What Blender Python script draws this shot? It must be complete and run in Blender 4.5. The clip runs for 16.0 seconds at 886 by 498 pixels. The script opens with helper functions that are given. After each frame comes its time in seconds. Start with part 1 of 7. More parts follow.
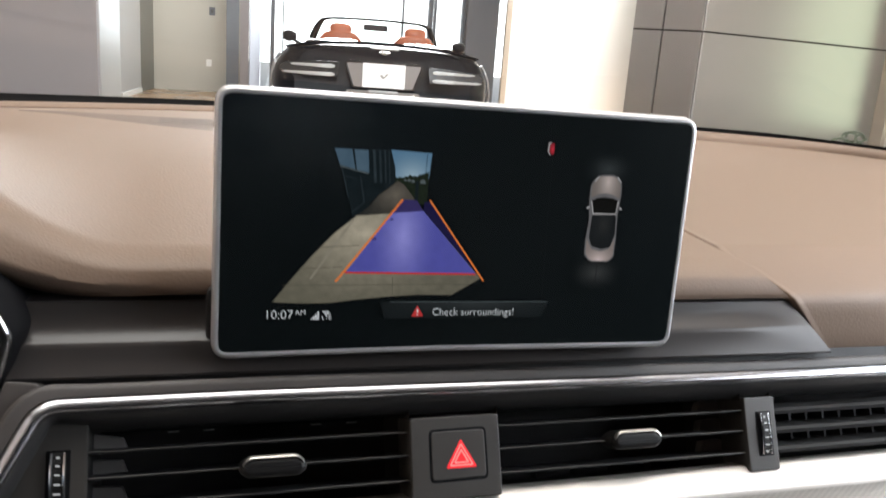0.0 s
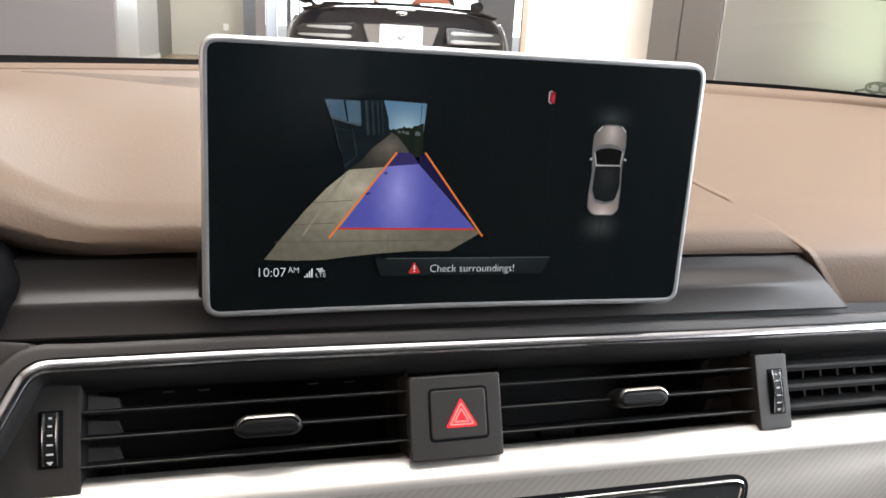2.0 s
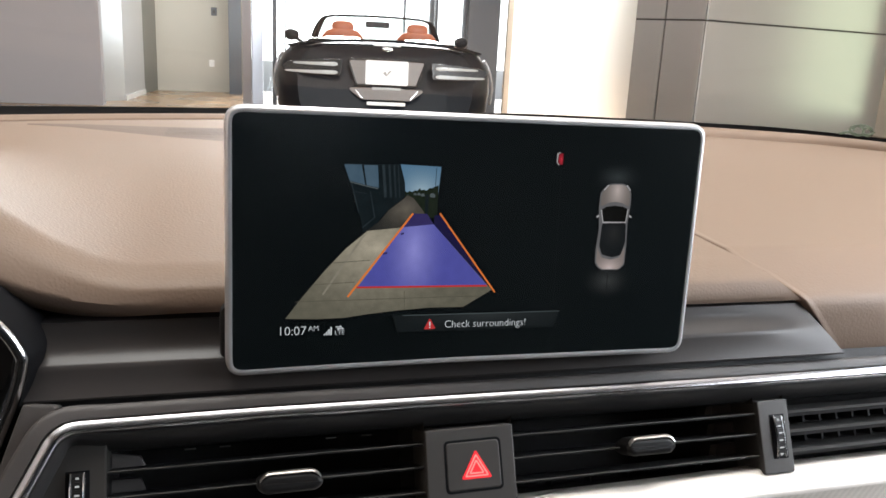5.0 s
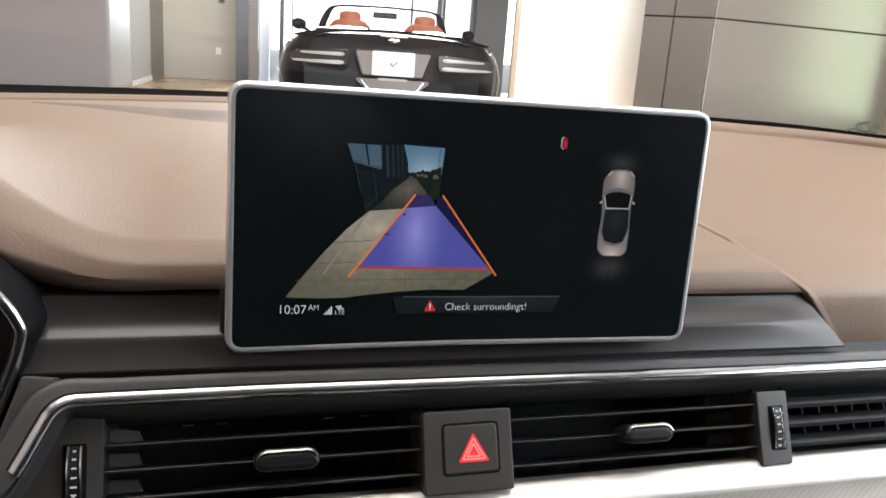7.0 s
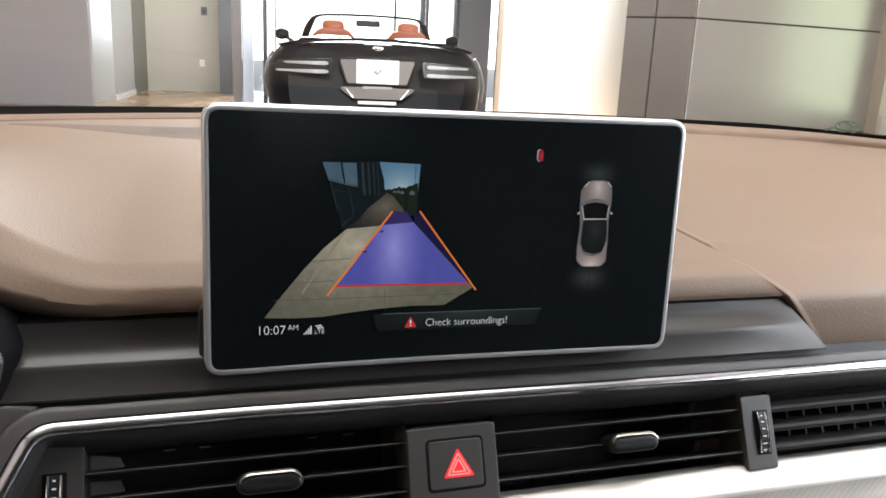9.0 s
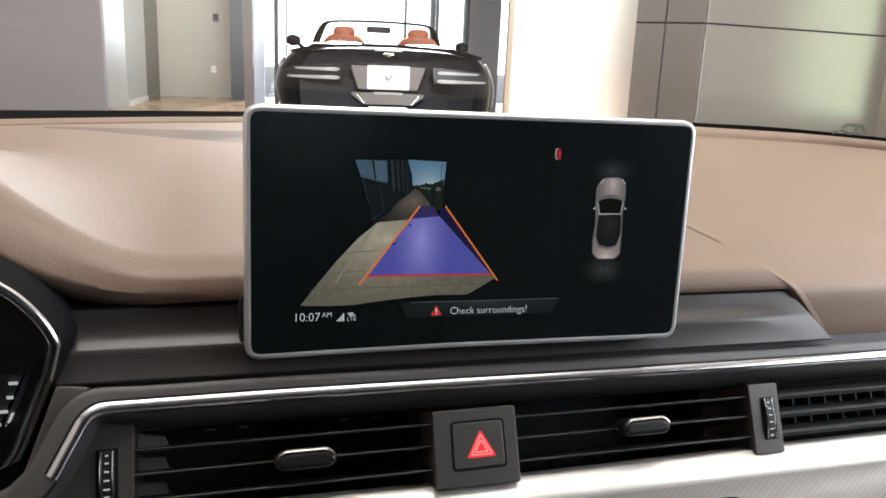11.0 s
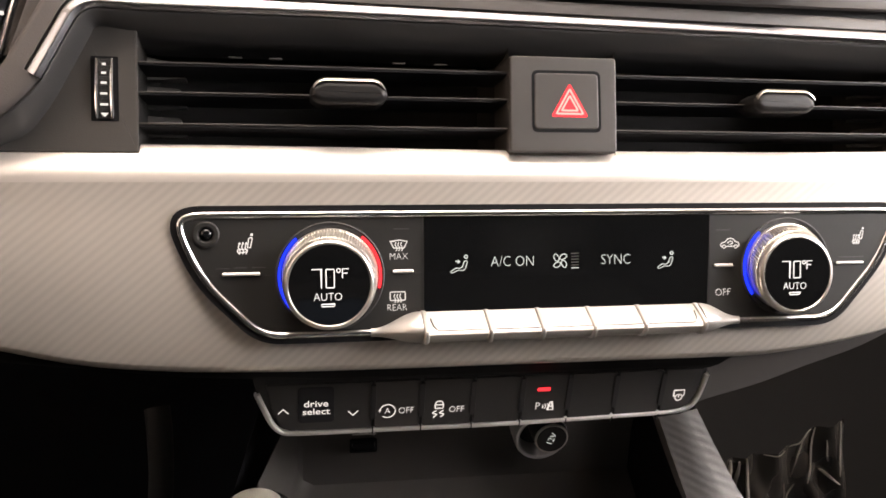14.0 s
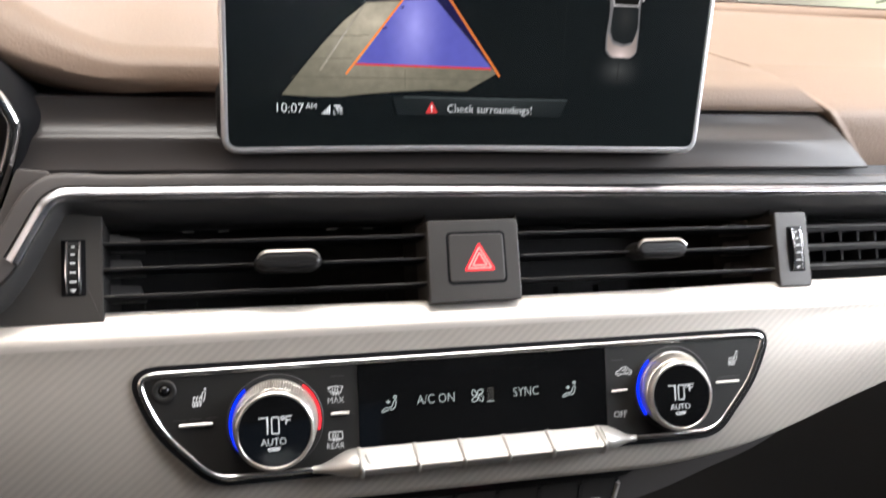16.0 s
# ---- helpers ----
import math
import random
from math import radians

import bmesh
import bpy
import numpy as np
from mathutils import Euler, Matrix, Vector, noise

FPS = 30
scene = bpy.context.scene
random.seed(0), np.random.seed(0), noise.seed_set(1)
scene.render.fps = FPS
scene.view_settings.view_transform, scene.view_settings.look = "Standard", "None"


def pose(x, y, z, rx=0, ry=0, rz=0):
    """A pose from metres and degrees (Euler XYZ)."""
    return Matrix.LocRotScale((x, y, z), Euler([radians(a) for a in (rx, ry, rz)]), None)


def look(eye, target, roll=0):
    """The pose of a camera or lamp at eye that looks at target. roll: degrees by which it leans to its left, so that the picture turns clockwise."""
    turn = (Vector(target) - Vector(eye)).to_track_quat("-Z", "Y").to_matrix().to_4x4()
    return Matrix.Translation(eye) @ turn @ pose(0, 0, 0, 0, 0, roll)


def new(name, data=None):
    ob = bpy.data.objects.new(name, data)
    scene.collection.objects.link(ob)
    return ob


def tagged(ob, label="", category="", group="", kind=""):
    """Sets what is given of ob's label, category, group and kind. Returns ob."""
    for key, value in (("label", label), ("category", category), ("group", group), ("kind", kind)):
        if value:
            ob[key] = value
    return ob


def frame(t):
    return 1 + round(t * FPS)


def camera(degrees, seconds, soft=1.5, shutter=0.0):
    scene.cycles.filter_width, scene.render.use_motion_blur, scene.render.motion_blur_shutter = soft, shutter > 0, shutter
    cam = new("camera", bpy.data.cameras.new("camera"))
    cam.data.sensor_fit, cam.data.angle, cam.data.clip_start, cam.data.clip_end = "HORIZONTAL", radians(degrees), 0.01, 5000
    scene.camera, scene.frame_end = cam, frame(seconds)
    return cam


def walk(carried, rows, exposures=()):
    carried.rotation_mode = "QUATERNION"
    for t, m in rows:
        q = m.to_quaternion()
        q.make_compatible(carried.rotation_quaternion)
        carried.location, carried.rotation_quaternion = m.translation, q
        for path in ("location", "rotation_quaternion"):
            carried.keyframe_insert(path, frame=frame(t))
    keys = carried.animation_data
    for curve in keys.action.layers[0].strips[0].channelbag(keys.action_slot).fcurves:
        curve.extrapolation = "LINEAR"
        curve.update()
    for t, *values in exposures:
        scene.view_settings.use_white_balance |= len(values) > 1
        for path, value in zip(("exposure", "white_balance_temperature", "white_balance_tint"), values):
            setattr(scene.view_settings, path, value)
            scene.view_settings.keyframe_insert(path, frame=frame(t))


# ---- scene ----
cam = camera(58.0, 16.0, soft=1.6, shutter=0.4)
PATH = [
    (0, (-0.11223, -0.30174, 1.03630), (0.42116, 1.56373, 0.55097), 4.28),
    (0.5, (-0.09246, -0.29021, 1.01812), (0.41643, 1.56475, 0.47025), 3.82),
    (1, (-0.08663, -0.28948, 1.01885), (0.41536, 1.55528, 0.43156), 3.22),
    (1.5, (-0.08384, -0.28940, 1.02855), (0.40879, 1.54933, 0.41502), 3.31),
    (2, (-0.09866, -0.29459, 1.03033), (0.38359, 1.55862, 0.45322), 3.36),
    (2.5, (-0.09972, -0.29535, 1.03125), (0.37342, 1.56844, 0.48131), 3.43),
    (3, (-0.10605, -0.29526, 1.03498), (0.37615, 1.57375, 0.51126), 3.02),
    (3.5, (-0.10336, -0.29594, 1.03271), (0.39334, 1.57251, 0.52065), 2.46),
    (4, (-0.10679, -0.29646, 1.04064), (0.39555, 1.57303, 0.53797), 2.44),
    (6.5, (-0.11839, -0.30513, 1.04563), (0.40368, 1.56105, 0.55085), 3.89),
    (7, (-0.11372, -0.30063, 1.03935), (0.39693, 1.56298, 0.52342), 4.15),
    (7.5, (-0.10888, -0.30032, 1.03835), (0.41194, 1.55624, 0.50738), 3.63),
    (8, (-0.09713, -0.30148, 1.04593), (0.44299, 1.55262, 0.52575), 2.88),
    (8.5, (-0.10065, -0.29980, 1.04339), (0.44294, 1.55902, 0.54410), 2.59),
    (9, (-0.10830, -0.29997, 1.04388), (0.42665, 1.56093, 0.54301), 2.71),
    (11.5, (-0.12215, -0.32487, 1.04314), (0.38285, 1.54815, 0.55655), 2.73),
    (12, (-0.11407, -0.31730, 0.99884), (0.37690, 1.54484, 0.45902), 3.48),
    (12.5, (-0.10642, -0.30028, 0.95379), (0.32706, 1.52331, 0.25621), 4.11),
    (13, (-0.10689, -0.27983, 0.92343), (0.24176, 1.52692, 0.13979), 3.36),
    (13.5, (-0.10340, -0.27095, 0.91671), (0.20386, 1.52776, 0.09804), 3.21),
    (14, (-0.10346, -0.27677, 0.92322), (0.21756, 1.51772, 0.10056), 3.71),
    (14.5, (-0.10277, -0.28514, 0.93297), (0.24599, 1.50901, 0.12095), 4.13),
    (15, (-0.10126, -0.29258, 0.94175), (0.28090, 1.50716, 0.15760), 3.95),
    (15.5, (-0.10162, -0.30111, 0.94909), (0.29270, 1.51887, 0.21957), 3.05),
    (16, (-0.10159, -0.31359, 0.96935), (0.34494, 1.53197, 0.34123), 2.72),
]
EXPOSURES = [(0.0, 0.18, 6250, 10), (1.0, 0.45, 6250, 10), (2.0, 0.45, 6250, 10), (3.5, 0.27, 6250, 10), (9.0, 0.25, 6250, 10), (11.5, 0.17, 6250, 10), (12.5, 0.5, 6650, 16), (13.0, 0.92, 6950, 18), (13.5, 1.3, 7250, 18), (14.0, 1.42, 7250, 18), (14.8, 1.45, 7250, 18), (15.5, 1.32, 6950, 16), (16.0, 1.05, 6350, 12)]
walk(cam, [(t, look(eye, target, roll)) for t, eye, target, roll in PATH], EXPOSURES)

# ---- light ----
world = bpy.data.worlds.new("world")
scene.world = world
world.use_nodes = True
_wn = world.node_tree.nodes
_sky = _wn.new("ShaderNodeTexSky")
_sky.sky_type, _sky.sun_disc = "NISHITA", False
_sky.sun_elevation, _sky.sun_rotation = radians(50), radians(20)
world.node_tree.links.new(_sky.outputs[0], _wn["Background"].inputs[0])
_wn["Background"].inputs[1].default_value = 0.12

sun = new("sun", bpy.data.lights.new("sun", "SUN"))
sun.data.energy, sun.data.angle, sun.data.color = 3.5, radians(0.5), (1.0, 0.95, 0.88)
sun.matrix_world = look((0, 0, 30), (-30 * math.sin(radians(20)) / math.tan(radians(50)), -30 * math.cos(radians(20)) / math.tan(radians(50)), 0))


def daylight(name, at, towards, w, h, power, color=(1, 1, 1)):
    """Daylight by an opening, or a fill lamp added where none is seen."""
    d = bpy.data.lights.new(name, "AREA")
    d.shape, d.size, d.size_y, d.energy, d.color = "RECTANGLE", w, h, power, color
    ob = new(name, d)
    ob.matrix_world = look(at, towards)
    return ob


daylight("daylight_front_glass", (1.85, 11.3, 2.2), (1.0, 0, 1.2), 3.0, 4.0, 260, (1.0, 0.99, 0.97)).data.spread = radians(95)
# Unseen overhead lamp, added to brighten the dash top and its metal edges
daylight("overhead_fill", (0.3, 0.65, 4.44), (0.3, 0.65, 0), 3.0, 2.5, 168, (1.0, 0.93, 0.84))
# Narrow unseen lamp, added overhead to wash the white wall
daylight("wall_wash_fill", (4.75, 10.82, 4.42), (4.73, 10.98, 0), 1.7, 0.26, 125, (1.0, 0.96, 0.90)).data.spread = radians(28)
daylight("daylight_drive_in_door", (1.2, -4.7, 1.85), (0.9, 8, 1.6), 9.0, 3.4, 1000, (1.0, 0.98, 0.98))
# Unseen lamp, added overhead to brighten the column's upper part
daylight("column_wash_fill", (-1.30, 11.72, 4.42), (-1.40, 12.5, 0), 1.2, 0.45, 75, (1.0, 0.98, 0.96))
# Lamp added beside the recess so the column shows white above, grey below
daylight("recess_fill", (0.30, 12.9, 2.38), (-2.0, 12.9, 2.2), 2.4, 3.2, 50, (0.98, 0.99, 1.0))
# Warm lamp added before the blank left wall to light the dash front
daylight("left_fill", (-6.9, -2.4, 2.2), (0, 0.0, 1.0), 4.0, 2.6, 70, (1.0, 0.76, 0.56))
# Cool lamp added before the blank right wall; no window opens there
daylight("right_fill", (9.4, -2.0, 3.1), (0, 0.0, 1.0), 4.0, 2.6, 140, (0.95, 0.97, 1.0))
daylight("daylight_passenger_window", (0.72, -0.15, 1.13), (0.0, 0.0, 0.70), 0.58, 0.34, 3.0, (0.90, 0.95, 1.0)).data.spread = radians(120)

# ---- materials ----


def material(name):
    m = bpy.data.materials.new(name)
    m.use_nodes = True
    return m, m.node_tree.nodes, m.node_tree.links, m.node_tree.nodes["Principled BSDF"]


def surface(name, color, rough=0.5, metal=0.0, var=0.08, scale=40.0, bump=0.0, bump_scale=900.0, coat=0.0, rvar=0.06, spec=0.5):
    """A material with broad and fine variation of colour, gloss and relief."""
    m, n, l, p = material(name)
    tc = n.new("ShaderNodeTexCoord")
    big, fine = n.new("ShaderNodeTexNoise"), n.new("ShaderNodeTexNoise")
    big.inputs["Scale"].default_value, big.inputs["Detail"].default_value = scale, 4
    fine.inputs["Scale"].default_value, fine.inputs["Detail"].default_value = bump_scale, 3
    for q in (big, fine):
        l.new(tc.outputs["Object"], q.inputs["Vector"])
    mix = n.new("ShaderNodeMix")
    mix.data_type = "RGBA"
    mix.inputs[6].default_value = (*[c * (1 - var) for c in color], 1)
    mix.inputs[7].default_value = (*[min(1, c * (1 + var)) for c in color], 1)
    l.new(big.outputs["Fac"], mix.inputs[0])
    l.new(mix.outputs[2], p.inputs["Base Color"])
    ramp = n.new("ShaderNodeMapRange")
    ramp.inputs[3].default_value, ramp.inputs[4].default_value = max(0.02, rough - rvar), min(1, rough + rvar)
    l.new(big.outputs["Fac"], ramp.inputs[0])
    l.new(ramp.outputs[0], p.inputs["Roughness"])
    p.inputs["Metallic"].default_value, p.inputs["Coat Weight"].default_value = metal, coat
    p.inputs["Specular IOR Level"].default_value = spec
    if bump:
        b = n.new("ShaderNodeBump")
        b.inputs["Strength"].default_value, b.inputs["Distance"].default_value = bump, 0.001
        l.new(fine.outputs["Fac"], b.inputs["Height"])
        l.new(b.outputs[0], p.inputs["Normal"])
    return m


def leather(name, color):
    """Grained soft dashboard leather."""
    m = surface(name, color, 0.55, var=0.05, scale=9, rvar=0.05, spec=0.35)
    n, l, p = m.node_tree.nodes, m.node_tree.links, m.node_tree.nodes["Principled BSDF"]
    tc, v, b = n.new("ShaderNodeTexCoord"), n.new("ShaderNodeTexVoronoi"), n.new("ShaderNodeBump")
    wob, add = n.new("ShaderNodeTexNoise"), n.new("ShaderNodeVectorMath")
    v.feature = "SMOOTH_F1"
    v.inputs["Scale"].default_value, wob.inputs["Scale"].default_value = 700, 400
    add.operation = "MULTIPLY_ADD"
    add.inputs[1].default_value = (0.0016,) * 3
    l.new(tc.outputs["Object"], wob.inputs["Vector"])
    l.new(wob.outputs["Color"], add.inputs[0])
    l.new(tc.outputs["Object"], add.inputs[2])
    l.new(add.outputs[0], v.inputs["Vector"])
    b.inputs["Strength"].default_value, b.inputs["Distance"].default_value = 0.22, 0.0005
    l.new(v.outputs["Distance"], b.inputs["Height"])
    l.new(b.outputs[0], p.inputs["Normal"])
    return m


def woven_aluminium(name, color, rough, axis="Z", turns=((50, 104.0), (-35, 520.0), (20, 700.0)), depth=0.075):
    """Silver inlay with slanting embossed ribs over a fine weave."""
    m = surface(name, color, rough, metal=0.55, var=0.05, scale=25, rvar=0.03)
    n, l, p = m.node_tree.nodes, m.node_tree.links, m.node_tree.nodes["Principled BSDF"]
    tc = n.new("ShaderNodeTexCoord")
    waves = []
    for turn, scale in turns:
        mp, w = n.new("ShaderNodeMapping"), n.new("ShaderNodeTexWave")
        mp.inputs["Rotation"].default_value = (0, 0, radians(turn)) if axis == "Z" else (0, radians(turn), 0)
        w.bands_direction = "X"
        w.inputs["Scale"].default_value, w.inputs["Distortion"].default_value = scale, 0.0
        l.new(tc.outputs["Object"], mp.inputs["Vector"])
        l.new(mp.outputs[0], w.inputs["Vector"])
        waves.append(w)
    # the ribs alternate between two tones of thread
    tone, base = n.new("ShaderNodeMix"), p.inputs["Base Color"].links[0].from_socket
    tone.data_type, tone.blend_type = "RGBA", "MULTIPLY"
    span = n.new("ShaderNodeMapRange")
    span.inputs[3].default_value, span.inputs[4].default_value = 0.93, 1.04
    l.new(waves[0].outputs["Fac"], span.inputs[0])
    tone.inputs[0].default_value = 1.0
    l.new(base, tone.inputs[6])
    l.new(span.outputs[0], tone.inputs[7])
    l.new(tone.outputs[2], p.inputs["Base Color"])
    prev = None
    for w, strength, far in zip(waves, (depth, 0.10, 0.10), (0.0011, 0.0002, 0.0002)):
        b = n.new("ShaderNodeBump")
        b.inputs["Strength"].default_value, b.inputs["Distance"].default_value = strength, far
        l.new(w.outputs["Fac"], b.inputs["Height"])
        if prev:
            l.new(prev.outputs[0], b.inputs["Normal"])
        prev = b
    l.new(prev.outputs[0], p.inputs["Normal"])
    return m


def glow(name, color, strength=1.0):
    m, _, _, p = material(name)
    p.inputs["Base Color"].default_value = (*[c * 0.1 for c in color], 1)
    p.inputs["Roughness"].default_value = 0.4
    p.inputs["Emission Color"].default_value = (*color, 1)
    p.inputs["Emission Strength"].default_value = strength
    return m


def glass(name, tint=(1, 1, 1), rough=0.0, sheen=0.035):
    """Thin clear pane: mostly see-through, with a mirror-like sheen."""
    m, n, l, p = material(name)
    n.remove(p)
    t, g, mix = n.new("ShaderNodeBsdfTransparent"), n.new("ShaderNodeBsdfGlossy"), n.new("ShaderNodeMixShader")
    t.inputs[0].default_value = (*tint, 1)
    g.inputs["Roughness"].default_value = rough
    mix.inputs[0].default_value = sheen
    l.new(t.outputs[0], mix.inputs[1])
    l.new(g.outputs[0], mix.inputs[2])
    l.new(mix.outputs[0], n["Material Output"].inputs[0])
    return m


LEATHER = leather("beige_leather", (0.211, 0.149, 0.109))
GREY_TRIM = surface("satin_grey_trim", (0.050, 0.045, 0.043), 0.28, bump=0.05, bump_scale=1500, spec=0.38, rvar=0.01, var=0.03)
GREY_SOFT = surface("soft_grey_plastic", (0.064, 0.057, 0.054), 0.55, bump=0.15, bump_scale=1800)
BLACK_SOFT = surface("soft_black_plastic", (0.022, 0.0215, 0.022), 0.6, bump=0.15, bump_scale=1600)
BLACK_DEEP = surface("black_duct_plastic", (0.034, 0.033, 0.033), 0.7, spec=0.12)
DARK_GREY = surface("dark_grey_plastic", (0.045, 0.0415, 0.038), 0.5, bump=0.1, bump_scale=2000)
SLAT_BLACK = surface("black_slat_plastic", (0.026, 0.026, 0.028), 0.55, spec=0.15)
STRIP_METAL = surface("satin_strip_metal", (0.46, 0.46, 0.485), 0.22, metal=1.0, var=0.02, rvar=0.01)
BUTTON = surface("button_plastic", (0.034, 0.032, 0.031), 0.5, bump=0.06, bump_scale=2000)
PANEL = surface("climate_panel_plastic", (0.016, 0.0155, 0.015), 0.52, bump=0.06, bump_scale=2200, spec=0.25)
GUIDE_GREY = surface("grey_guide_plastic", (0.150, 0.140, 0.132), 0.5)
TAB_BLACK = surface("black_tab_plastic", (0.012, 0.0115, 0.0115), 0.45, bump=0.05, bump_scale=2000, spec=0.25)
CLUSTER_BLACK = surface("cluster_hood_black", (0.006, 0.006, 0.007), 0.7, spec=0.12)
GLOSS = surface("gloss_black", (0.004, 0.0042, 0.0045), 0.06, rvar=0.02, spec=0.3)
SCREEN_GLASS = surface("screen_glass", (0.0075, 0.0105, 0.0115), 0.21, rvar=0.01)
SATIN_CHROME = surface("satin_chrome", (0.72, 0.72, 0.72), 0.18, metal=1.0, var=0.04, bump=0.02, bump_scale=1200)
CHROME = surface("chrome", (0.82, 0.81, 0.80), 0.09, metal=1.0, var=0.02, rvar=0.02)
BRUSHED = surface("brushed_silver", (0.76, 0.74, 0.71), 0.38, metal=0.6, var=0.04)
KNOB_METAL = surface("knurled_silver", (0.58, 0.55, 0.51), 0.30, metal=0.9, var=0.04)
BEZEL = surface("silver_bezel", (0.72, 0.72, 0.73), 0.38, metal=0.6, var=0.03)
INLAY = woven_aluminium("silver_woven_inlay", (0.60, 0.555, 0.50), 0.35)
# The inlay's weave again, the strip's dimmer light put into a darker colour
DIM_INLAY = woven_aluminium("dimmed_woven_strip", (0.16, 0.152, 0.146), 0.5, "Y", ((68, 85.0), (-20, 520.0), (30, 700.0)), 0.07)
BEAD = surface("smooth_silver_bead", (0.70, 0.65, 0.60), 0.40, metal=0.55, var=0.03, rvar=0.03)
WHITE_INK = glow("white_lettering", (0.80, 0.80, 0.78), 0.46)
DIM_INK = glow("dim_lettering", (0.55, 0.62, 0.60), 0.45)
SCREEN_WHITE = glow("screen_white", (0.80, 0.82, 0.82), 0.6)
RED_LIT = glow("red_lamp", (1.0, 0.03, 0.04), 0.9)
PINK_LIT = glow("pale_red_lamp", (1.0, 0.36, 0.32), 0.75)
BLUE_LIT = glow("blue_lamp", (0.0, 0.02, 1.0), 1.1)

# ---- building helpers ----


def thing(name, label, category, m=None, group="", kind=""):
    ob = new(name)
    ob.empty_display_size = 0.02
    if m is not None:
        ob.matrix_world = m
    return tagged(ob, label, category, group, kind)


def weigh_normals(me):
    """Smooth shading across soft edges in which large faces stay flat."""
    polys = [(p.normal.copy(), p.area, tuple(p.vertices)) for p in me.polygons]
    at = [[] for _ in me.vertices]
    for n, a, vs in polys:
        for v in vs:
            at[v].append((n, a))
    out = []
    for n, a, vs in polys:
        for v in vs:
            s = Vector((0, 0, 0))
            for m, w in at[v]:
                if m.dot(n) > 0.72:
                    s += m * w
            out.append(s.normalized() if s.length > 0 else n)
    me.normals_split_custom_set(out)


def finish(bm, name, mat, smooth=True):
    bmesh.ops.recalc_face_normals(bm, faces=bm.faces)
    me = bpy.data.meshes.new(name)
    bm.to_mesh(me)
    bm.free()
    if smooth:
        me.polygons.foreach_set("use_smooth", [True] * len(me.polygons))
        weigh_normals(me)
    for q in mat if isinstance(mat, (list, tuple)) else [mat]:
        me.materials.append(q)
    return me


def part(name, bm, mat, parent, label="", smooth=True):
    ob = new(name, finish(bm, name, mat, smooth))
    ob.parent = parent
    if label:
        ob["label"] = label
    return ob


def structure(name, bm, mat, label, category="", smooth=True):
    ob = new(name, finish(bm, name, mat, smooth))
    return tagged(ob, label, category or name.split("_")[0], "", "structure")


def fascia(origin, slope=0.0, yaw=0.0, roll=0.0):
    """A frame on a panel: x to its right, y up along it, z out towards the seats."""
    k = math.hypot(1, slope)
    m = Matrix(((1, 0, 0, 0), (0, slope / k, -1 / k, 0), (0, 1 / k, slope / k, 0), (0, 0, 0, 1)))
    return Matrix.Translation(origin) @ Matrix.Rotation(radians(yaw), 4, "Z") @ m @ Matrix.Rotation(radians(roll), 4, "Z")


def box(bm, x0, x1, y0, y1, z0, z1, bevel=0.0, seg=2, m=None):
    r = bmesh.ops.create_cube(bm, size=1.0)
    vs = r["verts"]
    for v in vs:
        v.co = Vector((x0 + (v.co.x + 0.5) * (x1 - x0), y0 + (v.co.y + 0.5) * (y1 - y0), z0 + (v.co.z + 0.5) * (z1 - z0)))
    if m is not None:
        bmesh.ops.transform(bm, matrix=m, verts=vs)
    if bevel:
        es = list({e for v in vs for e in v.link_edges})
        bmesh.ops.bevel(bm, geom=es, offset=bevel, segments=seg, affect="EDGES", profile=0.5, clamp_overlap=True)
    return bm


def rounded(pts, r, n=6):
    """A polygon with its corners rounded; r: one radius or one for each corner."""
    out = []
    k = len(pts)
    for i in range(k):
        rad = r[i] if isinstance(r, (list, tuple)) else r
        p, a, b = Vector(pts[i]), Vector(pts[i - 1]), Vector(pts[(i + 1) % k])
        da, db = (a - p).normalized(), (b - p).normalized()
        ang = math.acos(max(-1, min(1, da.dot(db))))
        cut = min(rad / math.tan(ang / 2), 0.49 * (a - p).length, 0.49 * (b - p).length)
        if rad <= 0 or cut < 1e-6:
            out.append(tuple(p))
            continue
        s, e = p + da * cut, p + db * cut
        for j in range(n + 1):
            f = j / n
            q = (1 - f) ** 2 * s + 2 * f * (1 - f) * p + f * f * e
            # between the quadratic curve and an arc
            out.append((q.x, q.y))
    return out


def inset(pts, d):
    """A polygon (counter-clockwise) moved inwards by d."""
    k, out = len(pts), []
    for i in range(k):
        a, p, b = Vector(pts[i - 1]), Vector(pts[i]), Vector(pts[(i + 1) % k])
        e, f = (p - a).normalized(), (b - p).normalized()
        nrm = Vector((-e.y, e.x)) + Vector((-f.y, f.x))
        if nrm.length < 1e-9:
            nrm = Vector((-e.y, e.x))
        nrm.normalize()
        c = max(0.35, nrm.dot(Vector((-e.y, e.x))))
        out.append(tuple(p + nrm * d / c))
    return out


def ccw(pts):
    a = sum(p[0] * q[1] - q[0] * p[1] for p, q in zip(pts, pts[1:] + pts[:1]))
    return pts if a > 0 else pts[::-1]


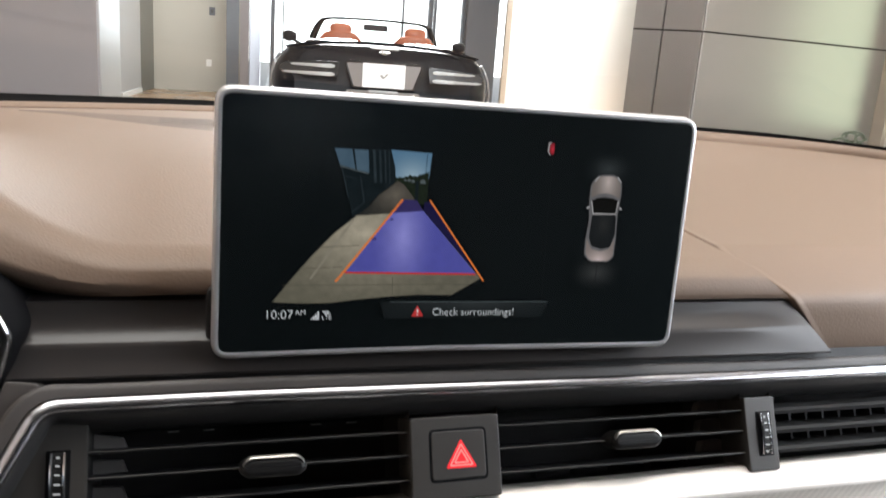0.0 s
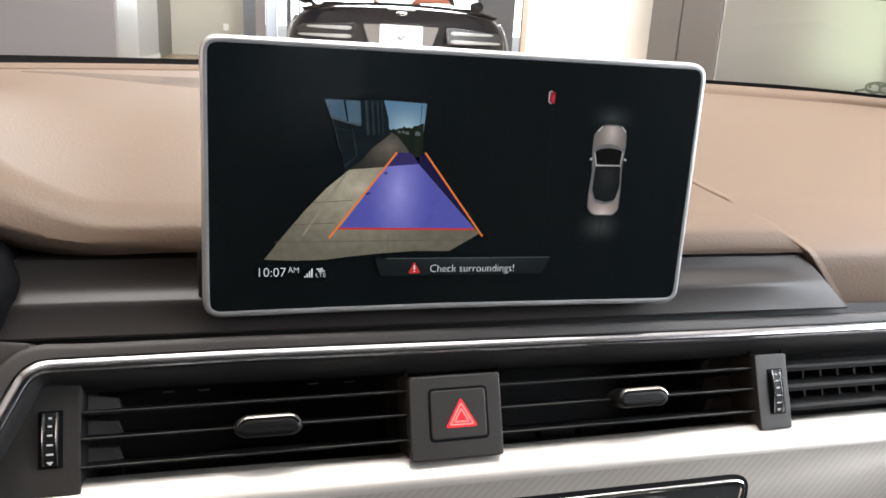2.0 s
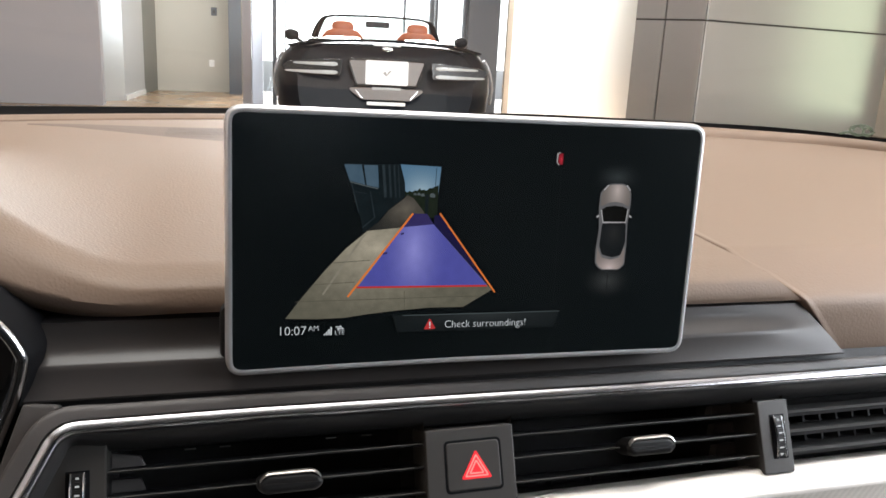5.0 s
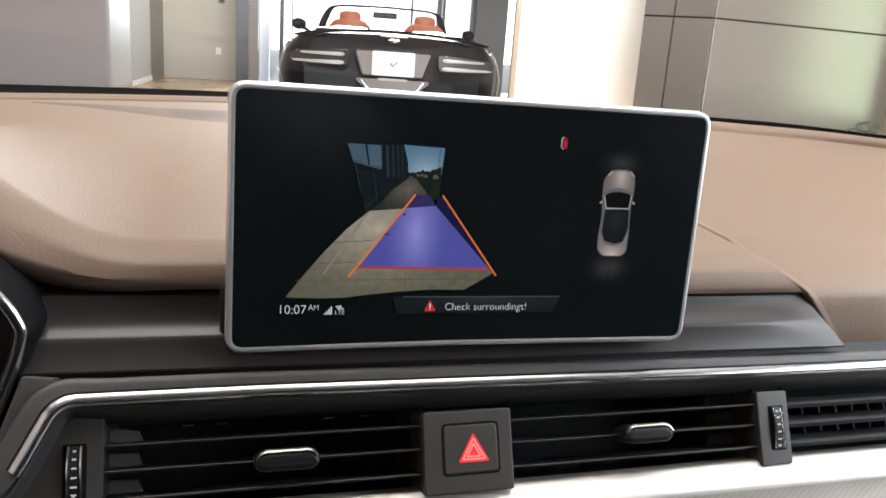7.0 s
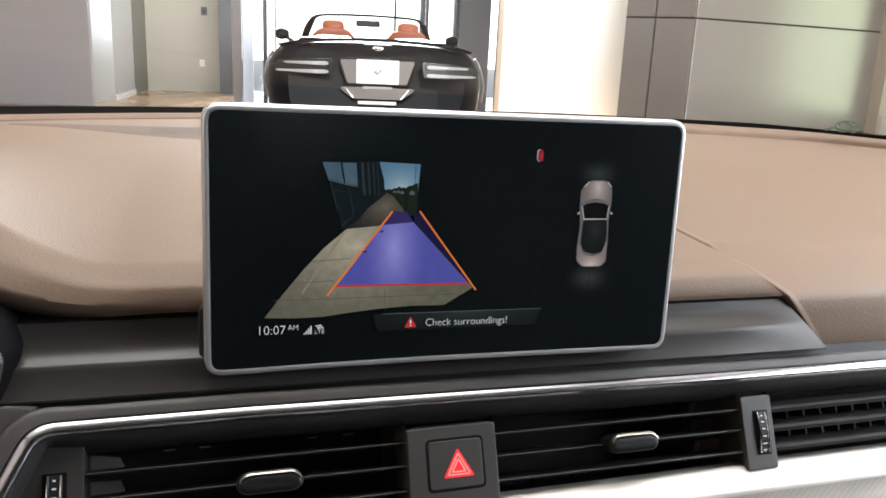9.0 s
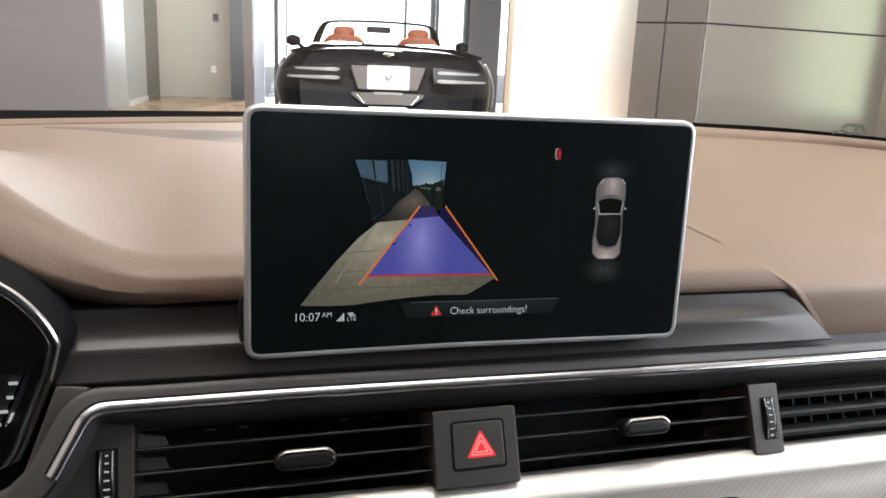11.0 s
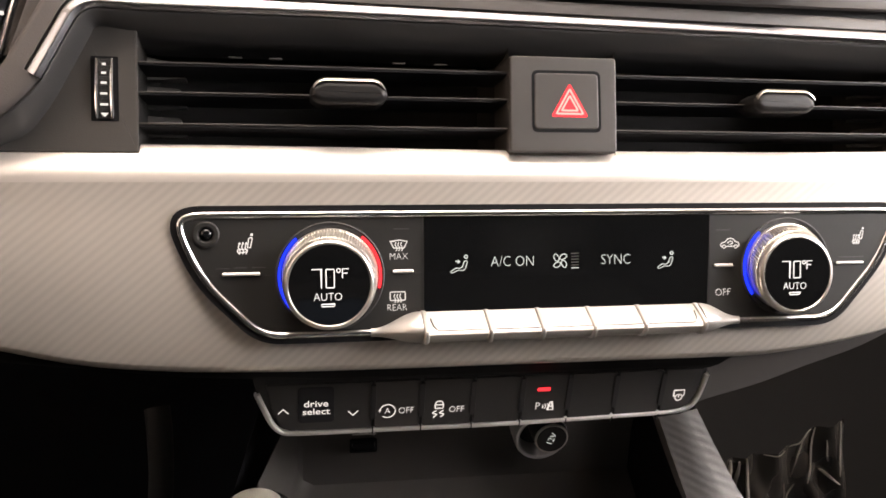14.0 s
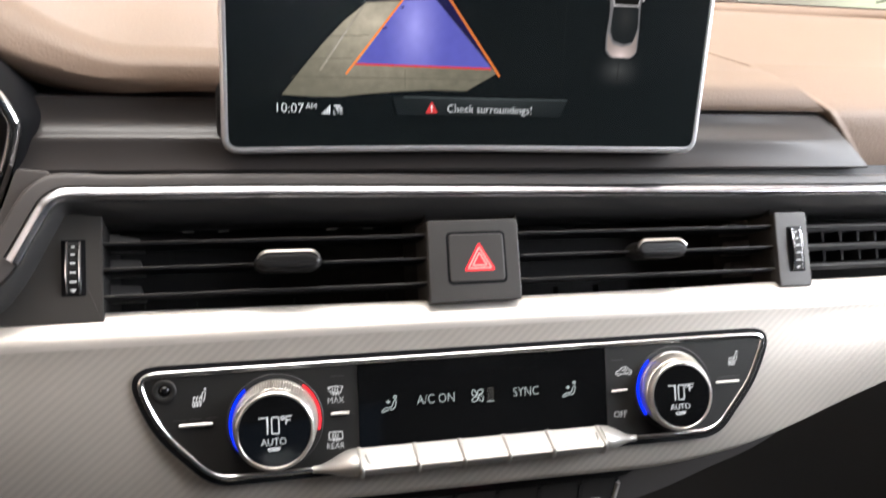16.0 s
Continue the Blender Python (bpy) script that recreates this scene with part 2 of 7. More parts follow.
def plate(bm, pts, z0, z1, bevel=0.0, seg=2):
    """A plate of that outline from z0 (back) to z1 (front), its front edge rounded."""
    pts = ccw(list(pts))
    rings = [[(p, z0) for p in pts]]
    steps = [(0, z1 - bevel)] + [(bevel * (1 - math.cos(a)), z1 - bevel + bevel * math.sin(a)) for a in [math.pi / 2 * (i + 1) / seg for i in range(seg)]] if bevel else [(0, z1)]
    for d, z in steps:
        rings.append([(p, z) for p in (inset(pts, d) if d else pts)])
    vs = [[bm.verts.new((p[0], p[1], z)) for p, z in ring] for ring in rings]
    k = len(pts)
    for a, b in zip(vs, vs[1:]):
        for i in range(k):
            bm.faces.new((a[i], a[(i + 1) % k], b[(i + 1) % k], b[i]))
    bm.faces.new(vs[-1])
    bm.faces.new(vs[0][::-1])
    return bm


def rim(bm, outer, widths_heights):
    """A closed moulding that follows an outline: rows of (distance inwards, height)."""
    outer = ccw(list(outer))
    vs = [[bm.verts.new((*p, z)) for p in (inset(outer, d) if d else outer)] for d, z in widths_heights]
    k = len(outer)
    for a, b in zip(vs, vs[1:]):
        for i in range(k):
            bm.faces.new((a[i], a[(i + 1) % k], b[(i + 1) % k], b[i]))
    return bm


def loft(bm, rows, closed=False, caps=False):
    """A skin over rows of points; closed: each row is a loop."""
    vs = [[bm.verts.new(p) for p in row] for row in rows]
    k = len(rows[0])
    for a, b in zip(vs, vs[1:]):
        for i in range(k if closed else k - 1):
            j = (i + 1) % k
            bm.faces.new((a[i], a[j], b[j], b[i]))
    if caps:
        bm.faces.new(vs[0][::-1])
        bm.faces.new(vs[-1])
    return bm


def lathe(bm, prof, at=(0, 0), n=48, start=0.0, turn=360.0, cap=True):
    """A body of revolution about an axis out of the panel: rows of (radius, height)."""
    full = turn >= 360
    steps = n if full else n + 1
    rows = []
    for r, h in prof:
        rows.append([bm.verts.new((at[0] + r * math.cos(radians(start + turn * i / n)), at[1] + r * math.sin(radians(start + turn * i / n)), h)) for i in range(steps)])
    for a, b in zip(rows, rows[1:]):
        for i in range(n):
            j = (i + 1) % steps
            bm.faces.new((a[i], a[j], b[j], b[i]))
    if cap and full:
        bm.faces.new(rows[-1])
    return bm


def sweep(bm, path, prof, up=(0, 0, 1), caps=True, closed=False):
    """A bar along a path of 3D points; prof: points (side, up) of its section."""
    path = [Vector(p) for p in path]
    rows = []
    k = len(path)
    for i, p in enumerate(path):
        a = path[i - 1] if i or closed else p
        b = path[(i + 1) % k] if i < k - 1 or closed else p
        d = (b - a).normalized()
        side = d.cross(Vector(up)).normalized()
        top = side.cross(d).normalized()
        rows.append([p + side * s + top * t for s, t in (prof(p) if callable(prof) else prof)])
    if closed:
        rows.append(rows[0])
    return loft(bm, rows, True, caps and not closed)


def circle(r, n=12, rx=None):
    return [(r * math.cos(2 * math.pi * i / n), (rx or r) * math.sin(2 * math.pi * i / n)) for i in range(n)]


def curve(pts, n=8):
    """A smooth line through points (any dimension)."""
    pts = [Vector(p) for p in pts]
    out = []
    for i in range(len(pts) - 1):
        p0, p1, p2, p3 = pts[max(0, i - 1)], pts[i], pts[i + 1], pts[min(len(pts) - 1, i + 2)]
        for j in range(n):
            t = j / n
            out.append(0.5 * (2 * p1 + (p2 - p0) * t + (2 * p0 - 5 * p1 + 4 * p2 - p3) * t * t + (3 * p1 - p0 - 3 * p2 + p3) * t**3))
    return [tuple(p) for p in out] + [tuple(pts[-1])]


def stroke(bm, pts, width, z0, z1, closed=False):
    """A raised line of that width along 2D points."""
    pts = [Vector(p[:2]) for p in pts]
    k = len(pts)
    lo, hi = [], []
    for i, p in enumerate(pts):
        a = pts[i - 1] if i or closed else p
        b = pts[(i + 1) % k] if i < k - 1 or closed else p
        d = (b - a)
        d = d.normalized() if d.length > 1e-9 else Vector((1, 0))
        nrm = Vector((-d.y, d.x)) * width / 2
        if 0 < i < k - 1 or closed:
            e = (p - a).normalized()
            nrm = nrm / max(0.5, abs(nrm.normalized().dot(Vector((-e.y, e.x)))))
        lo.append(p - nrm)
        hi.append(p + nrm)
    rows = [[(q.x, q.y, z0), (r.x, r.y, z0), (r.x, r.y, z1), (q.x, q.y, z1)] for q, r in zip(lo, hi)]
    if closed:
        rows.append(rows[0])
    return loft(bm, rows, True, not closed)


def arc(cx, cy, r, a0, a1, n=16, ry=None):
    return [(cx + r * math.cos(radians(a0 + (a1 - a0) * i / n)), cy + (ry or r) * math.sin(radians(a0 + (a1 - a0) * i / n))) for i in range(n + 1)]


def lettering(name, body, size, x, y, z, mat, parent, align="CENTER", label="", shear=0.0, stretch=1.0, turn=0.0, weight=-0.018):
    """Raised words on a panel, centred or started at (x, y)."""
    c = bpy.data.curves.new(name, "FONT")
    c.body, c.size, c.align_x, c.align_y, c.extrude, c.resolution_u, c.shear = body, size, align, "CENTER", 0.00006, 3, shear
    c.offset = weight * size
    tmp = new(name, c)
    bpy.context.view_layer.update()
    me = bpy.data.meshes.new_from_object(tmp.evaluated_get(bpy.context.evaluated_depsgraph_get()))
    bpy.data.objects.remove(tmp)
    me.materials.clear()
    me.materials.append(mat)
    ob = new(name, me)
    ob.parent = parent
    ob.matrix_local = Matrix.Translation((x, y, z)) @ Matrix.Rotation(radians(turn), 4, "Z") @ Matrix.Diagonal((stretch, 1, 1, 1))
    if label:
        ob["label"] = label
    return ob


def smooth_step(a, b, x):
    f = max(0.0, min(1.0, (x - a) / (b - a)))
    return f * f * (3 - 2 * f)

# ---- the dashboard ----
VENT = fascia((0, 0.035, 0.845), 0.45, 2.0, -0.5)
CLIMATE = fascia((0, 0.006, 0.79), 0.4, 1.5, -0.2)
DISPLAY = fascia((0, 0.0475, 0.954), 0.065, -1.0, -0.6)
KEYROW = fascia((0, 0.030, 0.70), 0.0, 0.5)


def pad_back(x):
    return 0.60 - 0.62 * (x - 0.05) ** 2 - 3.0 * max(0.0, abs(x - 0.02) - 0.50) ** 1.5


def screen_base(x):
    return 0.655 - 0.43 * (x - 0.02) ** 2 - 3.2 * max(0.0, abs(x - 0.02) - 0.50) ** 1.5


def shoulder(x):
    """Height of the fold where the pad's front turns into its top."""
    return 0.9265 + 0.005 * smooth_step(0.13, -0.117, x) + min(0.055, 2.85 * max(0.0, -x - 0.155) ** 1.67)


TOPS = [0.012, 0.025, 0.04, 0.055, 0.07, 0.09, 0.11, 0.13, 0.15, 0.18, 0.21, 0.25, 0.3, 0.36, 0.42, 0.5, 0.58, 0.66, 0.75, 0.85, 0.94, 0.975]


def pad_edge(x):
    """Height of the pad's lower front edge, which climbs towards the cluster."""
    return 0.9162 + 0.0055 * smooth_step(0.13, -0.117, x) + min(0.036, 16.7 * max(0.0, -x - 0.150) ** 2.6)


def pad_section(x, low=0.003):
    """The pad's section at x: points (y, z) from its lower front edge to the windscreen."""
    zc = pad_edge(x)
    zs = shoulder(x)
    h = zs - zc
    yf = 0.065 + 0.03 * max(0.0, x - 0.25)
    lean = 0.35 * h + 0.006 * smooth_step(0.17, 0.23, -x)
    yb = pad_back(x)
    rise = 0.0010 + 0.0050 * smooth_step(0.02, 0.35, x)
    roll = 0.0085 * smooth_step(0.125, 0.19, -x)
    pts = [(yf + 0.006 + roll, zc - low - 0.0005 - 0.55 * roll), (yf + 0.55 * roll, zc - low - 0.35 * roll), (yf - 0.0004 + 0.18 * roll, zc - 0.5 * low), (yf - 0.0006, zc + 0.35 * roll), (yf, zc + 0.3 * h), (yf + 0.5 * lean, zc + 0.72 * h), (yf + lean, zc + 0.93 * h), (yf + lean + 0.0035, zs + 0.0008), (yf + lean + 0.008, zs + 0.0026), (yf + lean + 0.016, zs + 0.0046)]
    y0, top = pts[-1]
    for f in TOPS:
        y = y0 + f * (yb - y0)
        pts.append((y, top + (0.955 - top) * smooth_step(-0.18, 0.50, f) - (0.955 - top) * smooth_step(-0.18, 0.50, 0) * (1 - f) + 0.002 * math.sin(math.pi * f)))
    pts += [(yb - 0.004, 0.9548), (yb - 0.0005, 0.9530), (yb + 0.0012, 0.9430), (yb + 0.0024, 0.9440), (yb + 0.006, 0.9550 + 0.4 * rise), (yb + 0.013, 0.9570 + 0.8 * rise), (yb + 0.021, 0.9578 + rise), (yb + 0.026, 0.9560 + rise), (yb + 0.028, 0.945)]
    return pts


def passenger_section(x):
    """The passenger's part of the pad: one long slope over a tall front."""
    yf = 0.0625 + 0.03 * max(0.0, x - 0.25)
    yb = pad_back(x)
    rise = 0.0010 + 0.0050 * smooth_step(0.02, 0.35, x)
    pts = [(yf + dy, z) for dy, z in ((0.008, 0.8812), (0.001, 0.8816), (-0.0002, 0.8835), (-0.0004, 0.893), (0.0, 0.904), (0.0006, 0.9095), (0.0018, 0.9130), (0.0042, 0.9155), (0.0085, 0.9180), (0.0140, 0.9210), (0.0215, 0.9247), (0.0310, 0.9288), (0.0420, 0.9329))]
    y0, top = pts[-1]
    for f in TOPS:
        pts.append((y0 + f * (yb - y0), top + (0.955 - top) * (smooth_step(-0.18, 0.50, f) - smooth_step(-0.18, 0.50, 0) * (1 - f)) + 0.002 * math.sin(math.pi * f)))
    return pts + [(yb - 0.004, 0.9548), (yb - 0.0005, 0.9530), (yb + 0.0012, 0.9430), (yb + 0.0024, 0.9440), (yb + 0.006, 0.9550 + 0.4 * rise), (yb + 0.013, 0.9570 + 0.8 * rise), (yb + 0.021, 0.9578 + rise), (yb + 0.026, 0.9560 + rise), (yb + 0.028, 0.945)]


def seam(y, z):
    """x of the joint between the centre's and the passenger's part of the pad."""
    if z < 0.9135:
        return 0.2000 + (0.9135 - z) / 0.0363 * 0.0305
    if z < 0.9300 and y < 0.085:
        return 0.2000 - (z - 0.9135) * 1.39
    return 0.1771 - 0.18 * min(0.05, y - 0.080) - 0.06 * max(0.0, y - 0.13)


def split_x(i, section):
    x = 0.2
    for _ in range(40):
        y, z = section(x)[i]
        x = 0.5 * x + 0.5 * seam(y, z)
    return x


def dashboard():
    dash = thing("dashboard", "beige leather dashboard top over dark grey plastic trim", "dashboard")
    count = len(pad_section(0.0))
    ends = [split_x(i, pad_section) for i in range(count)]
    bm = bmesh.new()
    rows = []
    for j in range(121):
        row = []
        for i in range(count):
            x = -0.60 + (ends[i] - 0.0008 + 0.60) * (1 - (1 - j / 120) ** 1.25)
            row.append((x, *pad_section(x)[i]))
        rows.append(row)
    rows.append([(x + 0.0005, y + 0.0003, z - 0.0012) for x, y, z in rows[-1]])
    rows.append([(x + 0.0040, y + 0.0030, z - 0.0030) for x, y, z in rows[-1]])
    loft(bm, rows)
    part("pad", bm, LEATHER, dash, "soft beige grained leather pad")

    # the passenger's part, whose front reaches down beside the shelf
    count = len(passenger_section(0.3))
    ends = [split_x(i, passenger_section) for i in range(count)]
    bm = bmesh.new()
    rows = []
    edge = [(-0.0003, -0.0040), (-0.0003, -0.0010), (0.0001, 0.0002), (0.0007, 0.0009), (0.0016, 0.0011), (0.0034, 0.0009)]
    spans = edge + [(0.0060 + 0.44 * (k / 60) ** 1.6, 0.0006) for k in range(61)]
    for dx, lift in spans:
        row = []
        for i in range(count):
            x = ends[i] + dx * (0.61 - ends[i]) / 0.446
            pts = passenger_section(x)
            y, z = pts[i]
            (ya, za), (yc, zc) = pts[max(0, i - 1)], pts[min(count - 1, i + 1)]
            k = math.hypot(yc - ya, zc - za)
            row.append((x, y - (zc - za) / k * lift, z + (yc - ya) / k * lift))
        rows.append(row)
    loft(bm, rows)
    part("passenger_pad", bm, LEATHER, dash, "soft beige grained leather pad")

    # speaker cover let into the pad
    bm = bmesh.new()
    top = [(-0.285, 0.487), (-0.20, 0.487), (-0.124, 0.487), (-0.02, 0.487)]
    bot = [(-0.285, 0.480), (-0.20, 0.437), (-0.124, 0.398), (-0.02, 0.350)]

    def on_pad(x, y):
        pts = pad_section(x)
        for (a, p), (b, q) in zip(pts[4:], pts[5:]):
            if a <= y <= b:
                return p + (q - p) * (y - a) / (b - a)
        return 0.955

    loft(bm, [[(x + (x2 - x) * g / 3, y + (y2 - y) * g / 3, on_pad(x, y + (y2 - y) * g / 3) + (0.0006 if g < 3 else 0.00005)) for g in range(4)] for (x, y), (x2, y2) in zip(curve(top, 6), curve(bot, 6))])
    cover = part("speaker_cover", bm, surface("speaker_cover_leather", (0.130, 0.090, 0.066), 0.6, bump=0.4, bump_scale=900), dash, "perforated speaker cover")
    bm = bmesh.new()
    for i in range(34):
        for j in range(8):
            x, y = -0.165 + 0.0042 * (i + 0.5 * (j % 2)), 0.470 - 0.0060 * j
            if y > 0.492 - 0.52 * (x + 0.30) + 0.006 and x < -0.03:
                pts = [bm.verts.new((x + 0.0013 * math.cos(a), y + 0.0013 * math.sin(a), on_pad(x, y) + 0.0013)) for a in (0, 1.05, 2.09, 3.14, 4.19, 5.24)]
                bm.faces.new(pts)
    part("perforation", bm, surface("dark_perforation", (0.05, 0.035, 0.026), 0.8), cover)

    # satin shelf below the pad, ending in a slanting seam
    sec = [(0.078, 0.9100), (0.0668, 0.9100), (0.0661, 0.9092), (0.0653, 0.9070), (0.0643, 0.9052), (0.0627, 0.9036), (0.0606, 0.9022), (0.0584, 0.9009), (0.0565, 0.8999), (0.0553, 0.8989), (0.0547, 0.8971), (0.0538, 0.8935), (0.0518, 0.8890), (0.0500, 0.8862), (0.0505, 0.8850), (0.060, 0.8845)]
    bm = bmesh.new()
    rows = []
    for y, z in sec:
        row = []
        for i in range(41):
            zz = z
            for _ in range(2):
                x = -0.206 + (0.1982 + (0.9135 - zz) / 0.0363 * 0.0305 + 0.206) * i / 40
                zz = z if z < 0.902 else 0.902 + (z - 0.902) * (1.125 + 0.56 * smooth_step(0.13, -0.117, x))
            # the hollow runs out in a point before the end
            flat = max(0.0, min(1.0, (0.9085 - z) / 0.0223))
            e = smooth_step(0.056, 0.012, 0.206 - x + (0.9135 - zz) / 0.0363 * 0.0305) * (0 < flat < 1)
            row.append((x, y + (0.0655 - 0.0155 * flat - 0.0018 * math.sin(math.pi * flat) - y) * e, zz))
        rows.append(row)
    loft(bm, rows)
    part("shelf_trim", bm, GREY_TRIM, dash, "satin dark grey trim shelf")
    bm = bmesh.new()
    loft(bm, [[(x, 0.0765 + 0.004 * smooth_step(0.19, 0.23, -x), z) for z in (pad_edge(x) + 0.002, 0.905, 0.880)] for x in [-0.30 + 0.92 * i / 60 for i in range(61)]])
    part("gap_backing", bm, BLACK_DEEP, dash)
    bm = bmesh.new()
    loft(bm, [[(-0.200, 0.0575, 0.8850), (0.60, 0.0575, 0.8850)], [(-0.200, 0.0545, 0.8770), (0.60, 0.0545, 0.8770)]])
    part("lower_fill", bm, BLACK_SOFT, dash)

    # band along the chrome strip
    bend = rounded([(-0.262, -0.0230), (-0.226, -0.0140), (-0.2105, -0.0070), (-0.2010, 0.0020), (-0.1850, 0.0326), (-0.10, 0.0328), (0.0, 0.0319), (0.15, 0.0307), (0.30, 0.0303), (0.62, 0.0300), (0.62, -0.04)], [0, 0.02, 0.02, 0.03, 0.013, 0, 0, 0, 0, 0, 0], 9)[:-1]
    flat = []
    for q, r in zip(bend, bend[1:]):
        k = max(1, int((Vector(r) - Vector(q)).length / 0.012))
        flat += [(q[0] + (r[0] - q[0]) * j / k, q[1] + (r[1] - q[1]) * j / k) for j in range(k)]
    flat.append(bend[-1])
    line = [(u, v, 0.0062 + 0.0053 * smooth_step(0.165, 0.197, -u)) for u, v in flat]
    top = thing("dash_trim", "dark grey dashboard fascia frame with a chrome strip", "trim", VENT)
    bm = bmesh.new()
    sweep(bm, line, lambda q: [(a - 0.0022 * smooth_step(0.17, 0.193, -q.x) * (a < -0.005), b) for a, b in ((-0.0088, -0.03), (-0.0088, -0.0030), (-0.0086, -0.0012), (-0.0078, 0.0), (-0.0060, 0.0005), (-0.0034, 0.0006), (-0.0032, -0.002), (0.001, -0.002), (0.001, -0.03))])
    part("upper_band", bm, GREY_SOFT, top)
    bm = bmesh.new()


    def hood(q):
        k = 0.42 + 0.58 * smooth_step(-0.187, -0.160, q.x) + 0.34 * smooth_step(0.198, 0.212, -q.x)
        return [(0.001, -0.03), (0.001, -0.002), (0.0031, -0.002), (0.0031, 0.0002)] + [(0.0031 + (a - 0.0031) * k, b) for a, b in ((0.0042, -0.0002), (0.0066, -0.0030), (0.0110, -0.0085), (0.0125, -0.014), (0.0125, -0.03))]

    sweep(bm, line, hood)
    part("lower_band", bm, surface("black_band_plastic", (0.032, 0.031, 0.031), 0.42, bump=0.1, bump_scale=1800), top)
    bm = bmesh.new()
    strip = [q for q in line if q[1] >= 0.0040]
    sweep(bm, strip, [(-0.0027, -0.001), (-0.0027, 0.0000), (-0.0024, 0.0005), (-0.0010, 0.0012), (0.0006, 0.0018), (0.0011, 0.0017), (0.0024, 0.0004), (0.0026, -0.0001), (0.0026, -0.001)])
    leg = [q for q in line if q[1] < 0.0046]
    b2 = bmesh.new()
    sweep(b2, leg, [(-0.0036, -0.004), (-0.0036, 0.0006), (-0.0016, 0.0007), (0.0004, 0.0005), (0.0020, -0.0001), (0.0031, -0.0012), (0.0034, -0.0024), (0.0034, -0.005)])
    part("leg_cover", b2, GREY_SOFT, top)
    b2 = bmesh.new()
    plate(b2, rounded([(-0.186, 0.0425), (-0.1990, 0.0440), (-0.2060, 0.0232), (-0.2125, 0.0044), (-0.2240, -0.0150), (-0.2120, -0.0135), (-0.2000, 0.0030), (-0.1880, 0.0280)], 0.002, 3), -0.02, 0.0075, 0.0015)
    part("corner_panel", b2, GREY_SOFT, top)
    part("chrome_strip", bm, STRIP_METAL, top, "polished chrome strip")
    return dash


dashboard()

INNER = {"left": (-0.1670, -0.0246), "right": (0.0210, 0.1645)}
SLATS = (0.0120, 0.0010, -0.0107)


def blade(u0, u1, v, w0, w1, thick=0.0010):
    bm = bmesh.new()
    rows = []
    prof = [(w0, -0.0002), (w0 + 0.0006, thick * 0.55), (w0 - 0.006, thick * 0.5), (w1, 0.0002), (w1, -0.0010), (w0 - 0.006, -thick * 0.5 - 0.0004), (w0, -thick * 0.55)]
    for u in (u0, u1):
        rows.append([(u, v + dv, w) for w, dv in prof])
    return loft(bm, rows, True, True)


def duct(u0, u1, v0, v1, depth):
    bm = bmesh.new()
    a = [(u0, v0, 0), (u1, v0, 0), (u1, v1, 0), (u0, v1, 0)]
    b = [(x, y, -depth) for x, y, _ in a]
    loft(bm, [a, b], True)
    bm.faces.new([bm.verts.new(p) for p in b])
    return bm


def tab(vent, u0, u1, v):
    mid, hw = 0.5 * (u0 + u1), 0.5 * (u1 - u0)
    bm = bmesh.new()
    half = [(0.74, -0.0034), (1.0, -0.0006), (0.95, 0.0034), (0.66, 0.0058)]
    out = rounded([(mid + hw * a, v + b) for a, b in half] + [(mid - hw * a, v + b) for a, b in half[::-1]], [0.005, 0.004, 0.003, 0.004] + [0.004, 0.003, 0.004, 0.005], 5)
    plate(bm, out, -0.004, 0.0095, 0.0030, 5)
    t = part("direction_tab", bm, TAB_BLACK, vent, "dark grey sliding vent tab with a chrome edge")
    bm = bmesh.new()
    ends = curve([(-0.90, -0.0030), (-0.80, -0.0012), (-0.64, -0.0001), (-0.45, 0.0), (0.45, 0.0), (0.64, -0.0001), (0.80, -0.0012), (0.90, -0.0030)], 4)
    loft(bm, [[(mid + hw * a, v + b + dv, w) for dv, w in ((0.0051, 0.0090), (0.0052, 0.0097), (0.0058, 0.0096), (0.0066, 0.0086), (0.0066, 0.0078), (0.0060, 0.0072))] for a, b in ends], True, True)
    part("chrome_edge", bm, KNOB_METAL, t, "bright chrome edge")


def centre_vent(side, tab_u):
    u0, u1 = INNER[side]
    vent = thing("air_vent", "black slatted centre air vent with a sliding tab", "air vent", VENT, "dashboard air vents")
    part("duct", duct(u0, u1, -0.0215, 0.026, 0.055), BLACK_DEEP, vent)
    for v in SLATS:
        part("slat", blade(u0, u1, v, 0.0, -0.024), SLAT_BLACK, vent)
        # Lighter bar in place of the light caught by the slat's edge
        bm = bmesh.new()
        box(bm, u0, u1, v + 0.0001, v + 0.0007, -0.0012, 0.0009, 0.0002, 1)
        part("slat_highlight", bm, DARK_GREY, vent)
    n = 6
    for i in range(n):
        u = u0 + (u1 - u0) * (i + 0.5) / n
        bm = bmesh.new()
        box(bm, u - 0.0005, u + 0.0005, -0.02, -0.013, -0.045, -0.038)
        part("fin", bm, BLACK_DEEP, vent)
    # grey guides at the duct's end
    e, s = (u0, 1) if side == "left" else (u1, -1)
    for v, tip in ((0.0120, 0.0045), (0.0010, 0.0056), (-0.0107, 0.0056)):
        bm = bmesh.new()
        plate(bm, rounded([(e - s * 0.001, v - 0.002), (e + s * 0.0150, v - 0.002), (e + s * 0.0122, v + tip), (e - s * 0.001, v + 0.0064 + 0.7 * (0.0056 - tip))], 0.0006, 2), -0.026, -0.020)
        part("guide", bm, GUIDE_GREY, vent)
    tab(vent, *tab_u, 0.0003)
    return vent


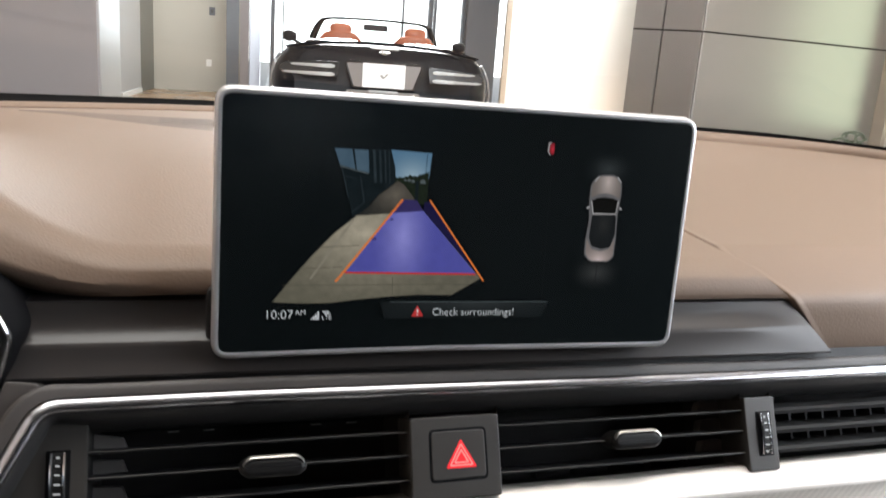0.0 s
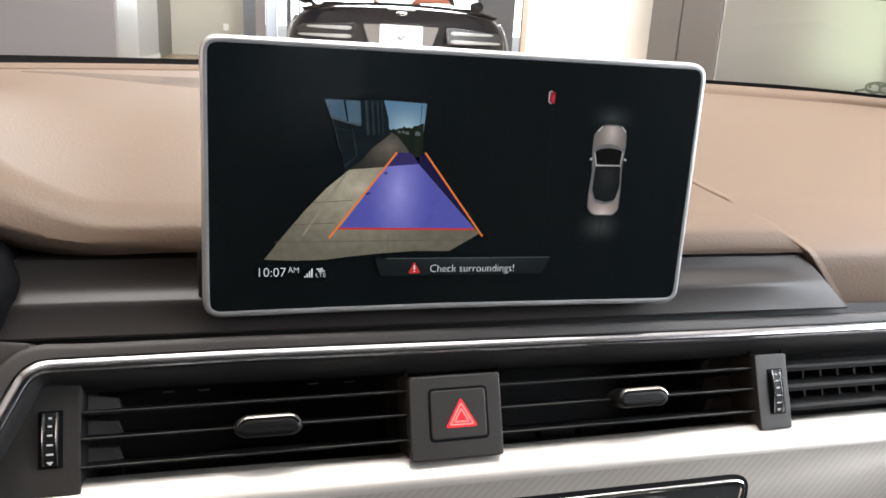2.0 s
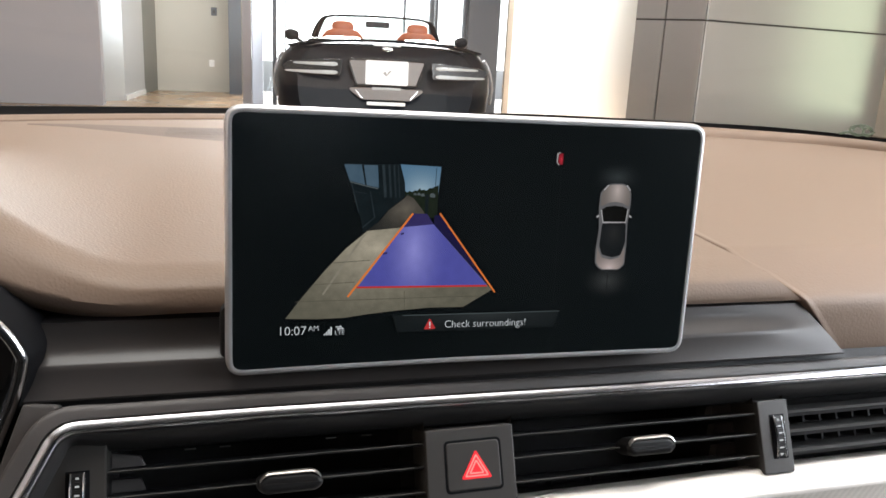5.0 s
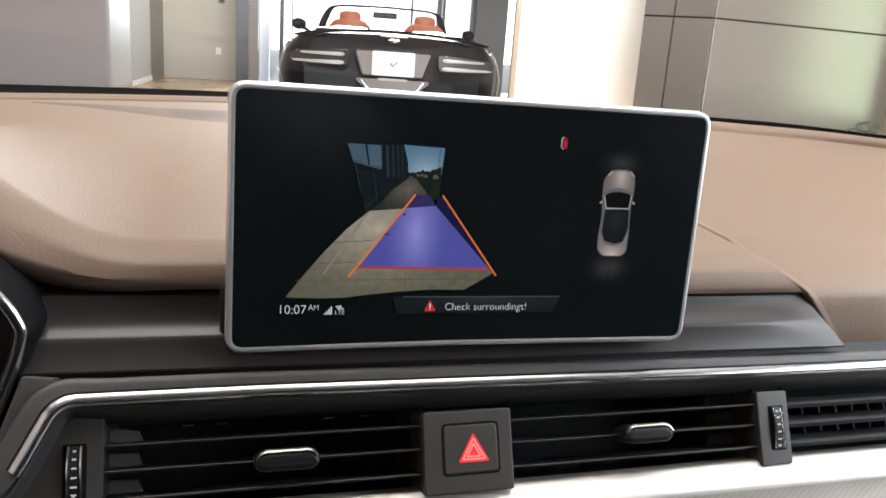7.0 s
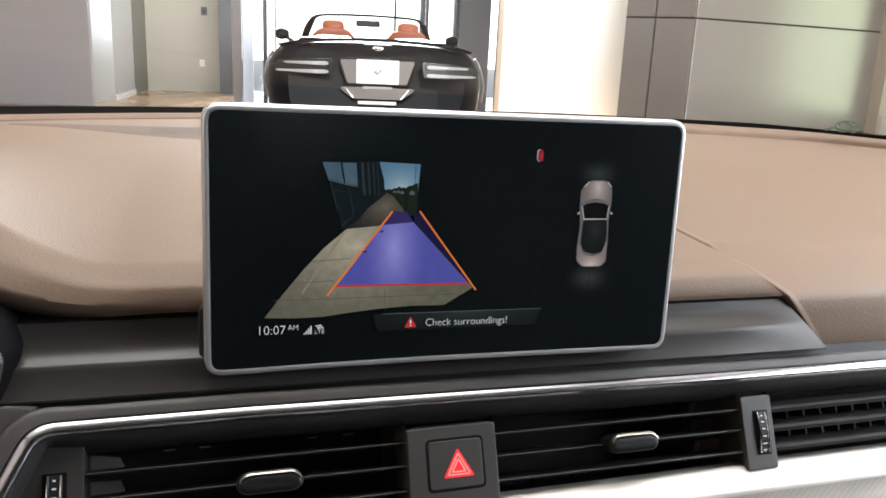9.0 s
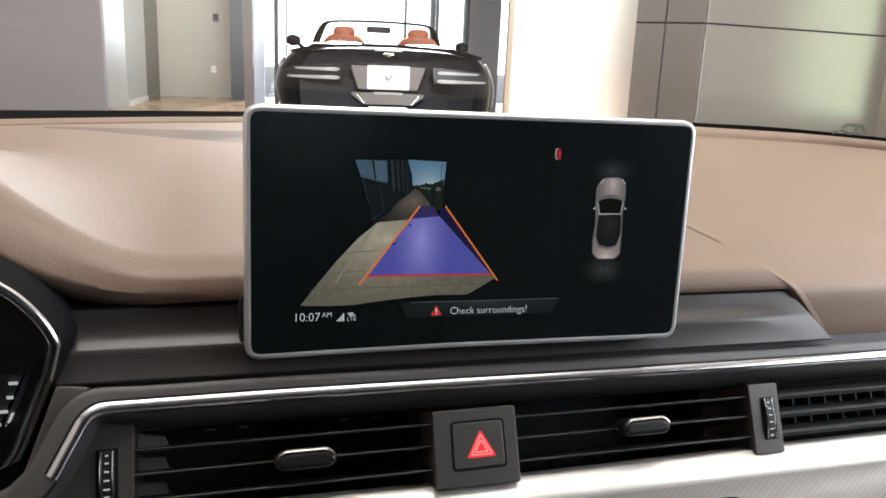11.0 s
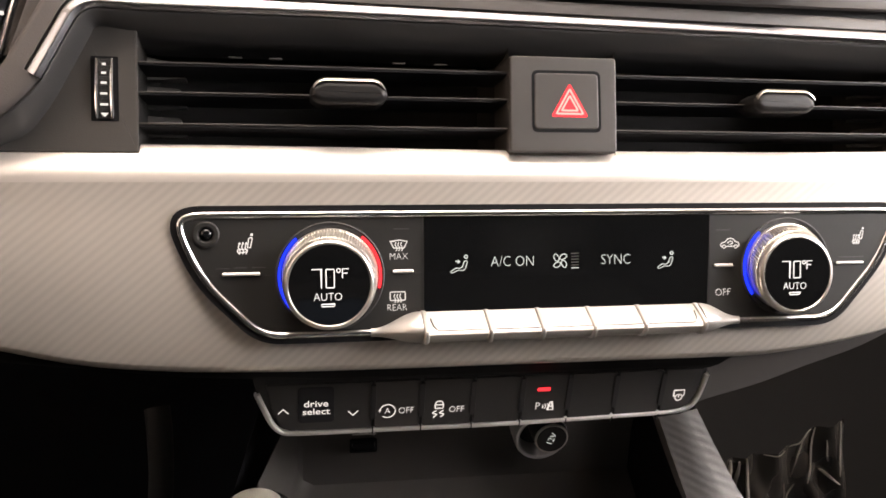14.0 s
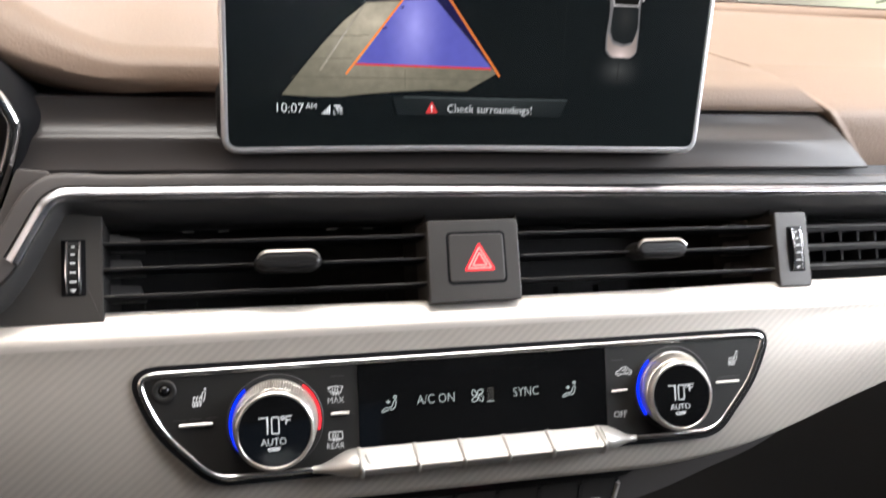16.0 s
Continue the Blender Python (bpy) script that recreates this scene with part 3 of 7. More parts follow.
def thumbwheel(u0, u1, v0, v1, parent, out=0.0):
    mid, r = 0.5 * (v0 + v1), 0.045
    deep = 0.0023 - r + out
    hu = 0.5 * (u1 - u0)
    cu = 0.5 * (u0 + u1)
    bm = bmesh.new()
    plate(bm, rounded([(u0 - 0.0008, v0 - 0.0003), (u1 + 0.0008, v0 - 0.0003), (u1 + 0.0008, v1 + 0.0003), (u0 - 0.0008, v1 + 0.0003)], 0.0004, 2), -0.004, 0.0006 + out)
    part("slot", bm, CLUSTER_BLACK, parent)
    bm = bmesh.new()
    rows = []
    for i in range(25):
        a = radians(-14.5 + 29 * i / 24)
        y, z = mid + r * math.sin(a), deep + r * math.cos(a)
        rows.append([(cu - hu * 0.55, y, z - 0.0004), (cu - hu * 0.5, y, z), (cu + hu * 0.5, y, z), (cu + hu * 0.55, y, z - 0.0004)])
    loft(bm, rows)
    wheel = part("thumbwheel", bm, TAB_BLACK, parent, "black thumbwheel with chrome rims and white marks")
    for s in (-1, 1):
        bm = bmesh.new()
        path = [(cu + s * hu * 0.66, mid + (r + 0.0002) * math.sin(radians(a)), deep + (r + 0.0002) * math.cos(radians(a))) for a in range(-14, 15, 2)]
        sweep(bm, path, circle(0.00055, 8), up=(1, 0, 0))
        part("wheel_rim", bm, SATIN_CHROME, wheel, "chrome rim")
    bm = bmesh.new()
    for k in range(27):
        a = radians(-13.5 + 27 * k / 26)
        if min(abs(math.degrees(a) - q) for q in (-12.4, -7.6, -2.6, 2.4, 7.1, 11.4)) > 1.0:
            m = Matrix.Translation((cu, mid + r * math.sin(a), deep + r * math.cos(a))) @ Matrix.Rotation(-a, 4, "X")
            for j in range(5):
                box(bm, hu * (0.19 * j - 0.45), hu * (0.19 * j - 0.33), -0.00018, 0.00018, -0.0002, 0.0002, m=m)
    part("knurl", bm, BUTTON, wheel)
    for k, a in enumerate((-12.4, -7.6, -2.6, 2.4, 7.1, 11.4)):
        bm = bmesh.new()
        y, z = mid + r * math.sin(radians(a)), deep + r * math.cos(radians(a))
        m = Matrix.Translation((cu, y, z)) @ Matrix.Rotation(-radians(a), 4, "X")
        hw = 0.0006 + 0.00022 * (6 - k) if k else 0.0012
        if k:
            box(bm, -hw * 0.8, hw * 0.8, -0.0004, 0.0004, 0, 0.00012, m=m)
        else:
            plate(bm, [(-0.0014, 0.0007), (0, -0.0009), (0.0014, 0.0007)], 0, 0.00012)
            bmesh.ops.transform(bm, matrix=m, verts=bm.verts)
        part("mark", bm, WHITE_INK, wheel)


GLINT_GREY = surface("vent_glint_grey", (0.14, 0.133, 0.126), 0.4)
vent = centre_vent("left", (-0.1047, -0.0746))
# Grey bars added in place of small glints along the vent's top
for u, v in ((-0.1327, 0.0183), (-0.1171, 0.0182), (-0.0675, 0.0179), (-0.0500, 0.0178)):
    bm = bmesh.new()
    box(bm, u - 0.0025, u + 0.0025, v - 0.0003, v + 0.0003, -0.015, -0.013, 0.0001, 1)
    part("glint_bar", bm, GLINT_GREY, vent, "small grey bar in place of a glint")
centre_vent("right", (0.0795, 0.1088))

post = thing("wheel_post", "dark grey vent post with a thumbwheel", "vent control", VENT, "vent posts")
bm = bmesh.new()
plate(bm, rounded([(-0.290, -0.0212), (-0.1670, -0.0212), (-0.1670, 0.026), (-0.186, 0.026), (-0.200, 0.004), (-0.214, -0.012), (-0.290, -0.0195)], 0.0006, 2), -0.02, 0.0004, 0.0008)
part("post_face", bm, DARK_GREY, post)
thumbwheel(-0.1826, -0.1746, -0.0094, 0.0138, post)

post = thing("wheel_post", "dark grey vent post with a thumbwheel", "vent control", VENT, "vent posts")
bm = bmesh.new()
plate(bm, rounded([(0.1645, -0.0205), (0.1842, -0.0205), (0.1842, 0.0192), (0.1645, 0.0192)], 0.0015, 3), -0.02, 0.0035, 0.0010)
part("post_face", bm, DARK_GREY, post)
thumbwheel(0.1720, 0.1797, -0.0122, 0.0110, post, 0.0032)

vent = thing("air_vent", "wide slatted passenger air vent in dark grey plastic", "air vent", VENT, "dashboard air vents")
part("duct", duct(0.1842, 0.60, -0.022, 0.026, 0.05), BLACK_DEEP, vent)
for v in (0.0105, 0.0000, -0.0105):
    bm = bmesh.new()
    rows = []
    for u in (0.1842, 0.60):
        rows.append([(u, v + dv, w) for dv, w in ((-0.0016, 0.0), (0.0004, 0.0012), (0.0016, 0.0004), (0.0036, -0.014), (0.0020, -0.014), (-0.0012, -0.004))])
    loft(bm, rows, True, True)
    part("slat", bm, BLACK_DEEP, vent)
for v in (0.0245, 0.0098, -0.0007):
    for i in range(34):
        u = 0.195 + 0.0118 * i
        bm = bmesh.new()
        plate(bm, [(u - 0.0006, v - 0.0058), (u + 0.0004, v - 0.0058), (u + 0.0008, v), (u - 0.0010, v)], -0.03, -0.012)
        part("fin", bm, SLAT_BLACK, vent)

# hazard switch between the centre vents
hz = thing("hazard_switch", "dark grey hazard warning switch with a red triangle", "switch", VENT)
bm = bmesh.new()
plate(bm, rounded([(-0.0255, -0.0202), (0.0200, -0.0202), (0.0198, 0.0188), (-0.0253, 0.0186)], 0.0018, 4), -0.02, 0.0045, 0.0009, 3)
part("housing", bm, DARK_GREY, hz)
bm = bmesh.new()
plate(bm, rounded([(-0.0164, -0.0121), (0.0131, -0.0119), (0.0128, 0.0131), (-0.0164, 0.0129)], 0.0028, 5), 0.003, 0.00456)
part("button_gap", bm, CLUSTER_BLACK, hz)
bm = bmesh.new()
plate(bm, rounded([(-0.0154, -0.0110), (0.0121, -0.0108), (0.0118, 0.0120), (-0.0154, 0.0118)], 0.0022, 5), 0.003, 0.0049, 0.0007, 3)
key = part("button", bm, DARK_GREY, hz)


def triangle(cx, cy, r):
    return [(cx + r * math.cos(radians(a)), cy + r * math.sin(radians(a))) for a in (90, 210, 330)]


bm = bmesh.new()
plate(bm, rounded(triangle(-0.0005, -0.0012, 0.0092), 0.0008, 3), 0.0045, 0.00502)
sign = part("triangle", bm, RED_LIT, key, "red warning triangle")
for r in (0.0066, 0.0040):
    bm = bmesh.new()
    stroke(bm, rounded(triangle(-0.0005, -0.0012, r), 0.0003, 2), 0.0007, 0.0050, 0.00510, True)
    part("outline", bm, PINK_LIT, sign)

# ---- silver inlay and climate controls ----
LOW = [(-0.50, 0.000), (-0.30, -0.012), (-0.2144, -0.0325), (-0.195, -0.0377), (-0.175, -0.0405), (-0.15, -0.0425), (-0.11, -0.0438), (0.037, -0.0448), (0.092, -0.0452), (0.120, -0.0420), (0.144, -0.0376), (0.172, -0.0296), (0.20, -0.0205), (0.25, -0.006), (0.35, 0.012), (0.60, 0.022)]


def low(u):
    for (a, p), (b, q) in zip(LOW, LOW[1:]):
        if u <= b:
            f = (u - a) / (b - a)
            return p + (q - p) * f
    return LOW[-1][1]


inlay = thing("dash_inlay", "silver woven-look metallic inlay across the dashboard", "trim", CLIMATE)
bm = bmesh.new()
rows = []
for i in range(221):
    u = -0.50 + 1.10 * i / 220
    lo = 0.25 * low(u - 0.012) + 0.5 * low(u) + 0.25 * low(u + 0.012) - 0.0010
    # towards the passenger the smooth lower lip runs out
    end = smooth_step(0.07, 0.165, u)
    lip = 0.006 - 0.0045 * end
    sec = [(0.0448, -0.020), (0.0447, -0.0088), (0.0440, -0.0070), (0.0415, -0.0048), (0.0385, -0.0026), (0.0358, -0.0009), (0.0340, -0.0001), (0.0322, 0.0003), (0.0300, 0.0001)]
    top = 0.0300
    for f in (0.12, 0.25, 0.38, 0.5, 0.6, 0.7, 0.8, 0.9):
        sec.append((top + (lo + lip - top) * f, -0.0008 + 0.0006 * math.sin(math.pi * f) - (0.0034 + 0.0026 * smooth_step(-0.05, -0.20, u)) * f ** 2.2))
    bow = 0.0026 * smooth_step(-0.05, -0.20, u)
    sec += [(lo + lip, -0.0042 - bow), (lo + 0.5 * lip, -0.0053 - bow), (lo + 0.17 * lip, -0.0068 - bow), (lo, -0.0098 - bow), (lo + 0.001, -0.014), (lo + 0.006, -0.022)]
    drop = 0.0016 * smooth_step(-0.19, 0.02, u) - 0.0012 * smooth_step(0.08, 0.20, u)
    rows.append([(u, v - drop * smooth_step(0.030, 0.040, v), w) for v, w in sec])
loft(bm, [r[8:-4] for r in rows])
part("inlay_face", bm, INLAY, inlay, "slant-ribbed silver face")
bm = bmesh.new()
loft(bm, [r[:9] for r in rows])
part("top_bead", bm, BEAD, inlay, "smooth rounded silver upper edge")
bm = bmesh.new()
loft(bm, [r[-5:] for r in rows])
part("lower_edge", bm, INLAY, inlay, "smooth silver lower edge")

cl = thing("climate_panel", "black climate control panel with chrome frame and two dials", "climate control", CLIMATE)
corners = [(-0.1245, -0.0318), (0.1205, -0.0320), (0.1435, -0.0060), (0.1565, 0.0212), (-0.1600, 0.0212), (-0.1478, -0.0085)]
OUT = ccw(rounded(corners, [0.022, 0.022, 0.06, 0.011, 0.012, 0.06], 8))
bm = bmesh.new()
plate(bm, OUT, -0.006, 0.0003)
part("base", bm, CLUSTER_BLACK, cl)
bm = bmesh.new()
rim(bm, inset(OUT, 0.0021), [(0, -0.001), (0, 0.0006), (0.0004, 0.0012), (0.0010, 0.0016), (0.0017, 0.0016), (0.0024, 0.0011), (0.0030, 0.0003), (0.0030, -0.001)])
part("chrome_frame", bm, SATIN_CHROME, cl, "bright chrome frame")
IN = inset(OUT, 0.0051)
bm = bmesh.new()
plate(bm, IN, -0.003, 0.0006)
part("face", bm, PANEL, cl, "satin black panel face")

# centre display
bm = bmesh.new()
plate(bm, [(-0.0607, -0.0235), (0.0598, -0.0235), (0.0606, 0.0164), (-0.0605, 0.0164)], -0.002, 0.0011, 0.0003)
disp = part("display", bm, GLOSS, cl, "gloss black display")


def airflow_shape(bm, x, y, k, z):
    """The air-flow symbol: a seat back, cushion and arrow, no figure."""
    seat = [(-4.4, -3.7), (-1.9, -2.0), (-0.2, -2.2), (1.2, -1.6), (2.2, 1.0), (3.1, 1.5), (3.7, 0.8), (2.6, -2.4), (1.6, -3.2), (-0.6, -3.0), (-3.6, -4.3)]
    stroke(bm, rounded([(x + a * k, y + b * k) for a, b in seat], 0.45 * k, 3), 0.42 * k, z, z + 0.0001, True)
    stroke(bm, arc(x + 3.0 * k, y + 3.2 * k, 0.75 * k, 0, 330, 10), 0.5 * k, z, z + 0.0001, True)
    stroke(bm, [(x - 2.0 * k, y + 1.2 * k), (x - 0.8 * k, y + 1.0 * k)], 0.6 * k, z, z + 0.0001)
    plate(bm, [(x - 0.9 * k, y + 2.0 * k), (x + 0.4 * k, y + 0.8 * k), (x - 1.0 * k, y + 0.0 * k)], z, z + 0.0001)


DZ = 0.0011
for x in (-0.0464, 0.0410):
    bm = bmesh.new()
    airflow_shape(bm, x, -0.0022, 0.00085, DZ)
    part("airflow_symbol", bm, DIM_INK, disp)
lettering("ac_on", "A/C ON", 0.0060, -0.0247, -0.0018, DZ, DIM_INK, disp, stretch=0.86)
lettering("sync", "SYNC", 0.0060, 0.0190, -0.0018, DZ, DIM_INK, disp, stretch=0.86)
bm = bmesh.new()
for q in range(4):
    a = 90 * q + 40
    pts = []
    for t in range(0, 360, 24):
        p, r = 0.0020 + 0.0015 * math.cos(radians(t)), 0.0010 * math.sin(radians(t)) + 0.0006 * math.sin(radians(t / 2))
        pts.append((-0.0049 + p * math.cos(radians(a)) - r * math.sin(radians(a)), -0.0018 + p * math.sin(radians(a)) + r * math.cos(radians(a))))
    stroke(bm, pts, 0.00036, DZ, DZ + 0.0001, True)
part("fan_symbol", bm, DIM_INK, disp)
for i in range(6):
    bm = bmesh.new()
    box(bm, -0.0002, 0.0030, -0.0048 + 0.00118 * i - 0.0002, -0.0048 + 0.00118 * i + 0.0002, DZ, DZ + 0.0001)
    part("fan_step", bm, DIM_INK if i == 0 else DARK_GREY, disp)

# switches round the dials
for name, x0, x1, y in (("seat_heat_bar", -0.1372, -0.1233, -0.0046), ("defrost_bar", -0.0730, -0.0648, -0.0047), ("recirculation_bar", 0.0630, 0.0714, -0.0050), ("seat_heat_bar", 0.1206, 0.1335, -0.0050)):
    bm = bmesh.new()
    box(bm, x0, x1, y - 0.0006, y + 0.0006, 0.0004, 0.0016, 0.0003, 1)
    part(name, bm, BRUSHED, cl, "silver switch bar")
for x0, x1, y in ((-0.1430, -0.1190, -0.0052), (-0.0770, -0.0612, -0.0054), (0.0612, 0.0752, -0.0056), (0.1175, 0.1400, -0.0056)):
    bm = bmesh.new()
    box(bm, x0, x1, y - 0.00012, y + 0.00012, 0.0005, 0.00075)
    part("joint_line", bm, BLACK_DEEP, cl)
for x, y0, y1 in ((-0.0609, -0.0235, 0.0165), (0.0609, -0.0235, 0.0165)):
    bm = bmesh.new()
    box(bm, x - 0.00015, x + 0.00015, y0, y1, 0.0005, 0.0008)
    part("joint_line", bm, BLACK_DEEP, cl)
for x0, x1, y in ((-0.1395, -0.1345, -0.0024), (-0.1330, -0.1280, -0.0022), (-0.1263, -0.1213, -0.0022), (-0.0725, -0.0665, 0.0118), (0.064, 0.070, 0.0098), (0.1220, 0.1340, -0.0026)):
    bm = bmesh.new()
    box(bm, x0, x1, y - 0.0002, y + 0.0002, 0.0005, 0.00075)
    part("indicator", bm, BLACK_SOFT, cl)

bm = bmesh.new()
lathe(bm, [(0.0050, 0.0004), (0.0050, 0.0010), (0.0044, 0.0016), (0.0032, 0.0016), (0.0026, 0.0010), (0.0026, -0.004)], (-0.1428, 0.0105), 32)
jack = part("key_button", bm, PANEL, cl, "round black socket plug")
bm = bmesh.new()
lathe(bm, [(0.0024, 0.0006), (0.0020, 0.0014), (0.0010, 0.0018), (0.0, 0.0019)], (-0.1428, 0.0105), 24, cap=False)
part("plug", bm, GLOSS, jack)

Z = 0.0006


def seat_symbol(x, y, k, mirror=1):
    bm = bmesh.new()
    m = mirror
    back = [(x + m * a * k, y + b * k) for a, b in ((0.7, -0.9), (1.9, -0.9), (2.7, 2.9), (2.0, 3.3), (1.3, 2.9))]
    stroke(bm, rounded(back, 0.3 * k, 2), 0.42 * k, Z, Z + 0.0001, True)
    plate(bm, arc(x + m * 2.5 * k, y + 4.4 * k, 0.6 * k, 0, 330, 9), Z, Z + 0.0001)
    base = [(x + m * a * k, y + b * k) for a, b in ((-3.4, -2.2), (-2.9, -3.1), (0.6, -2.6), (0.6, -1.6), (-2.8, -1.5))]
    stroke(bm, rounded(base, 0.3 * k, 2), 0.42 * k, Z, Z + 0.0001, True)
    for i in range(3):
        cx = x - m * (2.6 - 1.35 * i) * k
        stroke(bm, curve([(cx, y - 3.6 * k), (cx + 0.35 * k, y - 2.2 * k), (cx - 0.3 * k, y - 0.8 * k), (cx + 0.2 * k, y + 0.8 * k)], 4), 0.42 * k, Z, Z + 0.0001)
        plate(bm, [(cx - 0.45 * k, y + 0.6 * k), (cx + 0.85 * k, y + 0.6 * k), (cx + 0.2 * k, y + 1.5 * k)], Z, Z + 0.0001)
    part("seat_heat_symbol", bm, WHITE_INK, cl)


seat_symbol(-0.1285, 0.0062, 0.00092)
seat_symbol(0.1312, 0.0060, 0.00085)


def defrost_symbol(x, y, k, front):
    bm = bmesh.new()
    shape = [(x - 4.2 * k, y + 1.6 * k), (x, y + 2.4 * k), (x + 4.2 * k, y + 1.6 * k), (x + 2.6 * k, y - 1.6 * k), (x - 2.6 * k, y - 1.6 * k)] if front else rounded([(x - 3.8 * k, y - 1.9 * k), (x + 3.8 * k, y - 1.9 * k), (x + 3.8 * k, y + 2.3 * k), (x - 3.8 * k, y + 2.3 * k)], 0.6 * k, 2)
    stroke(bm, shape, 0.5 * k, Z, Z + 0.0001, True)
    for i in (-1, 0, 1):
        cx = x + 1.4 * i * k
        stroke(bm, curve([(cx, y - 3.1 * k), (cx + 0.4 * k, y - 1.6 * k), (cx - 0.4 * k, y - 0.1 * k), (cx, y + 1.3 * k)], 4), 0.45 * k, Z, Z + 0.0001)
    part("defrost_symbol", bm, WHITE_INK, cl)


defrost_symbol(-0.0705, 0.0056, 0.00078, True)
lettering("max", "MAX", 0.0038, -0.0706, 0.0010, Z, WHITE_INK, cl, stretch=0.92)
defrost_symbol(-0.0711, -0.0146, 0.00078, False)
lettering("rear", "REAR", 0.0038, -0.0714, -0.0190, Z, WHITE_INK, cl, stretch=0.9)
lettering("off", "OFF", 0.0044, 0.0672, -0.0166, Z, WHITE_INK, cl, stretch=0.95)
bm = bmesh.new()
stroke(bm, curve([(0.0660, 0.0030), (0.0662, 0.0042), (0.0680, 0.0048), (0.0692, 0.0060), (0.0714, 0.0061), (0.0728, 0.0048), (0.0741, 0.0044), (0.0743, 0.0030)], 3), 0.0004, Z, Z + 0.0001)
for x0, x1 in ((0.0660, 0.0668), (0.0682, 0.0722), (0.0736, 0.0743)):
    stroke(bm, [(x0, 0.0029), (x1, 0.0029)], 0.0004, Z, Z + 0.0001)
for x in (0.0675, 0.0729):
    stroke(bm, arc(x, 0.0028, 0.0007, 0, 330, 10), 0.0003, Z, Z + 0.0001, True)
stroke(bm, curve([(0.0690, 0.0042), (0.0704, 0.0051), (0.0716, 0.0042), (0.0700, 0.0037)], 4), 0.00035, Z, Z + 0.0001)
part("recirculation_symbol", bm, WHITE_INK, cl)


def dial(cu, cv, red):
    bm = bmesh.new()
    lathe(bm, [(0.0209, 0.0002), (0.0209, 0.0010), (0.0205, 0.0013), (0.0200, 0.0008), (0.0180, 0.0005)], (cu, cv), 64, cap=False)
    ring = part("dial_ring", bm, BLACK_SOFT, cl, "black ring round the temperature dial")
    bm = bmesh.new()
    stroke(bm, arc(cu, cv, 0.0193, 131, 217, 30), 0.0010, 0.0007, 0.0012)
    part("cold_arc", bm, BLUE_LIT, ring, "lit blue arc")
    if red:
        bm = bmesh.new()
        stroke(bm, arc(cu, cv, 0.0193, 51, -15, 26), 0.0009, 0.0007, 0.0012)
        part("hot_arc", bm, RED_LIT, ring, "lit red arc")
    bm = bmesh.new()
    n = 184
    rows = [(0.0184, 0.0006), (0.0184, 0.0014), (0.0182, 0.0020)] + [(0.0181 - 0.00008 * j, 0.0022 + 0.0010 * j) for j in range(6)] + [(0.0172, 0.0080), (0.0170, 0.0092), (0.0166, 0.0101), (0.0160, 0.0106), (0.0154, 0.0107), (0.0151, 0.0104)]
    ringrows = []
    for k, (r, h) in enumerate(rows):
        knurl = 3 <= k <= 8
        sink = 0.0026 * smooth_step(0.0014, 0.010, h)
        ring_pts = []
        for i in range(n):
            q = r - (0.00055 if knurl and i % 2 else 0)
            a = 2 * math.pi * i / n
            ring_pts.append(bm.verts.new((cu - 0.3 * sink + q * math.cos(a), cv - sink + q * math.sin(a), h)))
        ringrows.append(ring_pts)
    for a, b in zip(ringrows, ringrows[1:]):
        for i in range(n):
            j = (i + 1) % n
            bm.faces.new((a[i], a[j], b[j], b[i]))
    knob = part("temperature_dial", bm, KNOB_METAL, cl, "knurled silver temperature dial with a black display face", smooth=False)
    bm = bmesh.new()
    lathe(bm, [(0.0152, 0.0060), (0.0152, 0.0101), (0.0148, 0.0106), (0.0100, 0.0107), (0.0050, 0.0108)], (cu - 0.0008, cv - 0.0026), 64)
    face = part("dial_face", bm, GLOSS, knob, "gloss black dial face")
    return face


def digits_70(x, y, k, parent):
    z = 0.0108
    bm = bmesh.new()
    stroke(bm, [(x - 7.0 * k, y + 4.2 * k), (x - 2.7 * k, y + 4.2 * k), (x - 2.7 * k, y - 4.2 * k)], 0.44 * k, z, z + 0.00012)
    part("digit", bm, SCREEN_WHITE, parent)
    bm = bmesh.new()
    stroke(bm, rounded([(x - 0.6 * k, y - 4.0 * k), (x + 3.0 * k, y - 4.0 * k), (x + 3.0 * k, y + 4.2 * k), (x - 0.6 * k, y + 4.2 * k)], 0.5 * k, 2), 0.44 * k, z, z + 0.00012, True)
    part("digit", bm, SCREEN_WHITE, parent)
    bm = bmesh.new()
    stroke(bm, arc(x + 4.9 * k, y + 3.6 * k, 0.85 * k, 0, 330, 11), 0.42 * k, z, z + 0.00012, True)
    stroke(bm, [(x + 6.6 * k, y + 0.2 * k), (x + 6.6 * k, y + 4.3 * k), (x + 9.4 * k, y + 4.3 * k)], 0.44 * k, z, z + 0.00012)
    stroke(bm, [(x + 6.6 * k, y + 2.4 * k), (x + 8.9 * k, y + 2.4 * k)], 0.44 * k, z, z + 0.00012)
    part("unit", bm, SCREEN_WHITE, parent)
    lettering("auto", "AUTO", 0.0042, x + 0.2 * k, y - 8.2 * k, z, SCREEN_WHITE, parent, stretch=0.92)
    bm = bmesh.new()
    stroke(bm, [(x - 2.9 * k, y - 11.3 * k), (x - 2.3 * k, y - 12.3 * k), (x + 2.7 * k, y - 12.3 * k), (x + 3.3 * k, y - 11.3 * k)], 0.36 * k, z, z + 0.00012, True)
    part("auto_mark", bm, SCREEN_WHITE, parent)


digits_70(-0.0986, -0.0062, 0.00084, dial(-0.0970, -0.0060, True))
digits_70(0.0938, -0.0068, 0.00084, dial(0.0962, -0.0060, False))

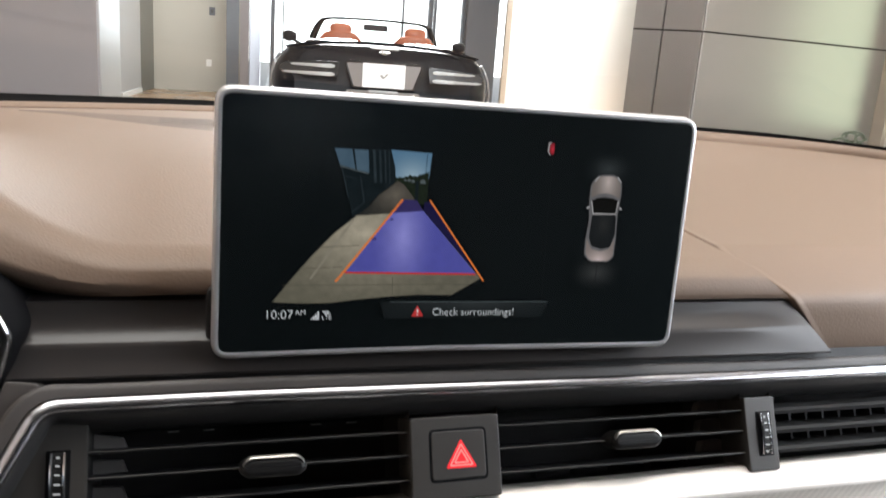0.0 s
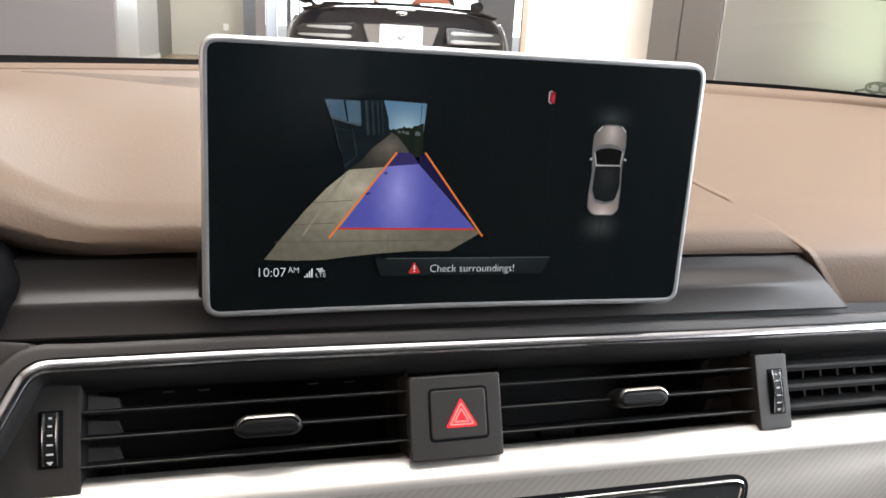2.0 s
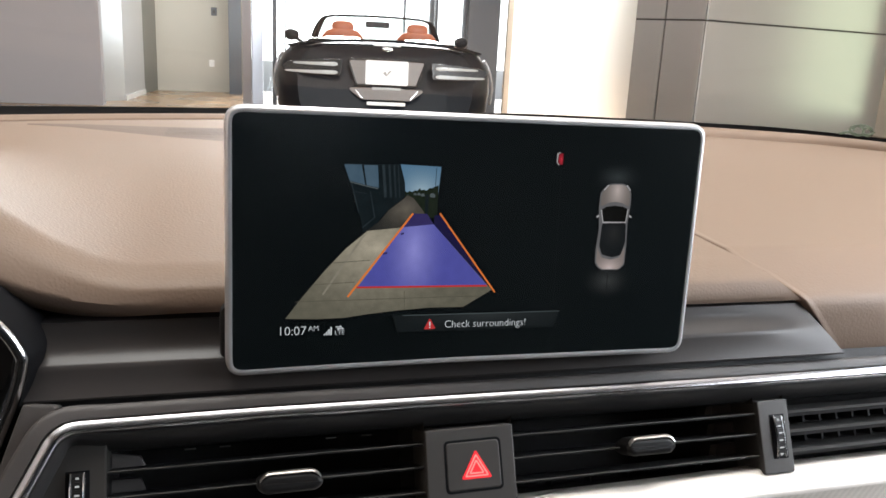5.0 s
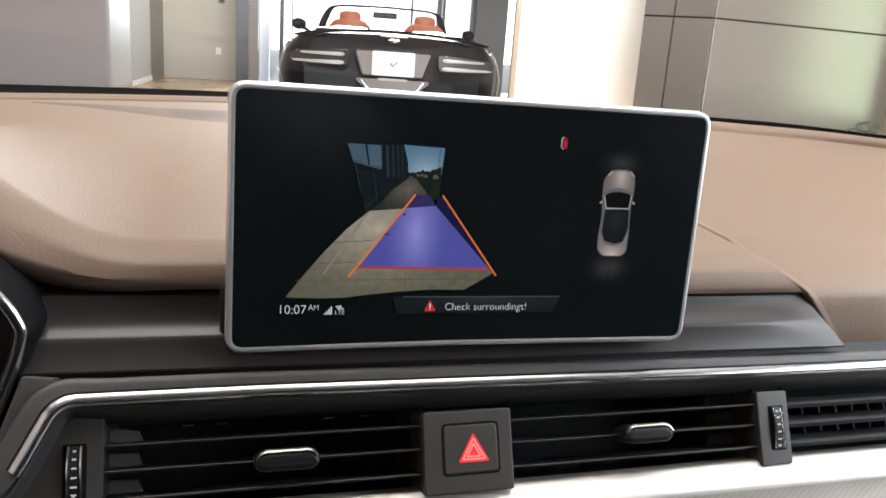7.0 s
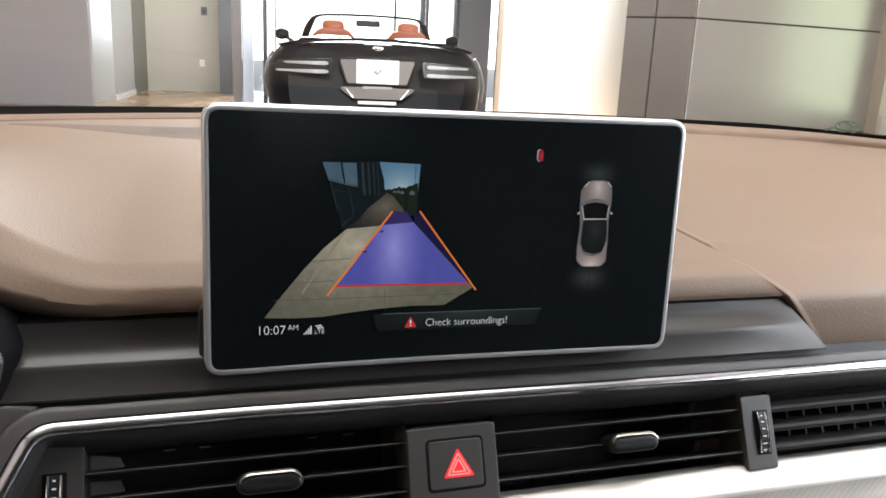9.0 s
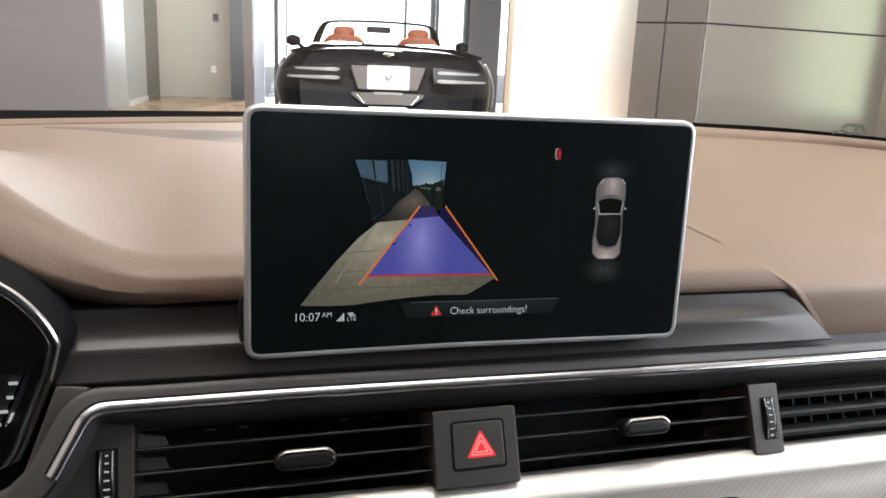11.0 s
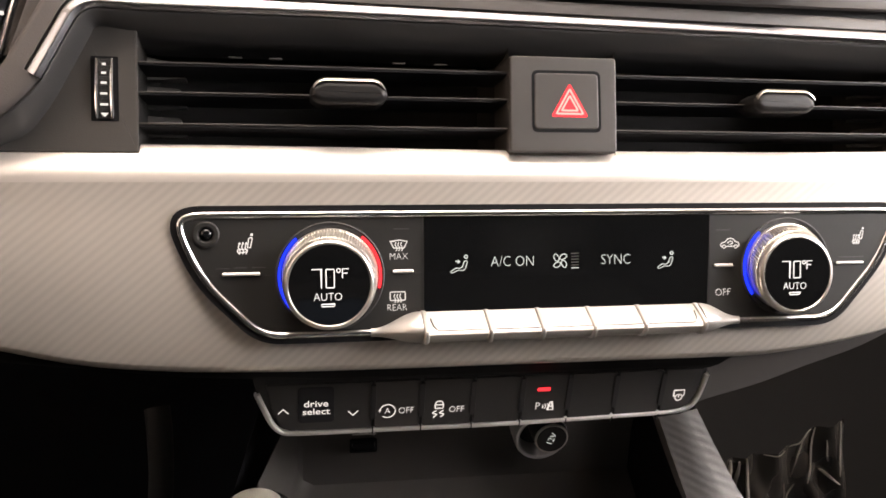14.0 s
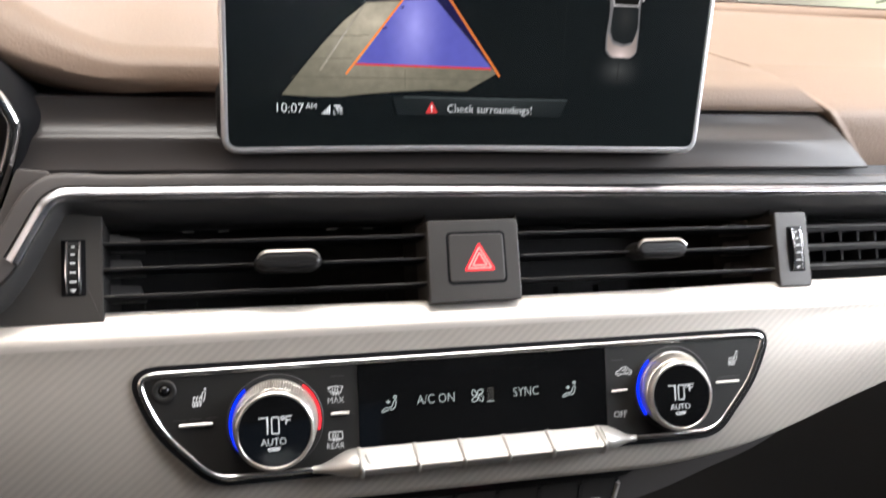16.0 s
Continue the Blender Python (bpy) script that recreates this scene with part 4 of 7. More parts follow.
# silver toggles below the display
KEY_SILVER = surface("satin_key_silver", (0.50, 0.48, 0.45), 0.34, metal=0.6, var=0.06, scale=60)
edges = [-0.0611, -0.0359, -0.0147, 0.0066, 0.0282, 0.0540]


def toggle(u0, u1):
    bm = bmesh.new()
    prof = [(-0.0206, 0.0006), (-0.0212, 0.0016), (-0.0222, 0.0032), (-0.0240, 0.0058), (-0.0262, 0.0088), (-0.0276, 0.0105), (-0.0288, 0.0110), (-0.0297, 0.0102), (-0.0314, 0.0080), (-0.0324, 0.0050), (-0.0324, 0.0)]
    loft(bm, [[(u, v, w) for v, w in prof] for u in (u0, u0 + 0.0005, u1 - 0.0005, u1)], True, True)
    return bm


for i in range(5):
    t = part("toggle", toggle(edges[i] + 0.0010, edges[i + 1] - 0.0010), KEY_SILVER, cl, "silver rocker key")
    bm = bmesh.new()
    u0, u1 = edges[i] + 0.0022, edges[i + 1] - 0.0022
    ends = []
    if i == 0:
        ends = [(u0, -0.0232, 0.0049), (u0 + 0.0006, -0.0256, 0.0083)]
    line = ends + [(u0 + (0.0022 if i == 0 else -0.001), -0.0272, 0.0102), (u1 + (-0.0022 if i == 4 else 0.001), -0.0272, 0.0102)]
    if i == 4:
        line += [(u1 - 0.0006, -0.0256, 0.0083), (u1, -0.0232, 0.0049)]
    sweep(bm, line, circle(0.00026, 6))
    part("groove", bm, DARK_GREY, t)
for u in edges:
    bm = bmesh.new()
    rows = []
    for du, dw in ((-0.0010, -0.0006), (-0.0008, 0.0003), (-0.0003, 0.0008), (0.0003, 0.0008), (0.0008, 0.0003), (0.0010, -0.0006)):
        rows.append([(u + du, v, w + (dw if w > 0.0004 else 0)) for v, w in ((-0.0203, 0.0004), (-0.0208, 0.0018), (-0.0236, 0.0060), (-0.0274, 0.0108), (-0.0296, 0.0108), (-0.0326, 0.0080), (-0.0332, 0.0))])
    loft(bm, rows, True, True)
    part("divider", bm, KEY_SILVER, cl, "rounded silver divider")
for s, u in ((-1, edges[0]), (1, edges[-1])):
    bm = bmesh.new()
    rows = []
    for i in range(25):
        f = i / 24
        k = 1 - smooth_step(0.05, 0.95, f)
        uu = u + s * (0.0012 + 0.0195 * f)
        top, bot, h = -0.0268 + 0.0060 * k, -0.0300 - 0.0026 * k, 0.0016 + 0.0088 * k
        rows.append([(uu, top + (bot - top) * g, 0.0004 + h * math.sin(math.pi * (0.06 + 0.86 * g)) ** 0.8 * (0.75 + 0.25 * g)) for g in [j / 10 for j in range(11)]] + [(uu, bot, 0.0), (uu, top, 0.0)])
    loft(bm, rows, True, True)
    part("flare", bm, KEY_SILVER, cl, "flared chrome end")

# ---- display on the dashboard ----
sc = thing("infotainment_display", "upright tablet-like display with silver bezel showing the rear-view camera", "display", DISPLAY)
RECT = rounded([(-0.1164, -0.0617), (-0.0640, -0.0602), (-0.010, -0.0590), (0.1128, -0.0582), (0.1142, 0.0597), (-0.1162, 0.0602)], [0.0085, 0, 0, 0.0085, 0.0085, 0.0085], 8)
bm = bmesh.new()
rim(bm, RECT, [(0.0012, -0.008), (0.0002, -0.0065), (0, -0.004), (0.0003, -0.0015), (0.0011, -0.0003), (0.0022, 0.0), (0.0032, -0.0003), (0.0034, -0.002)])
part("bezel", bm, BEZEL, sc, "silver metal bezel")
bm = bmesh.new()
plate(bm, inset(RECT, 0.0030), -0.004, -0.0004)
pane = part("screen_pane", bm, SCREEN_GLASS, sc, "gloss black screen glass")
bm = bmesh.new()
rows = []
for d, z in ((0.0012, -0.0078), (0.006, -0.011), (0.012, -0.0135)):
    rows.append([(*p, z) for p in inset(ccw(RECT), d)])
loft(bm, rows, True)
bm.faces.new([bm.verts.new(p) for p in rows[-1]])
part("back_shell", bm, BLACK_DEEP, sc)
bm = bmesh.new()
plate(bm, rounded([(-0.1185, -0.0625), (0.108, -0.0612), (0.100, -0.030), (-0.119, -0.030)], 0.006, 4), -0.022, -0.010, 0.002)
part("foot", bm, BLACK_DEEP, sc, "black display foot")


def lit(name, color, strength=1.0, var=0.0, scale=400, color2=None):
    m, n, l, p = material(name)
    p.inputs["Base Color"].default_value = (0.004, 0.004, 0.004, 1)
    p.inputs["Roughness"].default_value = 0.06
    p.inputs["Emission Strength"].default_value = strength
    p.inputs["Emission Color"].default_value = (*color, 1)
    if var or color2:
        tc, no, mix = n.new("ShaderNodeTexCoord"), n.new("ShaderNodeTexNoise"), n.new("ShaderNodeMix")
        mix.data_type = "RGBA"
        no.inputs["Scale"].default_value, no.inputs["Detail"].default_value = scale, 5
        mix.inputs[6].default_value = (*[c * (1 - var) for c in color], 1)
        mix.inputs[7].default_value = (*(color2 or [c * (1 + var) for c in color]), 1)
        l.new(tc.outputs["Object"], no.inputs["Vector"])
        l.new(no.outputs["Fac"], mix.inputs[0])
        l.new(mix.outputs[2], p.inputs["Emission Color"])
    return m


def lit_patch(name, dark, bright, at, reach, strength=1.0, var=0.0, scale=300):
    """A lit area of the screen that is brightest at one place and fades outwards."""
    m, n, l, p = material(name)
    p.inputs["Base Color"].default_value = (0.0075, 0.0105, 0.0115, 1)
    p.inputs["Roughness"].default_value = 0.21
    p.inputs["Emission Strength"].default_value = strength
    tc, mp, gr, mix = n.new("ShaderNodeTexCoord"), n.new("ShaderNodeMapping"), n.new("ShaderNodeTexGradient"), n.new("ShaderNodeMix")
    mp.vector_type, gr.gradient_type, mix.data_type = "TEXTURE", "QUADRATIC_SPHERE", "RGBA"
    mp.inputs["Location"].default_value, mp.inputs["Scale"].default_value = (*at, 0), (*reach, 1)
    mix.inputs[6].default_value, mix.inputs[7].default_value = (*dark, 1), (*bright, 1)
    l.new(tc.outputs["Object"], mp.inputs["Vector"])
    l.new(mp.outputs[0], gr.inputs["Vector"])
    l.new(gr.outputs["Fac"], mix.inputs[0])
    out = mix.outputs[2]
    if var:
        no, span, grain = n.new("ShaderNodeTexNoise"), n.new("ShaderNodeMapRange"), n.new("ShaderNodeMix")
        no.inputs["Scale"].default_value, no.inputs["Detail"].default_value = scale, 5
        span.inputs[3].default_value, span.inputs[4].default_value = 1 - var, 1 + var
        grain.data_type, grain.blend_type = "RGBA", "MULTIPLY"
        grain.inputs[0].default_value = 1.0
        l.new(tc.outputs["Object"], no.inputs["Vector"])
        l.new(no.outputs["Fac"], span.inputs[0])
        l.new(out, grain.inputs[6])
        l.new(span.outputs[0], grain.inputs[7])
        out = grain.outputs[2]
    l.new(out, p.inputs["Emission Color"])
    return m


SKY_PIC = lit_patch("picture_sky", (0.08, 0.16, 0.24), (0.30, 0.40, 0.45), (-0.029, 0.024), (0.016, 0.014), 0.8)
SUNLIT_PIC = lit_patch("picture_sunlit_concrete", (0.095, 0.086, 0.060), (0.32, 0.28, 0.205), (-0.050, -0.002), (0.054, 0.040), 0.9, 0.35, 240)
PALE_PIC = lit("picture_pale_concrete", (0.230, 0.205, 0.155), 0.75, 0.3, 260)
JOINT_PIC = lit("picture_dark_joint", (0.085, 0.076, 0.054), 0.8, 0.4, 300)
SHADE_PIC = lit_patch("picture_shaded_drive", (0.018, 0.017, 0.014), (0.125, 0.105, 0.080), (-0.036, 0.016), (0.020, 0.016), 0.7, 0.35, 300)
WALL_PIC = lit("picture_dark_wall", (0.008, 0.013, 0.015), 0.6, 0.5, 220)
WALL2_PIC = lit("picture_grey_wall", (0.030, 0.042, 0.048), 0.5, 0.6, 180)
GLASS_PIC = lit("picture_shop_window", (0.035, 0.070, 0.105), 0.7, color2=(0.09, 0.14, 0.18), scale=160)
TREE_PIC = lit("picture_treeline", (0.012, 0.018, 0.010), 0.6, 0.6, 700)
BLUE_PIC = lit_patch("overlay_blue", (0.062, 0.062, 0.265), (0.22, 0.21, 0.50), (-0.0315, -0.003), (0.017, 0.036), 0.9, 0.12, 200)
BLUE_DARK_PIC = lit("overlay_dark_blue", (0.034, 0.026, 0.105), 0.7, 0.25, 200)
NIGHT_BLUE_PIC = lit("overlay_night_blue", (0.010, 0.008, 0.042), 0.7, 0.15, 90)
ORANGE_PIC = lit("overlay_orange", (0.68, 0.175, 0.035), 0.75)
RED_PIC = lit("overlay_red", (0.50, 0.035, 0.035), 0.7)
DEEP_RED_PIC = lit_patch("side_mark_red", (0.18, 0.006, 0.012), (0.62, 0.03, 0.05), (0.0380, 0.0405), (0.0022, 0.004), 0.7)
BAR_PIC = lit_patch("message_bar", (0.006, 0.007, 0.007), (0.030, 0.034, 0.034), (0.004, -0.034), (0.055, 0.010), 0.6)
LINE_PIC = lit("message_line", (0.10, 0.12, 0.12), 0.6)
LINE_FAINT_PIC = lit("divider_line_faint", (0.012, 0.013, 0.013), 0.6)
CAR_PIC = lit_patch("car_symbol_body", (0.16, 0.135, 0.118), (0.50, 0.42, 0.38), (0.0684, 0.0262), (0.0085, 0.016), 0.7)
CAR_TAIL_PIC = lit_patch("car_symbol_tail", (0.22, 0.18, 0.16), (0.62, 0.50, 0.46), (0.0672, -0.0125), (0.010, 0.008), 0.7)
CAR_RIM_PIC = lit("car_symbol_rim", (0.42, 0.40, 0.39), 0.7)
CAR_FLANK_PIC = lit("car_symbol_flank", (0.13, 0.125, 0.125), 0.7, 0.3, 300)
CAR_DARK_PIC = lit("car_symbol_glass", (0.006, 0.006, 0.005), 0.5)
CAR_ROOF_PIC = lit_patch("car_symbol_top", (0.006, 0.006, 0.006), (0.024, 0.022, 0.020), (0.0680, 0.0050), (0.007, 0.010), 0.6)
ZONE_FRONT_PIC = lit_patch("sensor_zone_front", (0.0, 0.0, 0.0), (0.030, 0.034, 0.034), (0.0680, 0.0325), (0.0145, 0.0085), 0.7)
ZONE_REAR_PIC = lit_patch("sensor_zone_rear", (0.0, 0.0, 0.0), (0.040, 0.040, 0.038), (0.0668, -0.0190), (0.0145, 0.0100), 0.7)


def shape(name, pts, layer, mat, label=""):
    bm = bmesh.new()
    z = -0.0004 + 0.00006 * layer
    plate(bm, pts, z - 0.00004, z)
    return part(name, bm, mat, pane, label, smooth=False)


def line(name, pts, width, layer, mat, closed=False):
    bm = bmesh.new()
    z = -0.0004 + 0.00006 * layer
    stroke(bm, pts, width, z - 0.00004, z, closed)
    return part(name, bm, mat, pane, smooth=False)


# the rear camera's picture
shape("picture_shade", [(-0.0565, 0.0040), (-0.0229, 0.0072), (-0.0242, 0.0090), (-0.0283, 0.0156), (-0.0327, 0.0209), (-0.0356, 0.0224), (-0.0384, 0.0198), (-0.0441, 0.0154), (-0.0485, 0.0099)], 1, SHADE_PIC)
shape("picture_drive", [(-0.0900, -0.0347), (-0.0760, -0.0352), (-0.0633, -0.0348), (-0.0525, -0.0333), (-0.0380, -0.0318), (-0.0231, -0.0308), (-0.0068, -0.0308), (0.0002, -0.0267), (0.0071, -0.0226), (-0.0229, 0.0090), (-0.0384, 0.0073), (-0.0536, 0.0058), (-0.0634, -0.0025), (-0.0730, -0.0130), (-0.0819, -0.0240)], 2, SUNLIT_PIC)
line("picture_kerb", [(-0.0549, 0.0042), (-0.0640, -0.0095), (-0.0734, -0.0238)], 0.0009, 3, PALE_PIC)
line("picture_joint", [(-0.0857, -0.0268), (-0.0513, -0.0263), (-0.0162, -0.0257), (0.0010, -0.0256)], 0.00035, 3, JOINT_PIC)
line("picture_joint", [(-0.0356, -0.0225), (-0.0352, -0.0312)], 0.0003, 3, JOINT_PIC)
line("picture_joint", [(-0.0775, -0.0190), (-0.0590, -0.0180)], 0.0003, 3, JOINT_PIC)
line("picture_joint", [(-0.0690, -0.0090), (-0.0520, -0.0078)], 0.0003, 3, JOINT_PIC)
shape("picture_sky_patch", [(-0.0394, 0.0363), (-0.0203, 0.0356), (-0.0213, 0.0230), (-0.0366, 0.0222)], 1, SKY_PIC)
shape("picture_frontage", [(-0.0651, 0.0360), (-0.0493, 0.0361), (-0.0485, 0.0099), (-0.0536, 0.0060), (-0.0556, 0.0050), (-0.0584, 0.0180)], 1, WALL_PIC)
shape("picture_building", [(-0.0493, 0.0361), (-0.0394, 0.0363), (-0.0371, 0.0284), (-0.0366, 0.0220), (-0.0384, 0.0200), (-0.0441, 0.0156), (-0.0490, 0.0100)], 2, WALL_PIC)
for x0, x1, slip in ((-0.0478, -0.0466, 0.0014), (-0.0450, -0.0441, 0.0013), (-0.0426, -0.0419, 0.0012), (-0.0406, -0.0402, 0.0012)):
    shape("picture_wall_rib", [(x0 + slip, 0.0210), (x1 + slip, 0.0214), (x1, 0.0359), (x0, 0.0359)], 3, WALL2_PIC)
shape("picture_shop_window", [(-0.0648, 0.0358), (-0.0570, 0.0358), (-0.0552, 0.0268), (-0.0622, 0.0285)], 2, GLASS_PIC)
shape("picture_shop_window", [(-0.0560, 0.0357), (-0.0497, 0.0356), (-0.0488, 0.0255), (-0.0545, 0.0266)], 2, GLASS_PIC)
line("picture_canopy", [(-0.0622, 0.0281), (-0.0550, 0.0263), (-0.0492, 0.0251)], 0.0005, 3, LINE_PIC)
line("picture_post", [(-0.0612, 0.0270), (-0.0578, 0.0140)], 0.0005, 3, WALL2_PIC)
line("picture_door_frame", [(-0.0528, 0.0240), (-0.0505, 0.0120), (-0.0560, 0.0072)], 0.0005, 3, WALL2_PIC)
line("picture_rail", [(-0.0600, 0.0236), (-0.0545, 0.0228)], 0.0003, 3, WALL2_PIC)
shape("picture_treeline", [(-0.0368, 0.0216), (-0.0368, 0.0242), (-0.0358, 0.0236), (-0.0348, 0.0243), (-0.0336, 0.0238), (-0.0322, 0.0246), (-0.0311, 0.0245), (-0.0301, 0.0256), (-0.0292, 0.0247), (-0.0280, 0.0250), (-0.0268, 0.0246), (-0.0257, 0.0256), (-0.0242, 0.0258), (-0.0230, 0.0264), (-0.0213, 0.0271), (-0.0215, 0.0120), (-0.0252, 0.0120), (-0.0285, 0.0158), (-0.0327, 0.0209), (-0.0356, 0.0224)], 2, TREE_PIC)
for x, y, k in ((-0.0322, 0.0228, 0.7), (-0.0304, 0.0228, 0.8), (-0.0286, 0.0224, 0.9), (-0.0240, 0.0222, 1.3)):
    shape("picture_parked_car", [(x - 0.0009 * k, y - 0.0005 * k), (x + 0.0010 * k, y - 0.0006 * k), (x + 0.0010 * k, y + 0.0003 * k), (x + 0.0004 * k, y + 0.0009 * k), (x - 0.0005 * k, y + 0.0009 * k), (x - 0.0009 * k, y + 0.0003 * k)], 3, LINE_PIC)
shape("picture_bollard", [(-0.0273, 0.0115), (-0.0258, 0.0115), (-0.0257, 0.0228), (-0.0273, 0.0228)], 4, WALL_PIC)
line("picture_pole", [(-0.0228, 0.0262), (-0.0225, 0.0350)], 0.00025, 3, WALL_PIC)
shape("overlay_track", [(-0.0577, -0.0207), (0.0045, -0.0202), (-0.0229, 0.0090), (-0.0372, 0.0076)], 5, BLUE_PIC, "translucent blue driving lane")
shape("overlay_track", [(-0.0372, 0.0076), (-0.0229, 0.0090), (-0.0262, 0.0138), (-0.0326, 0.0140)], 5, BLUE_DARK_PIC)
shape("overlay_track", [(-0.0229, 0.0090), (0.0055, -0.0210), (-0.0198, 0.0135), (-0.0226, 0.0130)], 5, NIGHT_BLUE_PIC)
for x, y, w in ((-0.0462, -0.0048, 0.0020), (-0.0382, 0.0044, 0.0014)):
    line("picture_stain", [(x, y), (x + w, y + 0.0004)], 0.0008, 6, BLUE_DARK_PIC)
line("overlay_line", [(-0.0620, -0.0249), (-0.0328, 0.0140)], 0.0009, 6, ORANGE_PIC)
line("overlay_line", [(0.0086, -0.0238), (-0.0201, 0.0141)], 0.0008, 6, ORANGE_PIC)
line("overlay_line", [(-0.0580, -0.0205), (0.0045, -0.0205)], 0.0009, 6, RED_PIC)

# message bar and status line
shape("message_bar", [(-0.0385, -0.0425), (0.0395, -0.0418), (0.0425, -0.0338), (-0.0410, -0.0343)], 6, BAR_PIC)
line("message_line", [(-0.0360, -0.0343), (0.0425, -0.0338)], 0.0003, 7, LINE_PIC)
shape("warning_sign", rounded([(-0.0256, -0.0414), (-0.0198, -0.0411), (-0.0229, -0.0358)], 0.0004, 2), 7, RED_PIC, "small red warning triangle")
line("warning_mark", [(-0.0228, -0.0376), (-0.0227, -0.0395)], 0.0006, 8, SCREEN_WHITE)
line("warning_mark", [(-0.0227, -0.0401), (-0.0227, -0.0406)], 0.0006, 8, SCREEN_WHITE)
ZL = -0.0004 + 0.0005
lettering("message", "Check surroundings!", 0.0052, 0.0049, -0.0391, ZL, SCREEN_WHITE, pane, stretch=0.94, turn=0.2)
lettering("clock", "10:07", 0.0060, -0.0869, -0.0406, ZL, SCREEN_WHITE, pane, stretch=0.98)
lettering("clock_half", "AM", 0.0036, -0.0772, -0.0395, ZL, SCREEN_WHITE, pane, stretch=0.95)
lettering("network", "LTE", 0.0029, -0.0653, -0.0418, ZL, SCREEN_WHITE, pane)
for i in range(4):
    line("signal_bar", [(-0.0722 + 0.0010 * i, -0.0428), (-0.0722 + 0.0010 * i, -0.0422 + 0.0011 * i)], 0.0006, 8, SCREEN_WHITE)
line("data_arrow", [(-0.0672, -0.0390), (-0.0644, -0.0390), (-0.0652, -0.0385)], 0.00045, 8, SCREEN_WHITE)
line("data_arrow", [(-0.0634, -0.0399), (-0.0664, -0.0399), (-0.0656, -0.0404)], 0.00045, 8, SCREEN_WHITE)

# plan symbol of the car with its sensor zones
shape("sensor_zone", rounded([(0.0540, 0.0240), (0.0820, 0.0240), (0.0820, 0.0400), (0.0540, 0.0400)], 0.004, 4), 2, ZONE_FRONT_PIC)
shape("sensor_zone", rounded([(0.0530, -0.0280), (0.0805, -0.0280), (0.0805, -0.0105), (0.0530, -0.0105)], 0.004, 4), 2, ZONE_REAR_PIC)
line("sensor_split", [(0.0668, -0.0150), (0.0668, -0.0245)], 0.0004, 3, CAR_DARK_PIC)
symbol = shape("car_symbol", rounded([(0.0594, -0.0100), (0.0622, -0.0134), (0.0728, -0.0134), (0.0753, -0.0107), (0.0755, -0.0020), (0.0751, 0.0100), (0.0760, 0.0200), (0.0758, 0.0254), (0.0726, 0.0296), (0.0636, 0.0294), (0.0594, 0.0250), (0.0593, 0.0171), (0.0601, 0.0068), (0.0592, -0.0035)], [0.003, 0.005, 0.005, 0.003, 0.01, 0.01, 0.006, 0.005, 0.006, 0.006, 0.005, 0.006, 0.01, 0.01], 4), 3, CAR_FLANK_PIC, "silver plan symbol of a car")
shape("car_symbol_bonnet", rounded([(0.0600, 0.0180), (0.0640, 0.0200), (0.0676, 0.0206), (0.0712, 0.0200), (0.0753, 0.0180), (0.0753, 0.0250), (0.0722, 0.0290), (0.0638, 0.0288), (0.0600, 0.0248)], [0.001, 0, 0, 0, 0.001, 0.004, 0.005, 0.005, 0.004], 4), 4, CAR_PIC)
shape("car_symbol_tail", rounded([(0.0600, -0.0094), (0.0624, -0.0130), (0.0726, -0.0130), (0.0748, -0.0103), (0.0748, -0.0015), (0.0720, -0.0072), (0.0676, -0.0082), (0.0630, -0.0072), (0.0599, -0.0020)], [0.003, 0.005, 0.005, 0.003, 0, 0.001, 0, 0.001, 0], 4), 4, CAR_TAIL_PIC)
shape("car_symbol_roof", rounded([(0.0616, 0.0102), (0.0610, -0.0013), (0.0628, -0.0057), (0.0682, -0.0070), (0.0728, -0.0060), (0.0747, 0.0007), (0.0742, 0.0104)], 0.0018, 3), 5, CAR_ROOF_PIC)
GLASS_EDGE = [(0.0619, 0.0104), (0.0605, 0.0166), (0.0632, 0.0181), (0.0676, 0.0187), (0.0718, 0.0182), (0.0747, 0.0170), (0.0739, 0.0105)]
shape("car_symbol_glass", GLASS_EDGE, 6, CAR_DARK_PIC)
line("car_symbol_edge", [GLASS_EDGE[1], GLASS_EDGE[0], GLASS_EDGE[-1], GLASS_EDGE[-2]], 0.0005, 7, CAR_RIM_PIC)
for s, x in ((-1, 0.0634), (1, 0.0730)):
    line("car_symbol_lamp", [(x, 0.0287), (x + s * 0.0022, 0.0262)], 0.0006, 6, CAR_RIM_PIC)
for x, s in ((0.0596, -1), (0.0757, 1)):
    shape("car_symbol_mirror", [(x, 0.0142), (x + s * 0.0013, 0.0134), (x + s * 0.0012, 0.0126), (x, 0.0130)], 4, CAR_RIM_PIC)
line("side_mark_edge", [(0.0373, 0.0436), (0.0361, 0.0430), (0.0359, 0.0389), (0.0371, 0.0378)], 0.0005, 3, CAR_RIM_PIC)
shape("side_mark", rounded([(0.0374, 0.0380), (0.0389, 0.0379), (0.0389, 0.0434), (0.0375, 0.0433), (0.0366, 0.0427), (0.0364, 0.0391)], 0.0004, 2), 3, DEEP_RED_PIC, "small red side mark")
line("divider_line", [(0.0383, 0.0370), (0.0391, -0.0310)], 0.0003, 2, LINE_FAINT_PIC)

